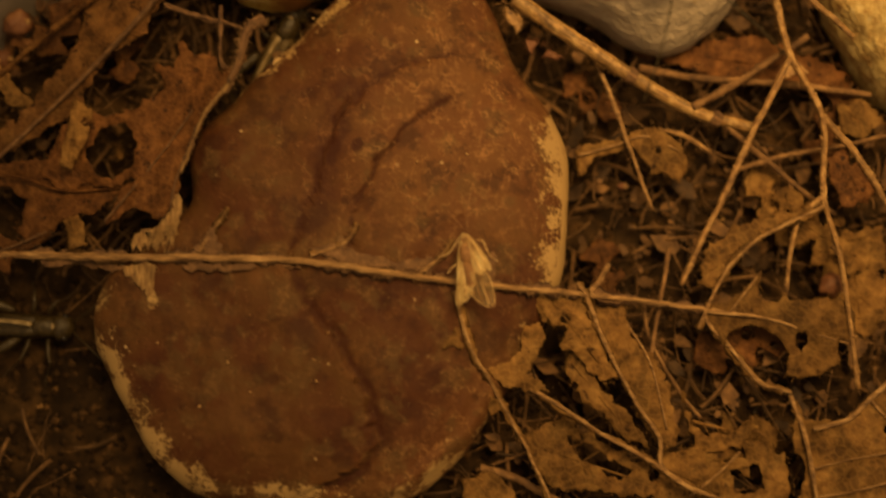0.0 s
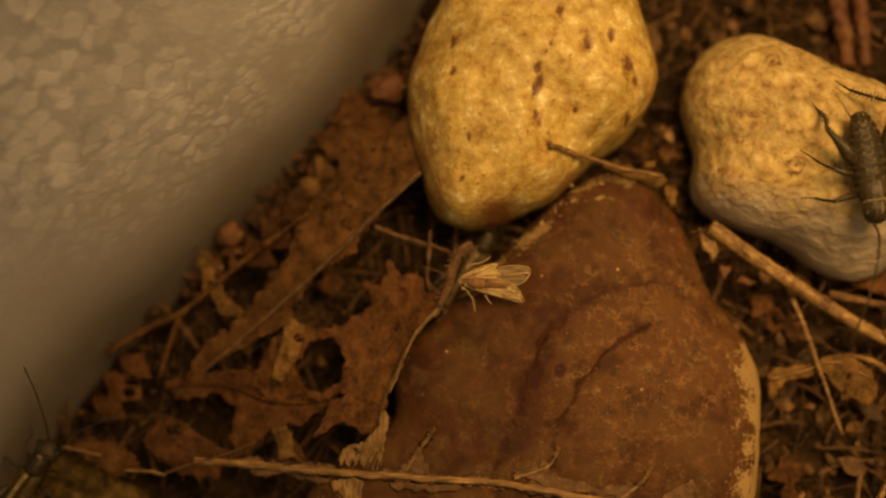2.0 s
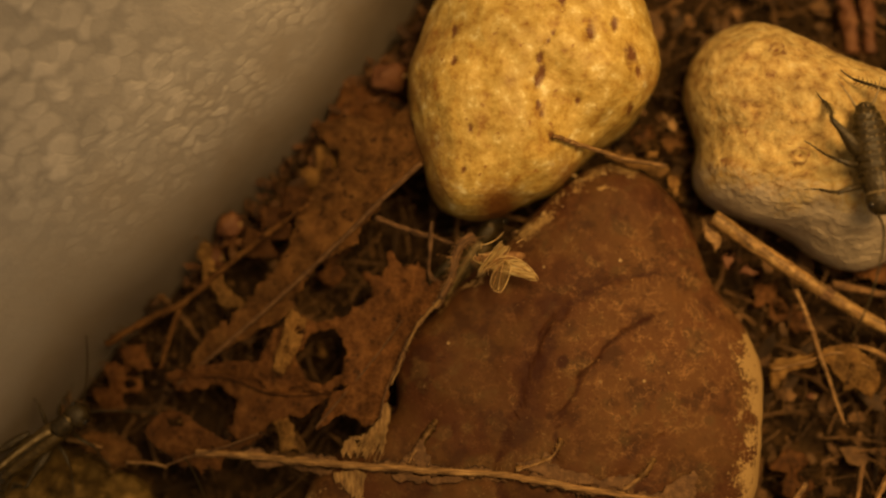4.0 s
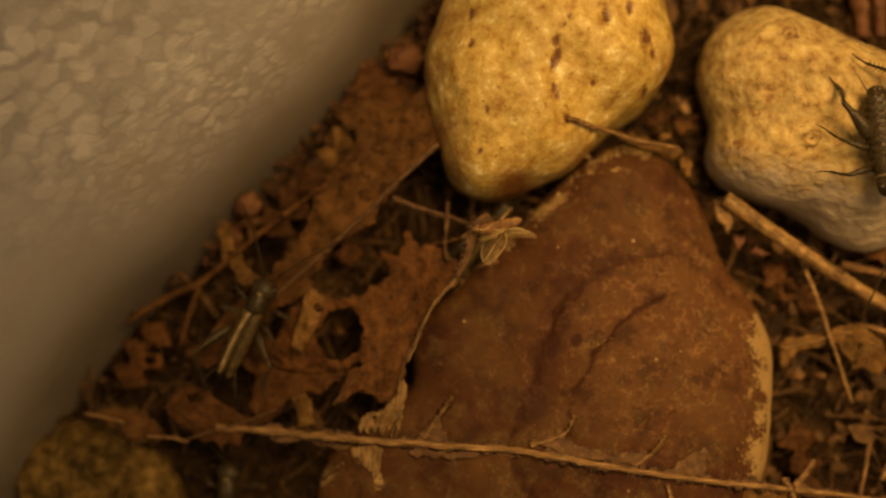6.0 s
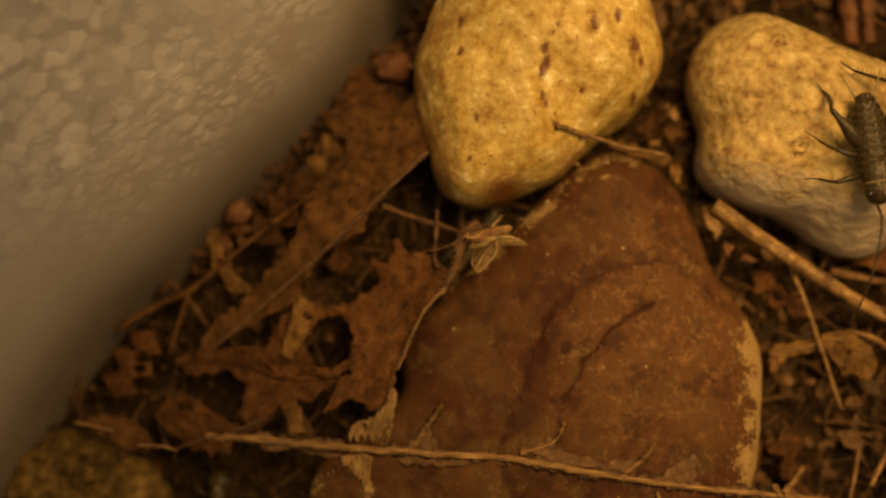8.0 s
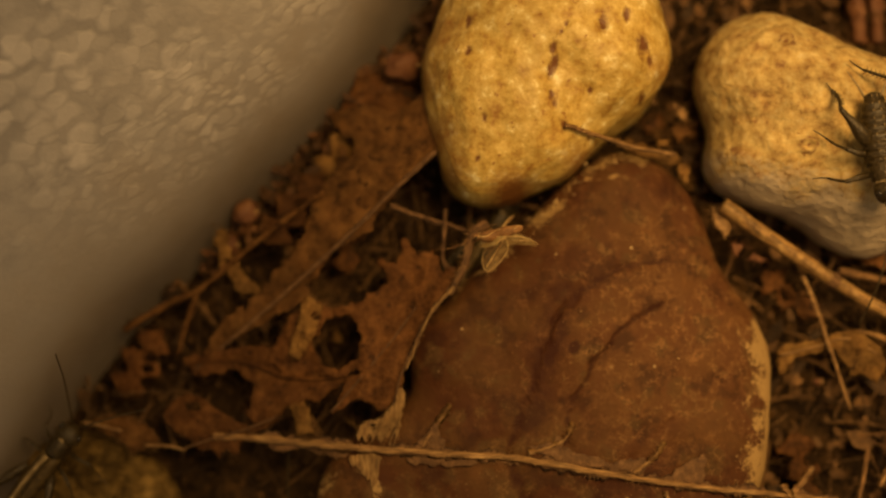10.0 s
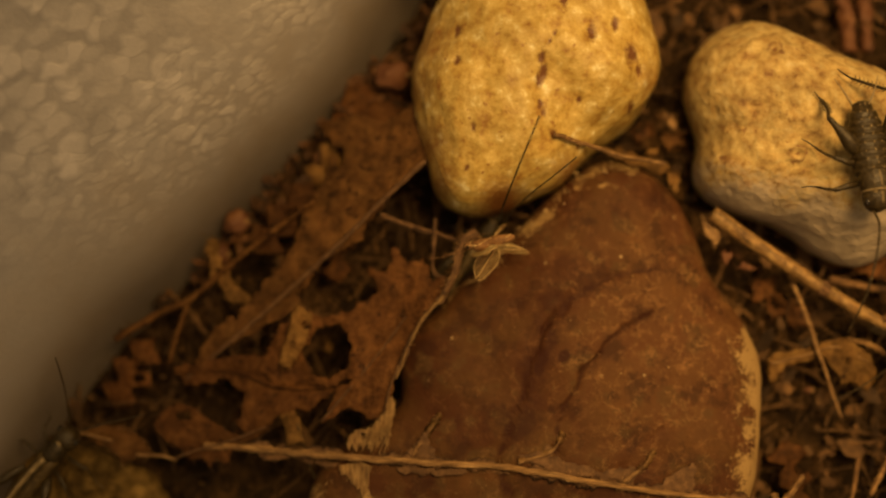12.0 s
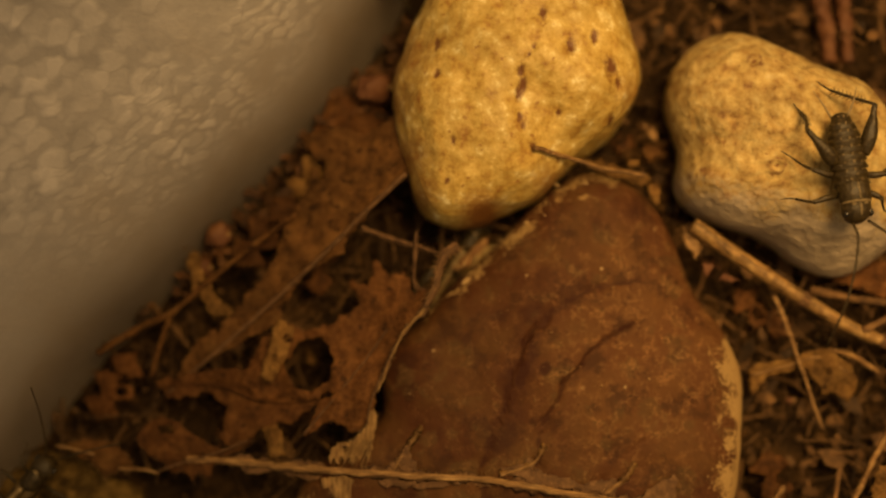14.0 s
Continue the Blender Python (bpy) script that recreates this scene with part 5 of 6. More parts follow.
leaf("star_leaf", "star-lobed russet leaf scrap joined to a rib", LEAF_RED, [(-84.5, 17.9, 11), (-83, 20, 11), (-80.3, 21.9, 11), (-77.1, 20.9, 11.5), (-74.2, 19, 12), (-70.5, 17.2, 12.5), (-67.7, 16.5, 13), (-63.9, 18.6, 13.5), (-63.3, 17.9, 13.5), (-65.7, 16.1, 13.5), (-68.1, 15.3, 13.2), (-70, 13.7, 12.8), (-70.6, 11.2, 12), (-72.7, 12.5, 12.2), (-73.8, 10.9, 11.6), (-75.4, 12.4, 12), (-77.4, 12, 11.6), (-79.5, 13.9, 11.6), (-81.9, 15, 11.3)], holes=[[(-80.4, 20.1), (-77.9, 20.5), (-77.4, 19), (-79.8, 18.8)]], seed=64, cell=0.4, torn=0.3, veins=[([(-79.8, 12.4, 11.9), (-75, 14.2, 12.4), (-70.3, 15.6, 13.2), (-64, 18.2, 13.9)], 0.22, 0.18)], vein_mat=STALK)
leaf("buff_leaf", "dull buff leaf scrap on the mossy ground", LEAF_OCHRE, [(-97.2, 16.4, 10), (-93.5, 17.6, 10.5), (-89.4, 17.3, 11), (-85.7, 15.2, 11), (-83.9, 12.7, 11), (-86.7, 12.1, 11), (-89.4, 10.7, 10.8), (-90.7, 12.4, 10.8), (-93.2, 13.9, 10.5), (-95.7, 14.6, 10)], seed=78, cell=0.4, torn=0.4, veins=[([(-98.5, 16.1, 10.2), (-94.8, 15.6, 10.9), (-91.3, 14.9, 11.3)], 0.3, 0.25), ([(-87, 12.6, 11.4), (-82.9, 12.6, 11.6), (-79.7, 12, 11.9)], 0.28, 0.2)], vein_mat=VEIN)
leaf("curled_leaf", "small curled tan leaf standing in litter", LEAF_TAN, [(-58.8, 39.2, 17), (-56.1, 37.4, 17), (-57.5, 32.4, 16), (-60, 28.3, 14.5), (-62, 29.2, 14.5), (-60.6, 33.8, 15.5), (-59.8, 37.6, 16.5)], seed=65, cell=0.4, torn=0.2)
leaf("leaf_tooth", "tan pointed leaf scrap rising from litter", LEAF_TAN, [(-62.4, 21.6, 12), (-59.9, 22.6, 12), (-57, 15.9, 15), (-60.3, 15.5, 15)], seed=66, cell=0.4)
leaf("curled_leaf", "narrow curled tan leaf near the tub wall", LEAF_TAN, [(-76.9, 51.4, 12), (-75, 50.7, 12), (-73.5, 45.4, 11), (-69.4, 41.5, 10.5), (-65.9, 40.1, 10), (-68.9, 38.4, 9.5), (-73, 40.4, 10), (-75.5, 44.8, 11)], seed=67, cell=0.4)
leaf("russet_leaf", "dark russet leaf deep beside the pale stone", LEAF_RED, [(-52.5, 79.8, 8), (-44.3, 78.9, 8), (-37.9, 71.8, 8), (-41.8, 67.6, 8), (-50.1, 70.5, 8), (-55.4, 73.4, 8)], seed=68)
leaf("buff_leaf", "small buff chip lying under an eaten hole", LEAF_TAN, [(-56, 33.6, 6), (-54.8, 34, 6), (-54.2, 32.2, 6), (-55.4, 31.6, 6)], seed=72, cell=0.4)


def lobed(at, angle, length, lobes, z, tilt, seed):
    """The outline of an oak leaf: lobes on both sides of a rib, wider towards the tip, each corner with its height."""
    rnd = random.Random(seed)
    c, s = math.cos(radians(angle)), math.sin(radians(angle))
    side = []
    for i in range(lobes):
        for k, (u, w) in enumerate(((0.1, 0.35), (0.45, 1.0), (0.7, 0.95), (0.95, 0.3))):
            q = (i + u) / lobes
            side.append((q * length, w * length * (0.16 + 0.12 * math.sin(math.pi * q)) * rnd.uniform(0.75, 1.25)))
    ring = [(0, 0.3)] + side + [(length * 1.04, 0)] + [(u, -w * rnd.uniform(0.8, 1.2)) for u, w in reversed(side)]
    return [(at[0] + u * c - w * s, at[1] + u * s + w * c, z + tilt * (u / length - 0.5) + rnd.uniform(-0.8, 0.8)) for u, w in ring]


for n, ((x, y, _), angle, length, z, tilt, mat, label) in enumerate((
    ([(-68.4, 48.3, 9)][0], 50, 16, 10, 3, LEAF_RED, "lobed russet oak leaf beside a twig"),
    ([(-59.8, 60.8, 9)][0], 40, 14, 9, 2, LEAF_TAN, "lobed tan oak leaf at the tub wall"),
    ([(-53, 43.7, 9)][0], 100, 12, 10, 3, LEAF_RED, "lobed russet oak leaf in shade"),
    ([(-93.4, 20.4, 9)][0], 60, 14, 7, 2, LEAF_RED, "lobed dark oak leaf at the wall foot"),
    ([(52, 29.5, 7)][0], -60, 15, 7, 2, LEAF_TAN, "lobed tan oak leaf under a forked twig"),
    ([(41.8, -2.7, 7)][0], 20, 16, 7, 2, LEAF_RED, "lobed russet oak leaf under an eaten leaf"),
    ([(55.6, -13.9, 7)][0], 200, 16, 7.5, 2, LEAF_TAN, "lobed tan oak leaf below another leaf"),
    ([(26.2, 18, 7)][0], -80, 13, 6, 2, LEAF_RED, "lobed russet oak leaf beside the brown stone"),
    ([(71.5, 13.3, 7)][0], 150, 16, 8, 2, LEAF_TAN, "lobed tan oak leaf among thin twigs"),
    ([(20.7, 46, 7)][0], -40, 12, 6, 2, LEAF_RED, "lobed russet oak leaf under a stick"),
    ([(63.5, 30.5, 7)][0], 70, 14, 7, 2, LEAF_RED, "lobed russet oak leaf near the ochre stone"),
)):
    shape = lobed((x, y), angle, length, 3, z, tilt, 200 + n)
    leaf("oak_leaf", label, mat, shape, [[(x + length * 0.5 * math.cos(radians(angle)) + math.cos(a) * 1.3 + 1.5, y + length * 0.5 * math.sin(radians(angle)) + math.sin(a) * 1.0 + 1.5) for a in (0, 1, 2, 3, 4, 5)]], seed=200 + n, cell=0.45, torn=0.45, curl=1.1)


def husk(at, size, turn, label):
    ob = base("seed_husk", label, "seed husk")
    part("shell", blob(bmesh.new(), at, size, turn, 0.35, 3, 3), SEED, ob)
    part("stalk_scar", blob(bmesh.new(), (at[0] + size[0] * 0.8, at[1], at[2] + size[2] * 0.4), (0.6, 0.6, 0.5), (0, 0, 0), 0.3, 3, 1), VEIN, ob)
    return ob


for (x, y, z), s, turn, label in zip([(-44.3, 80.7, 11), (-71.7, 54.1, 9), (-75, 48.3, 7)] + [(64.4, 9.9, 8), (30.4, 26.9, 5)], ((3.4, 2.5, 2.2), (2.4, 2.2, 2), (2, 1.6, 1.4), (2.1, 1.9, 1.6), (0.7, 0.6, 0.6)), (20, 50, 10, 20, 0),
        ("rusty brown seed husk near the tub wall",) * 3 + ("pale buff seed husk in the litter",) * 2):
    husk((x, y, z), s, (0, 15, turn), label)


# ---- loose soil, fibres and flakes ----
SHADED = [(-54, 80), (-35, 68), (-29, 49), (-41, 20), (-53, 13), (-86, 12), (-100, 20), (-84, 45), (-68, 60)]
def scatter(name, count, seed, maker, mat, label):
    rnd = random.Random(seed)
    verts, faces = [], []
    for _ in range(count):
        x, y = rnd.uniform(-118, 95), rnd.uniform(-45, 118)
        if (x + 118) * 0.75 + (-45 - y) * 0.62 < -28 or x < -112:
            continue
        if name != "soil_crumbs" and x < -42 and y < 14 and (name == "leaf_flakes" or rnd.random() < 0.75):
            continue
        if name == "husk_scraps" and not (inside(STRIP, np.array([x]), np.array([y]))[0] and rnd.random() < 0.5):
            continue
        if name == "leaf_flakes" and inside(SHADED, np.array([x]), np.array([y]))[0] and rnd.random() < 0.8:
            continue
        z = 1.0 + 2.2 * noise.noise(Vector((x, y, 0)) * 0.06) + 1.3 * noise.noise(Vector((x, y, 5)) * 0.22)
        v, f = maker(rnd, Vector((x, y, z)))
        faces += [tuple(i + len(verts) for i in g) for g in f]
        verts += [tuple(q * MM) for q in v]
    me = bpy.data.meshes.new(name)
    me.from_pydata(verts, [], faces)
    me.materials.append(mat)
    me.update()
    me.polygons.foreach_set("use_smooth", [False] * len(faces))
    return tagged(new(name, me), label, "litter", kind="stuff")


def crumb(rnd, at):
    r = rnd.choice((0.25, 0.35, 0.5, 0.7, 1.0)) * rnd.uniform(0.7, 1.2)
    v = [at + Vector((d[0] * r * rnd.uniform(0.6, 1.2), d[1] * r * rnd.uniform(0.6, 1.2), d[2] * r * rnd.uniform(0.6, 1.1) + r * 0.5)) for d in ((1, 0, 0), (0, 1, 0), (-1, 0, 0), (0, -1, 0), (0, 0, 1), (0, 0, -1))]
    return v, [(0, 1, 4), (1, 2, 4), (2, 3, 4), (3, 0, 4), (1, 0, 5), (2, 1, 5), (3, 2, 5), (0, 3, 5)]


def fibre(rnd, at):
    a, ln, r = rnd.uniform(0, 6.3), rnd.uniform(3, 14), rnd.choice((0.06, 0.09, 0.12, 0.18, 0.3))
    d, n = Vector((math.cos(a), math.sin(a), rnd.uniform(-0.12, 0.2))), Vector((-math.sin(a), math.cos(a), 0))
    lift = rnd.uniform(1.2, 5.5)
    up, bend = Vector((0, 0, 1)), rnd.uniform(-1.8, 1.8)
    v, f = [], []
    for i in range(5):
        s = i / 4 - 0.5
        p = at + d * s * ln + n * bend * (0.25 - s * s) * 2 + up * (lift + rnd.random() * 0.2)
        v += [p + n * r, p + up * r * 1.2, p - n * r, p - up * r]
    for i in range(4):
        for k in range(4):
            f.append((i * 4 + k, i * 4 + (k + 1) % 4, i * 4 + 4 + (k + 1) % 4, i * 4 + 4 + k))
    return v, f


def flake(rnd, at):
    n, r, a = rnd.randint(5, 8), rnd.choice((0.5, 0.7, 1.0, 1.4, 1.9, 2.6)) * rnd.uniform(0.8, 1.2), rnd.uniform(0, 6.3)
    m = pose(0, 0, 0, rnd.uniform(-35, 35), rnd.uniform(-35, 35), rnd.uniform(0, 360))
    lift = Vector((0, 0, rnd.uniform(1.2, 4.5)))
    ring = [Vector((math.cos(6.283 * k / n) * r * rnd.uniform(0.5, 1.25), math.sin(6.283 * k / n) * r * 0.65 * rnd.uniform(0.5, 1.25), rnd.uniform(-0.3, 0.3))) for k in range(n)]
    v = [at + lift + m @ q for q in ring] + [at + lift + m @ (q * 0.97 - Vector((0, 0, 0.22))) for q in ring]
    f = [tuple(range(n)), tuple(reversed(range(n, 2 * n)))] + [(k, n + k, n + (k + 1) % n, (k + 1) % n) for k in range(n)]
    return v, f


scatter("soil_crumbs", 16000, 11, crumb, CRUMB, "loose dark crumbs of soil and grit")
scatter("litter_fibres", 3200, 12, fibre, FIBRE, "thin dry brown plant fibres in litter")
scatter("leaf_flakes", 2600, 13, flake, FLAKE, "small broken brown leaf flakes on soil")



def bit(rnd, at):
    """A curled, angular scrap of husk or leaf, a few millimetres long."""
    n, r = rnd.randint(5, 7), rnd.uniform(0.7, 2.6)
    m = pose(0, 0, 0, rnd.uniform(-50, 50), rnd.uniform(-50, 50), rnd.uniform(0, 360))
    lift, cup = Vector((0, 0, rnd.uniform(1.5, 7.5))), rnd.uniform(0.1, 0.5)
    ring = [Vector((math.cos(6.283 * k / n) * r * rnd.uniform(0.6, 1.2), math.sin(6.283 * k / n) * r * 0.5 * rnd.uniform(0.5, 1.2), 0)) for k in range(n)]
    v = [at + lift + m @ (q + Vector((0, 0, cup * q.x * q.x / r))) for q in ring] + [at + lift + m @ (q * 0.9 + Vector((0, 0, cup * q.x * q.x / r - 0.2))) for q in ring]
    v += [at + lift + m @ Vector((0, 0, 0.1)), at + lift + m @ Vector((0, 0, -0.25))]
    f = [(k, (k + 1) % n, 2 * n) for k in range(n)] + [(n + (k + 1) % n, n + k, 2 * n + 1) for k in range(n)] + [(k, n + k, n + (k + 1) % n, (k + 1) % n) for k in range(n)]
    return v, f


STRIP = [(-36, 108), (-50, 92), (-60, 74), (-76, 57), (-90, 42), (-84, 38), (-70, 50), (-60, 60), (-50, 70), (-40, 76)]
scatter("husk_scraps", 26000, 19, bit, SCRAP, "ochre and rusty scraps of husk along the tub wall")



def grain(rnd, at):
    r = rnd.uniform(0.12, 0.42)
    v = [at + Vector((0, 0, rnd.uniform(0.6, 2.2))) + Vector((d[0] * r * rnd.uniform(0.6, 1.4), d[1] * r * rnd.uniform(0.6, 1.4), d[2] * r * rnd.uniform(0.5, 1.0))) for d in ((1, 0, 0), (0, 1, 0), (-1, 0, 0), (0, -1, 0), (0, 0, 1), (0, 0, -1))]
    return v, [(0, 1, 4), (1, 2, 4), (2, 3, 4), (3, 0, 4), (1, 0, 5), (2, 1, 5), (3, 2, 5), (0, 3, 5)]


scatter("pale_grit", 2600, 23, grain, TWIG, "pale sandy grains strewn over dark soil")


grit = bmesh.new()
rnd = random.Random(17)
for x, y, z in laid([(-30.1, -7.3, 10), (-38.1, -9.6, 10), (-19.7, -5.6, 10), (-20.1, -2.3, 10), (-38.8, 4.1, 10), (-12.6, 37.6, 10), (6.2, 46.2, 10), (-45.1, 0.3, 10), (-45.6, 5.8, 10), (-50.5, -5.3, 10), (-17.9, 1.9, 10), (-33.6, -2.7, 10), (-4.1, 29, 10)] + [(-11, 35.9, 10), (-15.2, 26.3, 10), (-7.7, 32.1, 10), (-2.3, 45.4, 10), (-26.2, 33.3, 10), (3.8, 30.3, 10)], brown, 0.0):
    r = rnd.uniform(0.1, 0.26)
    blob(grit, (x, y, z + 0.05), (r * 1.3, r, r * 0.6), (0, 0, rnd.uniform(0, 180)), 0.3, 3, 1)
crumbs = bmesh.new()
for line, count, wide in ((RUBBED[1][0], 30, 0.7), (RUBBED[4][0], 8, 0.7)):
    c = spline(line, 12)
    for _ in range(count):
        q, r = rnd.choice(c), rnd.choice((0.1, 0.14, 0.2, 0.32))
        x, y = q.x + rnd.gauss(0, wide), q.y + rnd.gauss(0, wide)
        z = height_at(brown, x, y)
        if z > 8:
            blob(crumbs, (x, y, z - 0.2 * r), (r * rnd.uniform(1.2, 2.6), r, r * 0.45), (rnd.uniform(-30, 30), rnd.uniform(-30, 30), rnd.uniform(0, 180)), 0.5, 3, 1)
rubble = part("rubble", crumbs, CREAM, brown)
tagged(rubble, kind="stuff")
single("grit_grains", grit, TWIG, "tiny pale grains lying on the brown stone", "grit", kind="stuff")


# ---- crickets ----
def loft(bm, rings, sides=16):
    """A body of rings (y, z, half width, half height) along +y."""
    rows = []
    for y, z, w, h in rings:
        rows.append([bm.verts.new(Vector((math.cos(6.2832 * k / sides) * w, y, z + math.sin(6.2832 * k / sides) * h)) * MM) for k in range(sides)])
    for u, v in zip(rows, rows[1:]):
        for k in range(sides):
            bm.faces.new((u[k], u[(k + 1) % sides], v[(k + 1) % sides], v[k]))
    bm.faces.new(rows[0])
    bm.faces.new(rows[-1])
    return bm


LEGS = {
    "hind_leg": [[[(2.19, -0.49, 3.2), (3.79, -2.63, 4.4), (6.58, -6.16, 5.2)], [(6.58, -6.16, 5.2), (5.58, -8.28, 3), (5.12, -10.30, 0.6)], [(5.12, -10.30, 0.6), (5.70, -11.08, 0.4), (6.15, -12.08, 0.3)]], [[(-2.68, -1.70, 3.2), (-3.90, -5.35, 4.4), (-4.93, -9.37, 5.2)], [(-4.93, -9.37, 5.2), (-2.84, -11.23, 3), (-0.05, -13.55, 0.8)], [(-0.05, -13.55, 0.8), (0.85, -14.55, 0.4), (1.75, -15.55, 0.3)]]],
    "middle_leg": [[[(2.04, 0.92, 2.4), (3.76, 0.74, 3), (5.89, -0.16, 3.2)], [(5.89, -0.16, 3.2), (6.78, -1.15, 2), (7.46, -2.47, 0.7)], [(7.46, -2.47, 0.7), (8.36, -3.47, 0.4), (9.46, -4.32, 0.3)]], [[(-2.42, 1.32, 2.4), (-4.11, 1.64, 3), (-6.03, 1.57, 3.2)], [(-6.03, 1.57, 3.2), (-6.27, 1.08, 2), (-6.63, 0.54, 0.7)], [(-6.63, 0.54, 0.7), (-7.44, 0.21, 0.4), (-8.23, 0.08, 0.3)]]],
    "front_leg": [[[(2.17, 4.20, 2.2), (4.31, 4.59, 2.8), (6.46, 5.04, 2.8)], [(6.46, 5.04, 2.8), (7.43, 4.49, 1.6), (8.37, 3.83, 0.6)], [(8.37, 3.83, 0.6), (9.56, 3.59, 0.4), (10.78, 3.66, 0.3)]], [[(-2.38, 3.99, 2.2), (-3.64, 4.87, 2.8), (-4.59, 5.53, 2.8)], [(-4.59, 5.53, 2.8), (-5.00, 6.28, 1.6), (-5.58, 7.06, 0.6)], [(-5.58, 7.06, 0.6), (-6.22, 7.50, 0.4), (-6.97, 7.78, 0.3)]]],
}
THICK = {"hind_leg": (1.05, 0.45, 0.32, 0.2), "middle_leg": (0.55, 0.4, 0.28, 0.16), "front_leg": (0.5, 0.38, 0.28, 0.16)}


def cricket(name, label, skin, winged, antennae, group="", case=WING_CASE):
    top = base(name, label, "cricket", group=group)
    rings = []
    lip = 0.985 if winged else 0.89
    for i in range(9):
        y = -8.6 + 1.3 * i
        w = (1.5, 2.05, 2.4, 2.6, 2.7, 2.75, 2.75, 2.7, 2.65)[i] * (0.8 if winged else 1.0)
        rings += [(y, 2.94, w * lip, w * 0.79 * lip), (y + 0.22, 2.95, w, w * 0.8), (y + 1.12, 2.95, w * (2.005 - lip), w * 0.805 * (1.99 - lip))]
    part("abdomen", loft(bmesh.new(), [(-9.0, 2.8, 0.7, 0.6)] + rings), skin, top)
    if not winged:
        for i in range(8):
            y = -8.4 + 1.3 * i
            w = (1.5, 2.05, 2.4, 2.6, 2.7, 2.75, 2.75, 2.7)[i]
            for s, d in ((0.0, 0.0), (-0.5, 0.06), (0.5, 0.06)):
                part("pale_fleck", blob(bmesh.new(), (s * w, y + 0.2, 3.02 + 0.83 * w * (1 - 2.2 * d)), (0.15 if d == 0 else 0.2, 0.32 if d == 0 else 0.12, 0.12), level=1), CHITIN_BAND, top)
        part("collar", loft(bmesh.new(), [(5.72, 3.25, 2.42, 2.1), (5.85, 3.25, 2.46, 2.14), (5.98, 3.2, 2.4, 2.1)]), CHITIN_BAND, top)
        for x, y, a in ((-0.9, 2.5, 0.3), (0.8, 2.4, 0.35), (-0.2, 1.7, 0.25), (0.3, 3.0, 0.2)):
            part("pale_fleck", blob(bmesh.new(), (x, y, 5.25), (a, 0.12, 0.1), level=1), CHITIN_BAND, top)
        part("pale_line", tube(bmesh.new(), [(0, 2.9, 5.42), (0, 4.2, 5.52), (0, 5.5, 5.46)], 0.1, 0.13, 5, 3), CHITIN_BAND, top)
        part("pale_line", tube(bmesh.new(), [(0, 6.3, 5.1), (0, 7.2, 5.1), (0.05, 8.1, 4.72)], 0.14, 0.16, 5, 3), CHITIN_BAND, top)
    slim = 0.76 if winged else 1.0
    part("pronotum", loft(bmesh.new(), [(y, z, w * slim, h) for y, z, w, h in ((2.4, 3.1, 2.5, 2.1), (2.8, 3.2, 2.6, 2.2), (4.0, 3.3, 2.6, 2.2), (5.6, 3.3, 2.5, 2.15), (5.9, 3.3, 2.2, 1.9))]), skin, top)
    head = part("head", loft(bmesh.new(), [(5.8, 3.1, 1.9, 1.7), (6.1, 3.1, 2.35, 2.0), (7.2, 3.0, 2.35, 2.1), (8.3, 2.8, 1.9, 1.9), (8.9, 2.5, 1.1, 1.3), (9.1, 2.4, 0.5, 0.7)]), CHITIN, top)
    for s in (-1, 1):
        part("eye", blob(bmesh.new(), (s * 1.95, 7.6, 3.5), (0.55, 0.7, 0.7), level=2), EYE_SHINE, head)
        if not winged:
            part("brow_shine", blob(bmesh.new(), (s * 0.9, 6.3, 4.9), (0.45, 0.18, 0.2), level=1), CHITIN_BAND, head)
        part("cercus", tube(bmesh.new(), [(s * 1.3, -8.4, 2.6), (s * 2.4, -10.5, 3.1), (s * 3.6 + 0.3, -13.0, 3.4)], 0.26, 0.06, 6, 4), CHITIN_BAND if not winged else skin, top)
        if winged:
            w = bmesh.new()
            loft(w, [(y, 3.4 + 0.02 * (y + 10), a, 2.1 * a / 1.9) for y, a in ((-10.2, 0.35), (-9.5, 0.75), (-7, 1.1), (-3, 1.25), (1, 1.2), (3.2, 0.95))], 12)
            for v in w.verts:
                v.co.x += s * 0.0009
            part("wing_case", w, case, top)
    if winged:
        # Pale fold and collar blob carry the highlight in their colour.
        part("wing_fold", tube(bmesh.new(), [(-0.7, -9.6, 4.6), (-0.75, -6, 5.1), (-0.7, -2, 5.3), (-0.3, 2.2, 5.2)], 0.4, 0.5, 6, 5), FOLD_GLINT, top)
        part("collar_shine", blob(bmesh.new(), (0, 5.9, 5.2), (0.7, 0.35, 0.25), level=1), FOLD_GLINT, head)
    for pts, r in antennae:
        ob = part("antenna", tube(bmesh.new(), [Vector(p) - Vector(pts[0]) for p in pts], r, 0.13, 5, 8), CHITIN, top)
        ob.location = Vector(pts[0]) * MM
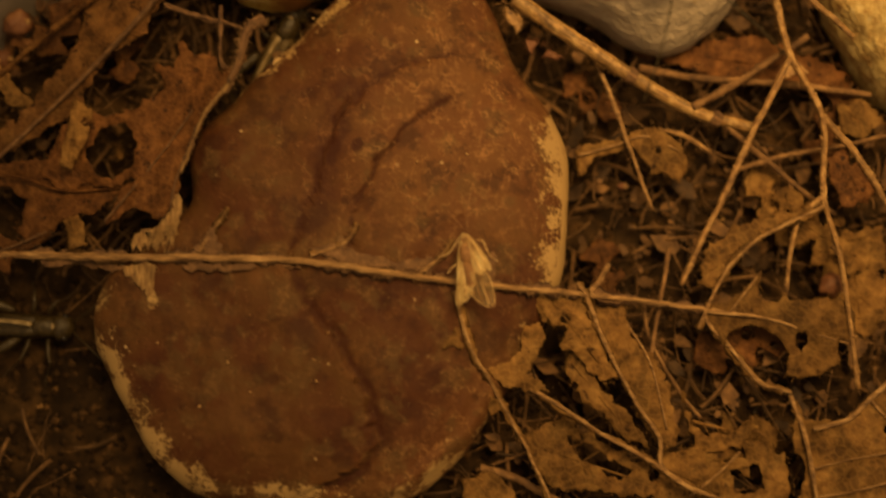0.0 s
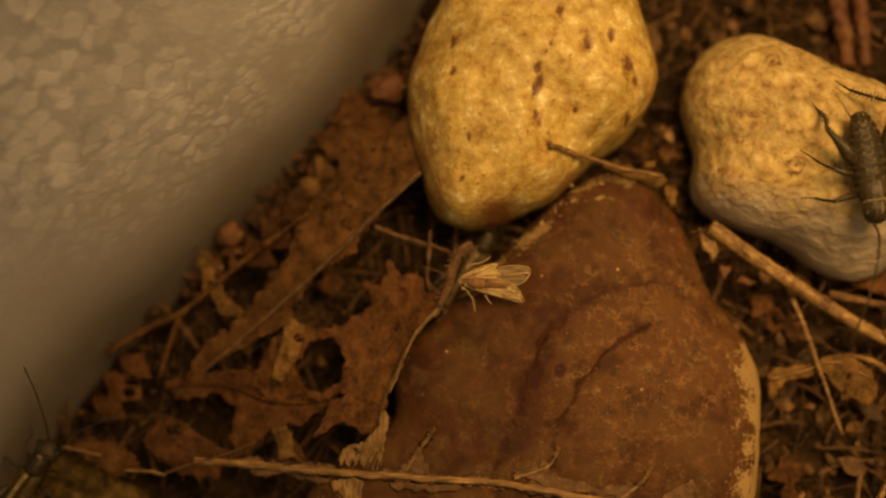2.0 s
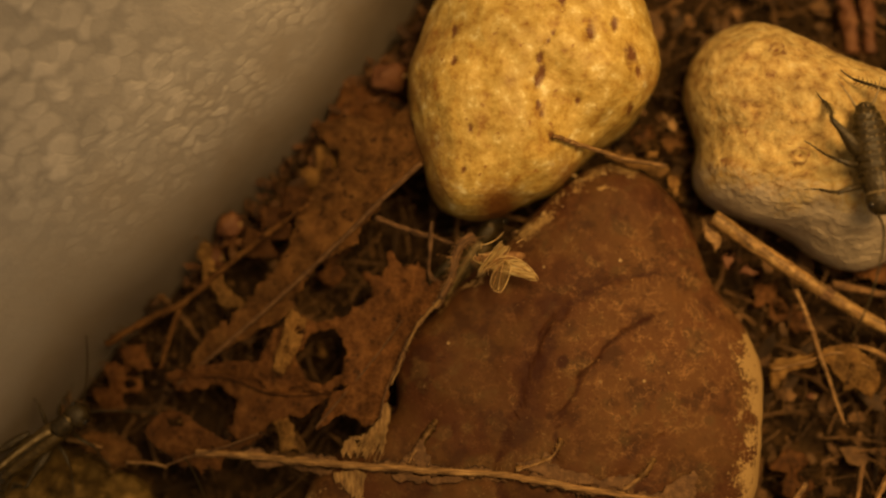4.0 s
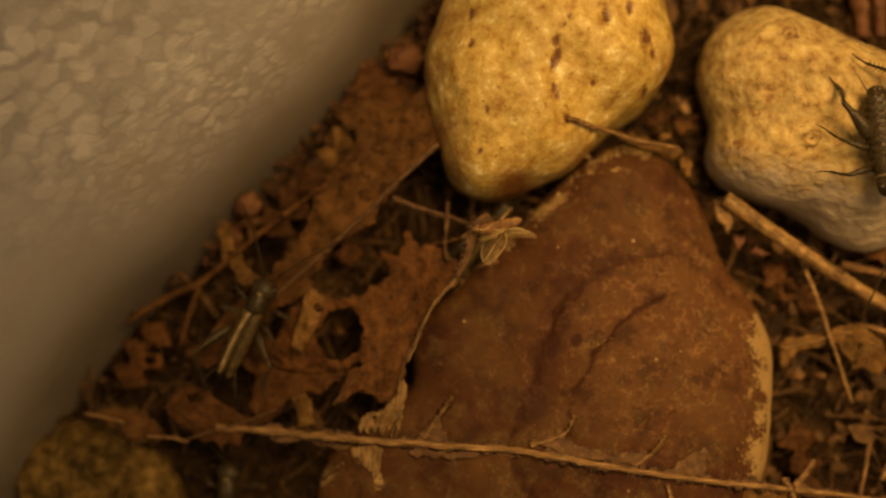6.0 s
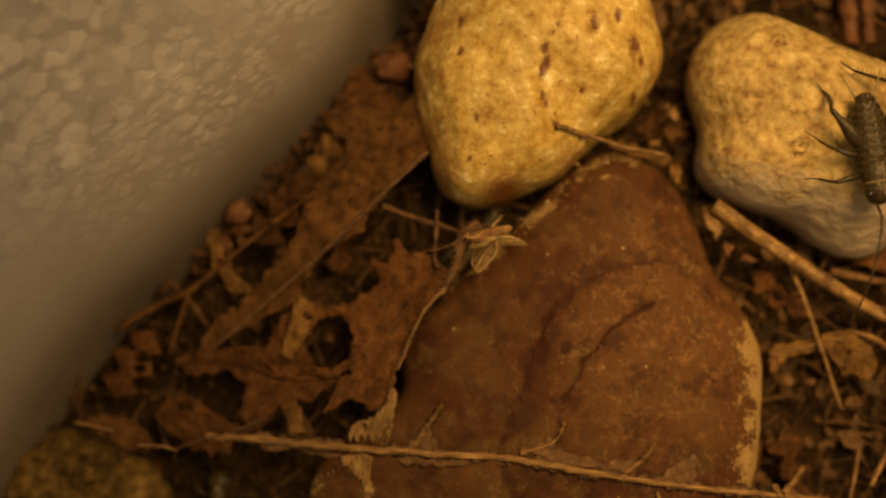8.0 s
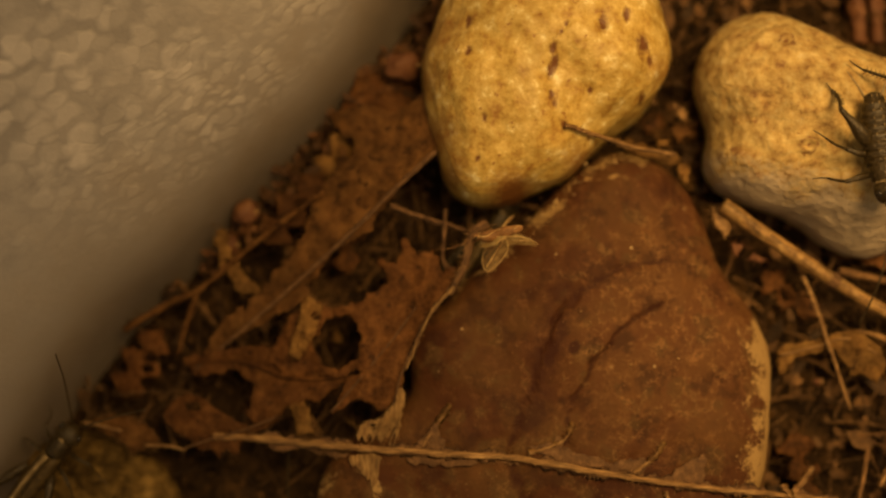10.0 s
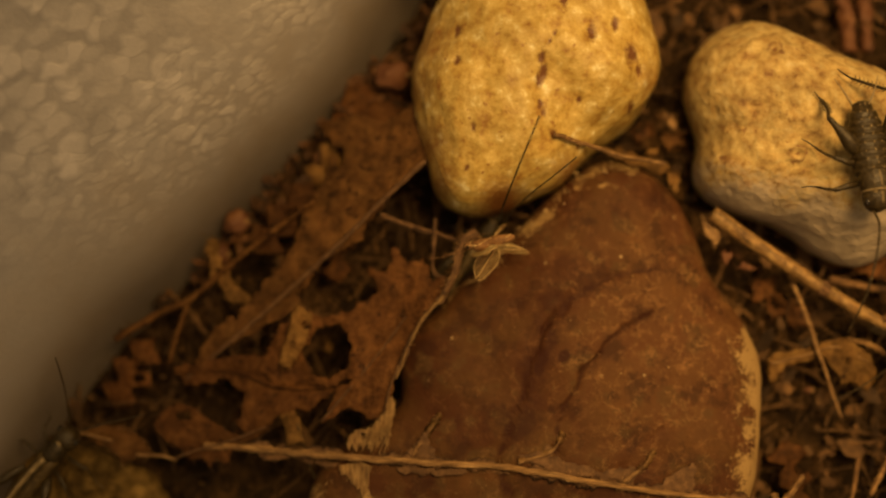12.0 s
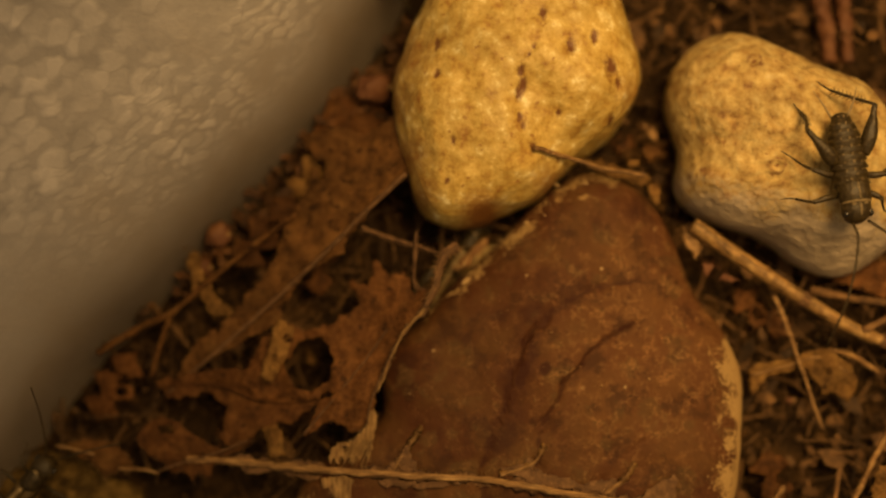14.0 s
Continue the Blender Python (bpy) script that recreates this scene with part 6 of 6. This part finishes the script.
    for kind, pair in LEGS.items():
        f0, f1, t0, t1 = (k * (0.72 if winged else 1.0) for k in THICK[kind])
        for segs in pair:
            hip = Vector(segs[0][0])
            femur, shin, foot = [[Vector(p) - hip for p in seg] for seg in segs]
            leg = part(kind, tube(bmesh.new(), femur, f0 * (0.72 if kind == "hind_leg" else 0.9), f1, 10, 8, bulge=0.95 if kind == "hind_leg" else 0.25), CHITIN, top)
            leg.location = hip * MM
            bone = tube(bmesh.new(), shin, t0, t1 * 1.2, 6, 4, 0.3)
            if kind == "hind_leg":
                c = spline(shin, 6)
                run = (c[-1] - c[0]).normalized()
                off = run.cross(Vector((0, 0, 1))).normalized()
                for i in range(3, len(c) - 1):
                    for s in (-1, 1):
                        tube(bone, [c[i], c[i] + off * s * 0.5 + run * 0.25, c[i] + off * s * 0.85 + run * 0.5], 0.11, 0.03, 4, 1)
            part("shin", bone, CHITIN, leg)
            part("foot", tube(bmesh.new(), foot, t1, 0.08, 5, 4), CHITIN, leg)
    return top


resting = cricket("dark_cricket", "dark wingless cricket resting on the buff stone", CHITIN, False, [
    ([(1.05, 8.95, 3.2), (0.94, 11.33, 4.2), (1.73, 14.35, 4.6), (2.90, 17.66, 4.6), (4.61, 22.27, 3.4), (6.93, 27.50, 0)], 0.25), ([(-1.50, 8.84, 3.2), (-4.68, 12.15, 4.4), (-8.29, 15.97, 4.6), (-12.54, 20.23, 3.4), (-15.60, 23.11, 1.5)], 0.25)])
LONG_ANTENNAE = [([(0.7, 8.8, 3.2), (2.8, 12, 5.5), (6.2, 16.5, 7.5), (9.5, 20.5, 9)], 0.2), ([(-0.7, 8.8, 3.2), (-2.6, 12, 6), (-5.2, 16, 10), (-8, 19.5, 14)], 0.2)]
wall_cricket = cricket("winged_cricket", "olive-brown winged cricket walking over leaf litter", CHITIN_PALE, True, LONG_ANTENNAE, "walking crickets")
wall_cricket.scale = (0.94, 0.94, 0.94)
ORIGIN = pose(0, 0, 0)
shade_cricket = cricket("winged_cricket", "dark brown winged cricket in the shaded litter gap", CHITIN, True, LONG_ANTENNAE, "walking crickets", CHITIN_PALE)
shade_cricket.scale = (0.94, 0.94, 0.94)
corner_cricket = copy_thing(wall_cricket, ORIGIN)
passing_cricket = copy_thing(wall_cricket, ORIGIN)
lair = (-28.1, 50.9, 2, -27)
den = pose(lair[0] * MM, lair[1] * MM, lair[2] * MM, 10, 0, lair[3])


def from_den(points):
    return [tuple(den.inverted() @ (Vector(q) * MM) / MM) for q in points]


hidden_cricket = cricket("winged_cricket", "dark cricket hidden in the gap under a stone", CHITIN, True, [(from_den([(-24.2, 55.4, 8), (-24.6, 55.7, 17), (-24, 57.2, 26), (-22.3, 62.2, 32), (-20, 68.9, 35)]), 0.2), (from_den([(-23.6, 55.5, 8), (-22.9, 55.8, 18), (-19.8, 58.5, 24), (-16.9, 60.7, 28), (-13.5, 63.6, 31)]), 0.12)])


# ---- moth ----
def moth():
    top = base("straw_moth", "small straw-coloured moth with fanned streaked wings", "moth")
    part("abdomen", loft(bmesh.new(), [(-3.2, 1.1, 0.3, 0.3), (-2.4, 1.2, 0.75, 0.7), (-0.5, 1.3, 0.95, 0.9), (1.2, 1.4, 0.9, 0.85)], 12), MOTH_BELLY, top)
    part("thorax", loft(bmesh.new(), [(0.9, 1.5, 0.7, 0.7), (1.5, 1.6, 1.15, 1.0), (2.8, 1.7, 1.2, 1.05), (3.9, 1.6, 0.8, 0.75)], 12), MOTH_BELLY, top)
    head = part("head", blob(bmesh.new(), (0, 4.5, 1.5), (0.75, 0.75, 0.65), rough=0.2), MOTH_BELLY, top)
    for s in (-1, 1):
        part("eye", blob(bmesh.new(), (s * 0.62, 4.7, 1.6), (0.28, 0.3, 0.3), level=1), EYE_SHINE, head)
    wings = []
    for name, outline, rays, seed in (
        ("forewing", [(-0.35, 5.48, 1.7), (-1.16, 3.28, 1.2), (-1.58, 1.49, 1), (-2.16, -2.24, 0.8), (-2.55, -5.46, 0.7), (-1.18, -4.76, 1.2), (0.37, -2.54, 2), (0.79, -0.41, 2.4), (0.70, 2.66, 2.6), (0.46, 4.79, 2.3)], [[(0.06, 4.66, 2.4), (-1.06, 0.55, 1.9), (-2.33, -4.83, 1)], [(0.33, 4.53, 2.6), (0.01, 0.67, 2.4), (-1.25, -4.05, 1.5)], [(-0.20, 4.80, 2), (-1.31, 1.35, 1.4), (-2.03, -2.64, 1.1)]], 81),
        ("forewing", [(0.31, 5.14, 2.3), (1.54, 3.63, 1.8), (2.92, 1.11, 1.2), (3.40, -0.69, 1), (2.46, -0.43, 1.5), (1.74, -1.30, 2), (0.74, -0.38, 2.5), (0.63, 2.52, 2.7)], [[(0.46, 4.79, 2.5), (1.50, 2.25, 2.2), (2.99, -0.37, 1.4)], [(0.52, 4.26, 2.8), (0.95, 1.19, 2.7), (1.52, -0.95, 2.3)]], 82),
        ("hindwing", [(1.00, -0.01, 2), (2.65, -1.04, 1.6), (3.29, -3.38, 1.3), (3.28, -5.72, 1), (2.50, -6.19, 0.9), (1.15, -5.56, 0.9), (0.14, -4.27, 1.1), (0.15, -2.43, 1.6)], [[(1.06, -0.55, 2), (1.83, -2.96, 1.8), (2.66, -5.57, 1.4)], [(0.84, -1.10, 2), (1.02, -3.21, 1.7), (1.26, -5.35, 1.3)], [(0.64, -1.67, 1.9), (0.49, -3.27, 1.6), (0.37, -4.48, 1.3)]], 83),
        ("hindwing", [(0.40, -0.21, 1.8), (0.91, -1.81, 1.6), (0.27, -3.50, 1.3), (-1.07, -4.98, 1), (-1.21, -4.41, 1), (-0.30, -2.53, 1.5)], [[(0.45, -0.57, 1.9), (0.18, -2.77, 1.7), (-1.01, -4.68, 1.2)]], 84),
    ):
        wing = part(name, blade(outline, (), seed, cell=0.22, torn=0.06, curl=0.25, thick=0.09), MOTH_WING if name == "forewing" else CLEAR_WING, top)
        part("wing_rim", tube(bmesh.new(), [(x, y, z + 0.05) for x, y, z in outline] + [outline[0]], 0.06, 0.06, 5, 3), MOTH_BODY, wing)
        root = Vector(outline[0])
        for k, tip in enumerate(outline[2:-1] if name == "forewing" else outline[1::3]):
            tip = root.lerp(Vector(tip), 0.94)
            lift = Vector((0, 0, 0.12))
            part("wing_plume", tube(bmesh.new(), [root + lift, root.lerp(tip, 0.5) + lift * 1.6, tip + lift], 0.07, 0.12, 5, 5, 0.3, 0.5), MOTH_BODY if k % 2 else MOTH_WING, wing)
        for ray in rays:
            part("wing_vein", tube(bmesh.new(), [(x, y, z + 0.06) for x, y, z in ray], 0.06, 0.04, 5, 5), MOTH_BELLY, wing)
        wings.append(wing)
    for pts in [[(-1.01, 4.55, 1.2), (-1.56, 3.99, 1.4), (-3.65, 1.89, 0.8), (-5.21, 1.28, 0.3), (-7.05, 0.96, 0.1)], [(2.52, 4.23, 1.2), (3.23, 2.36, 1.6), (3.81, 0.55, 0.8), (4.68, -0.68, 0.3), (5.87, -1.62, 0.1)], [(-0.53, 5.14, 1.2), (-1.78, 4.34, 0.8), (-2.15, 4.40, 0.2)], [(1.79, 4.11, 1.2), (2.70, 4.24, 0.8), (2.96, 3.77, 0.2)], [(-1.85, 0.96, 0.9), (-3.47, -0.22, 0.7), (-4.23, -1.17, 0.1)], [(2.51, -1.63, 0.9), (3.17, -2.31, 0.6), (3.29, -3.38, 0.1)]]:
        pts = [pts[0]] + [tuple(Vector(pts[0]).lerp(Vector(q), 0.62)) for q in pts[1:]]
        part("leg", tube(bmesh.new(), pts, 0.09, 0.05, 5, 4), MOTH_BODY, top)
    for pts in [[(0.32, 5.94, 1.8), (0.77, 7.99, 2.4), (1.20, 9.78, 2.6), (1.60, 11.65, 2.4)], [(-0.25, 6.33, 1.8), (-0.99, 7.49, 2.4), (-1.69, 8.42, 2.4), (-2.28, 9.23, 2.2)]]:
        part("antenna", tube(bmesh.new(), pts, 0.06, 0.03, 5, 5), MOTH_BELLY, top)
    return top, wings


flier, flier_wings = moth()


# ---- what moves ----
def way(rows, lift=0.0):
    """Rows of (seconds, (x, y, z, heading)) as poses; an optional sixth and seventh value: roll and pitch."""
    return [(t, pose(p[0] * MM, p[1] * MM, (p[2] + lift) * MM, *(tilt or (0, 0)), p[3])) for t, p, *rest in rows for tilt in (rest[0] if rest else None,)]


def stride(thing, spans, reach=14):
    """Swing the six legs of a walking cricket to and fro while it walks."""
    legs = [c for c in thing.children if c.name.split(".")[0].endswith("_leg")]
    for n, leg in enumerate(legs):
        at = leg.location.copy()
        side = 1 if n in (0, 3, 4) else -1
        rows = [(0.0, 0.0)]
        for a, b in spans:
            k = int((b - a) / 0.15)
            rows += [(a + (b - a) * i / k, side * reach * (0 if i in (0, k) else (-1) ** i)) for i in range(k + 1)]
        rows.append((14.0, 0.0))
        walk(leg, [(t, Matrix.Translation(at) @ pose(0, 0, 0, 0, 0, r)) for t, r in rows])


def motions():
    sit = (33.5, 64.4, 30, -173)
    on = height_at(buff, sit[0], sit[1], 1.5)
    still = pose(sit[0] * MM, sit[1] * MM, (on + 0.1) * MM, 4, -4, sit[3])
    walk(resting, [(0.0, still), (14.0, still)])
    perch = way([
        (0.0, (4.0, 11.7, 20.5, 7)), (0.2, (0.3, 17.3, 20.5, 7)), (0.4, (-2.8, 23.4, 20, 10)),
        (0.6, (-6.7, 30.1, 19.5, 6)), (0.8, (-9.7, 37.1, 19.5, 21)), (1.0, (-13.9, 39.8, 19.5, 29)),
        (1.2, (-21.9, 43.6, 19.5, 31)), (1.4, (-25.4, 47.0, 19, 58)), (1.5, (-24.5, 47.4, 19, 61)),
        (1.6, (-23.1, 47.0, 19, 54)), (1.8, (-22.6, 46.3, 19, 67)), (2.0, (-25.2, 45.4, 19, 86)),
        (2.2, (-22.1, 45.5, 19, 92)), (2.5, (-23.8, 42.0, 19, 101)), (2.7, (-23.7, 42.6, 19, 97)),
        (3.6, (-22.0, 47.5, 19.5, 77)), (4.2, (-24.4, 50.2, 20.5, 94), (8, -75)), (4.8, (-25.3, 52.2, 21.5, 90), (12, -100)), (6.0, (-26.6, 51.6, 21.5, 89), (12, -100)),
        (13.5, (-25.5, 51.7, 21.5, 88), (12, -100)), (13.8, (-27.1, 52.1, 13, 97), (10, -100)), (14.0, (-26.6, 53.0, 8, 132), (0, -100))])
    walk(flier, perch)
    hang = flier_wings[2]
    rest, foot, tip = [m for t, m in perch if t == 6.0][0], *[(-25.9, 49.2, 20.5), (-29.3, 42.2, 19.5)]
    turn = math.atan2(tip[1] - foot[1], tip[0] - foot[0]) - math.atan2(-5.58, 2.02)
    drop = rest.inverted() @ Matrix.Translation(Vector(foot) * MM) @ pose(0, 0, 0, 0, 0, math.degrees(turn)) @ Matrix.Rotation(radians(8), 4, Vector((2.02, -5.58, 0)).normalized()) @ Matrix.Translation(Vector((-1.27, 0.15, -1.8)) * MM)
    for wing, crease in ((flier_wings[0], (-16, 52, -14)), (flier_wings[1], (24, -40, 20)), (flier_wings[3], (30, 35, -20))):
        fold = Matrix.Translation(Vector((0, 2.0, 2.0)) * MM) @ pose(0, 0, 0, *crease) @ Matrix.Translation(Vector((0, -2.0, -2.0)) * MM)
        walk(wing, [(0.0, pose(0, 0, 0)), (2.7, pose(0, 0, 0)), (4.4, fold), (14.0, fold)])
    walk(hang, [(0.0, pose(0, 0, 0)), (2.7, pose(0, 0, 0)), (4.6, drop), (14.0, drop)])
    walk(wall_cricket, way([
        (0.0, (-109.7, -13.8, 8, -29)), (1.3, (-107.5, -4.2, 8, -29)), (1.6, (-102.1, 4.2, 10, -30)), (2.0, (-102.8, 9.8, 11, -29)),
        (2.2, (-101.1, 13.0, 11, -14)), (2.4, (-102.6, 14.2, 11, 1), (8, 6)), (2.7, (-103.3, 16.5, 12, 3), (12, 10)), (3.4, (-105.2, 19.8, 14, 4), (14, 12)),
        (3.9, (-100.9, 16.9, 12, -43)), (4.4, (-94.9, 14.8, 12, -62)), (4.8, (-88.7, 14.2, 13, -58)), (5.0, (-85.4, 16.5, 13, -57)), (5.2, (-81.4, 17.6, 13.5, -51)),
        (5.4, (-77.0, 20.5, 13.5, -35)), (5.6, (-73.4, 24.7, 13.5, -24)), (5.8, (-70.8, 29.6, 13.5, -21)), (6.0, (-69.2, 32.5, 13.5, -23)), (6.2, (-65.8, 39.0, 14, -16)),
        (6.5, (-62.8, 47.6, 14, -18)), (6.8, (-56.9, 57.0, 15, -28)), (7.0, (-50.0, 63.3, 15, -34)), (7.2, (-45.5, 70.6, 15, -24)), (7.5, (-40.0, 81.2, 15, -21)),
        (7.8, (-38.9, 90.7, 14, -14)), (8.2, (-37.5, 108.0, 12, -7)), (14.0, (-37.5, 108.5, 12, -6))]))
    stride(wall_cricket, [(1.4, 2.7), (3.4, 8.1)])
    walk(shade_cricket, way([
        (0.0, (-70.6, 3.2, 2, -92)), (0.5, (-69.6, 4.0, 2, -97)), (0.9, (-68.2, 7.2, 2, -97)), (1.3, (-71.4, 1.8, 2, -95)), (2.5, (-83.3, -1.9, 2, -82)), (3.6, (-78.1, -8.1, 2, -39)), (4.8, (-72.5, 1.2, 2, -0)),
        (6.3, (-74.0, -0.6, 2, 0)), (6.6, (-73.5, 0.0, 2, 1)), (7.0, (-72.8, -0.1, 2, 0)), (7.5, (-74.1, -2.0, 2, -1)), (8.0, (-73.8, -0.5, 2, -1)),
        (8.7, (-73.6, -1.2, 2, 3)), (9.5, (-67.7, -5.5, 2, 19)), (10.2, (-53.9, -7.8, 3, 45)), (10.8, (-47.7, -6.4, 4, 70)), (12.0, (-47.8, 0.6, 6, 55)), (12.2, (-53.5, 6.0, 10, 54)), (12.4, (-58.0, 10.8, 11, 56)),
        (12.6, (-57.7, 12.2, 12, 81)), (12.8, (-62.8, 11.4, 12, 95)), (13.0, (-68.0, 10.8, 11, 100)), (13.2, (-71.7, 9.4, 11, 96)), (13.4, (-77.7, 8.4, 10, 101)),
        (13.7, (-85.7, 4.4, 8, 104)), (14.0, (-91.2, -1.3, 7, 101))]))
    stride(shade_cricket, [(0.0, 1.5), (12.0, 14.0)])
    walk(corner_cricket, way([
        (0.0, (-130.4, -15.2, 9, -31)), (8.3, (-122.1, -11.1, 9, -35)), (8.6, (-113.2, -1.8, 10, -34)), (10.8, (-102.8, 9.5, 11, -37)), (12.5, (-102.3, 10.2, 11, -38)), (12.8, (-102.7, 7.9, 11, -45)),
        (13.0, (-103.0, 5.7, 11, -48)), (14.0, (-103.0, 7.6, 11, -37))]))
    walk(passing_cricket, way([
        (0.0, (118.2, 64.8, 8, 140)), (11.0, (118.2, 64.8, 8, 140)), (11.8, (60.2, 51.2, 8, 148)), (12.0, (46.2, 39.1, 10, 156)), (12.2, (37.0, 28.1, 11, 152)), (12.4, (32.6, 17.4, 11, 155)),
        (12.6, (28.9, 4.9, 11, 164)), (12.8, (26.9, -9.8, 9, 171)), (14.0, (25.9, -19.9, 8, 168))]))
    stride(passing_cricket, [(11.8, 12.9)])
    walk(hidden_cricket, [(0.0, den), (14.0, den)])
    for feeler, (a, b) in zip([c for c in hidden_cricket.children if c.name.startswith("antenna")], ((0, -4), (-8, 4))):
        at = Matrix.Translation(feeler.location.copy())
        walk(feeler, [(0.0, at @ pose(0, 0, 0, -70, 0, 50)), (11.0, at @ pose(0, 0, 0, -70, 0, 50)), (11.5, at @ pose(0, 0, 0, -4, 0, 6)), (12.0, at @ pose(0, 0, 0, 0, 0, -3)), (12.6, at @ pose(0, 0, 0, 0, 0, a)), (13.2, at @ pose(0, 0, 0, -4, 0, b + 4)), (13.6, at @ pose(0, 0, 0, -50, 0, 30)), (14.0, at @ pose(0, 0, 0, -70, 0, 50))])


motions()
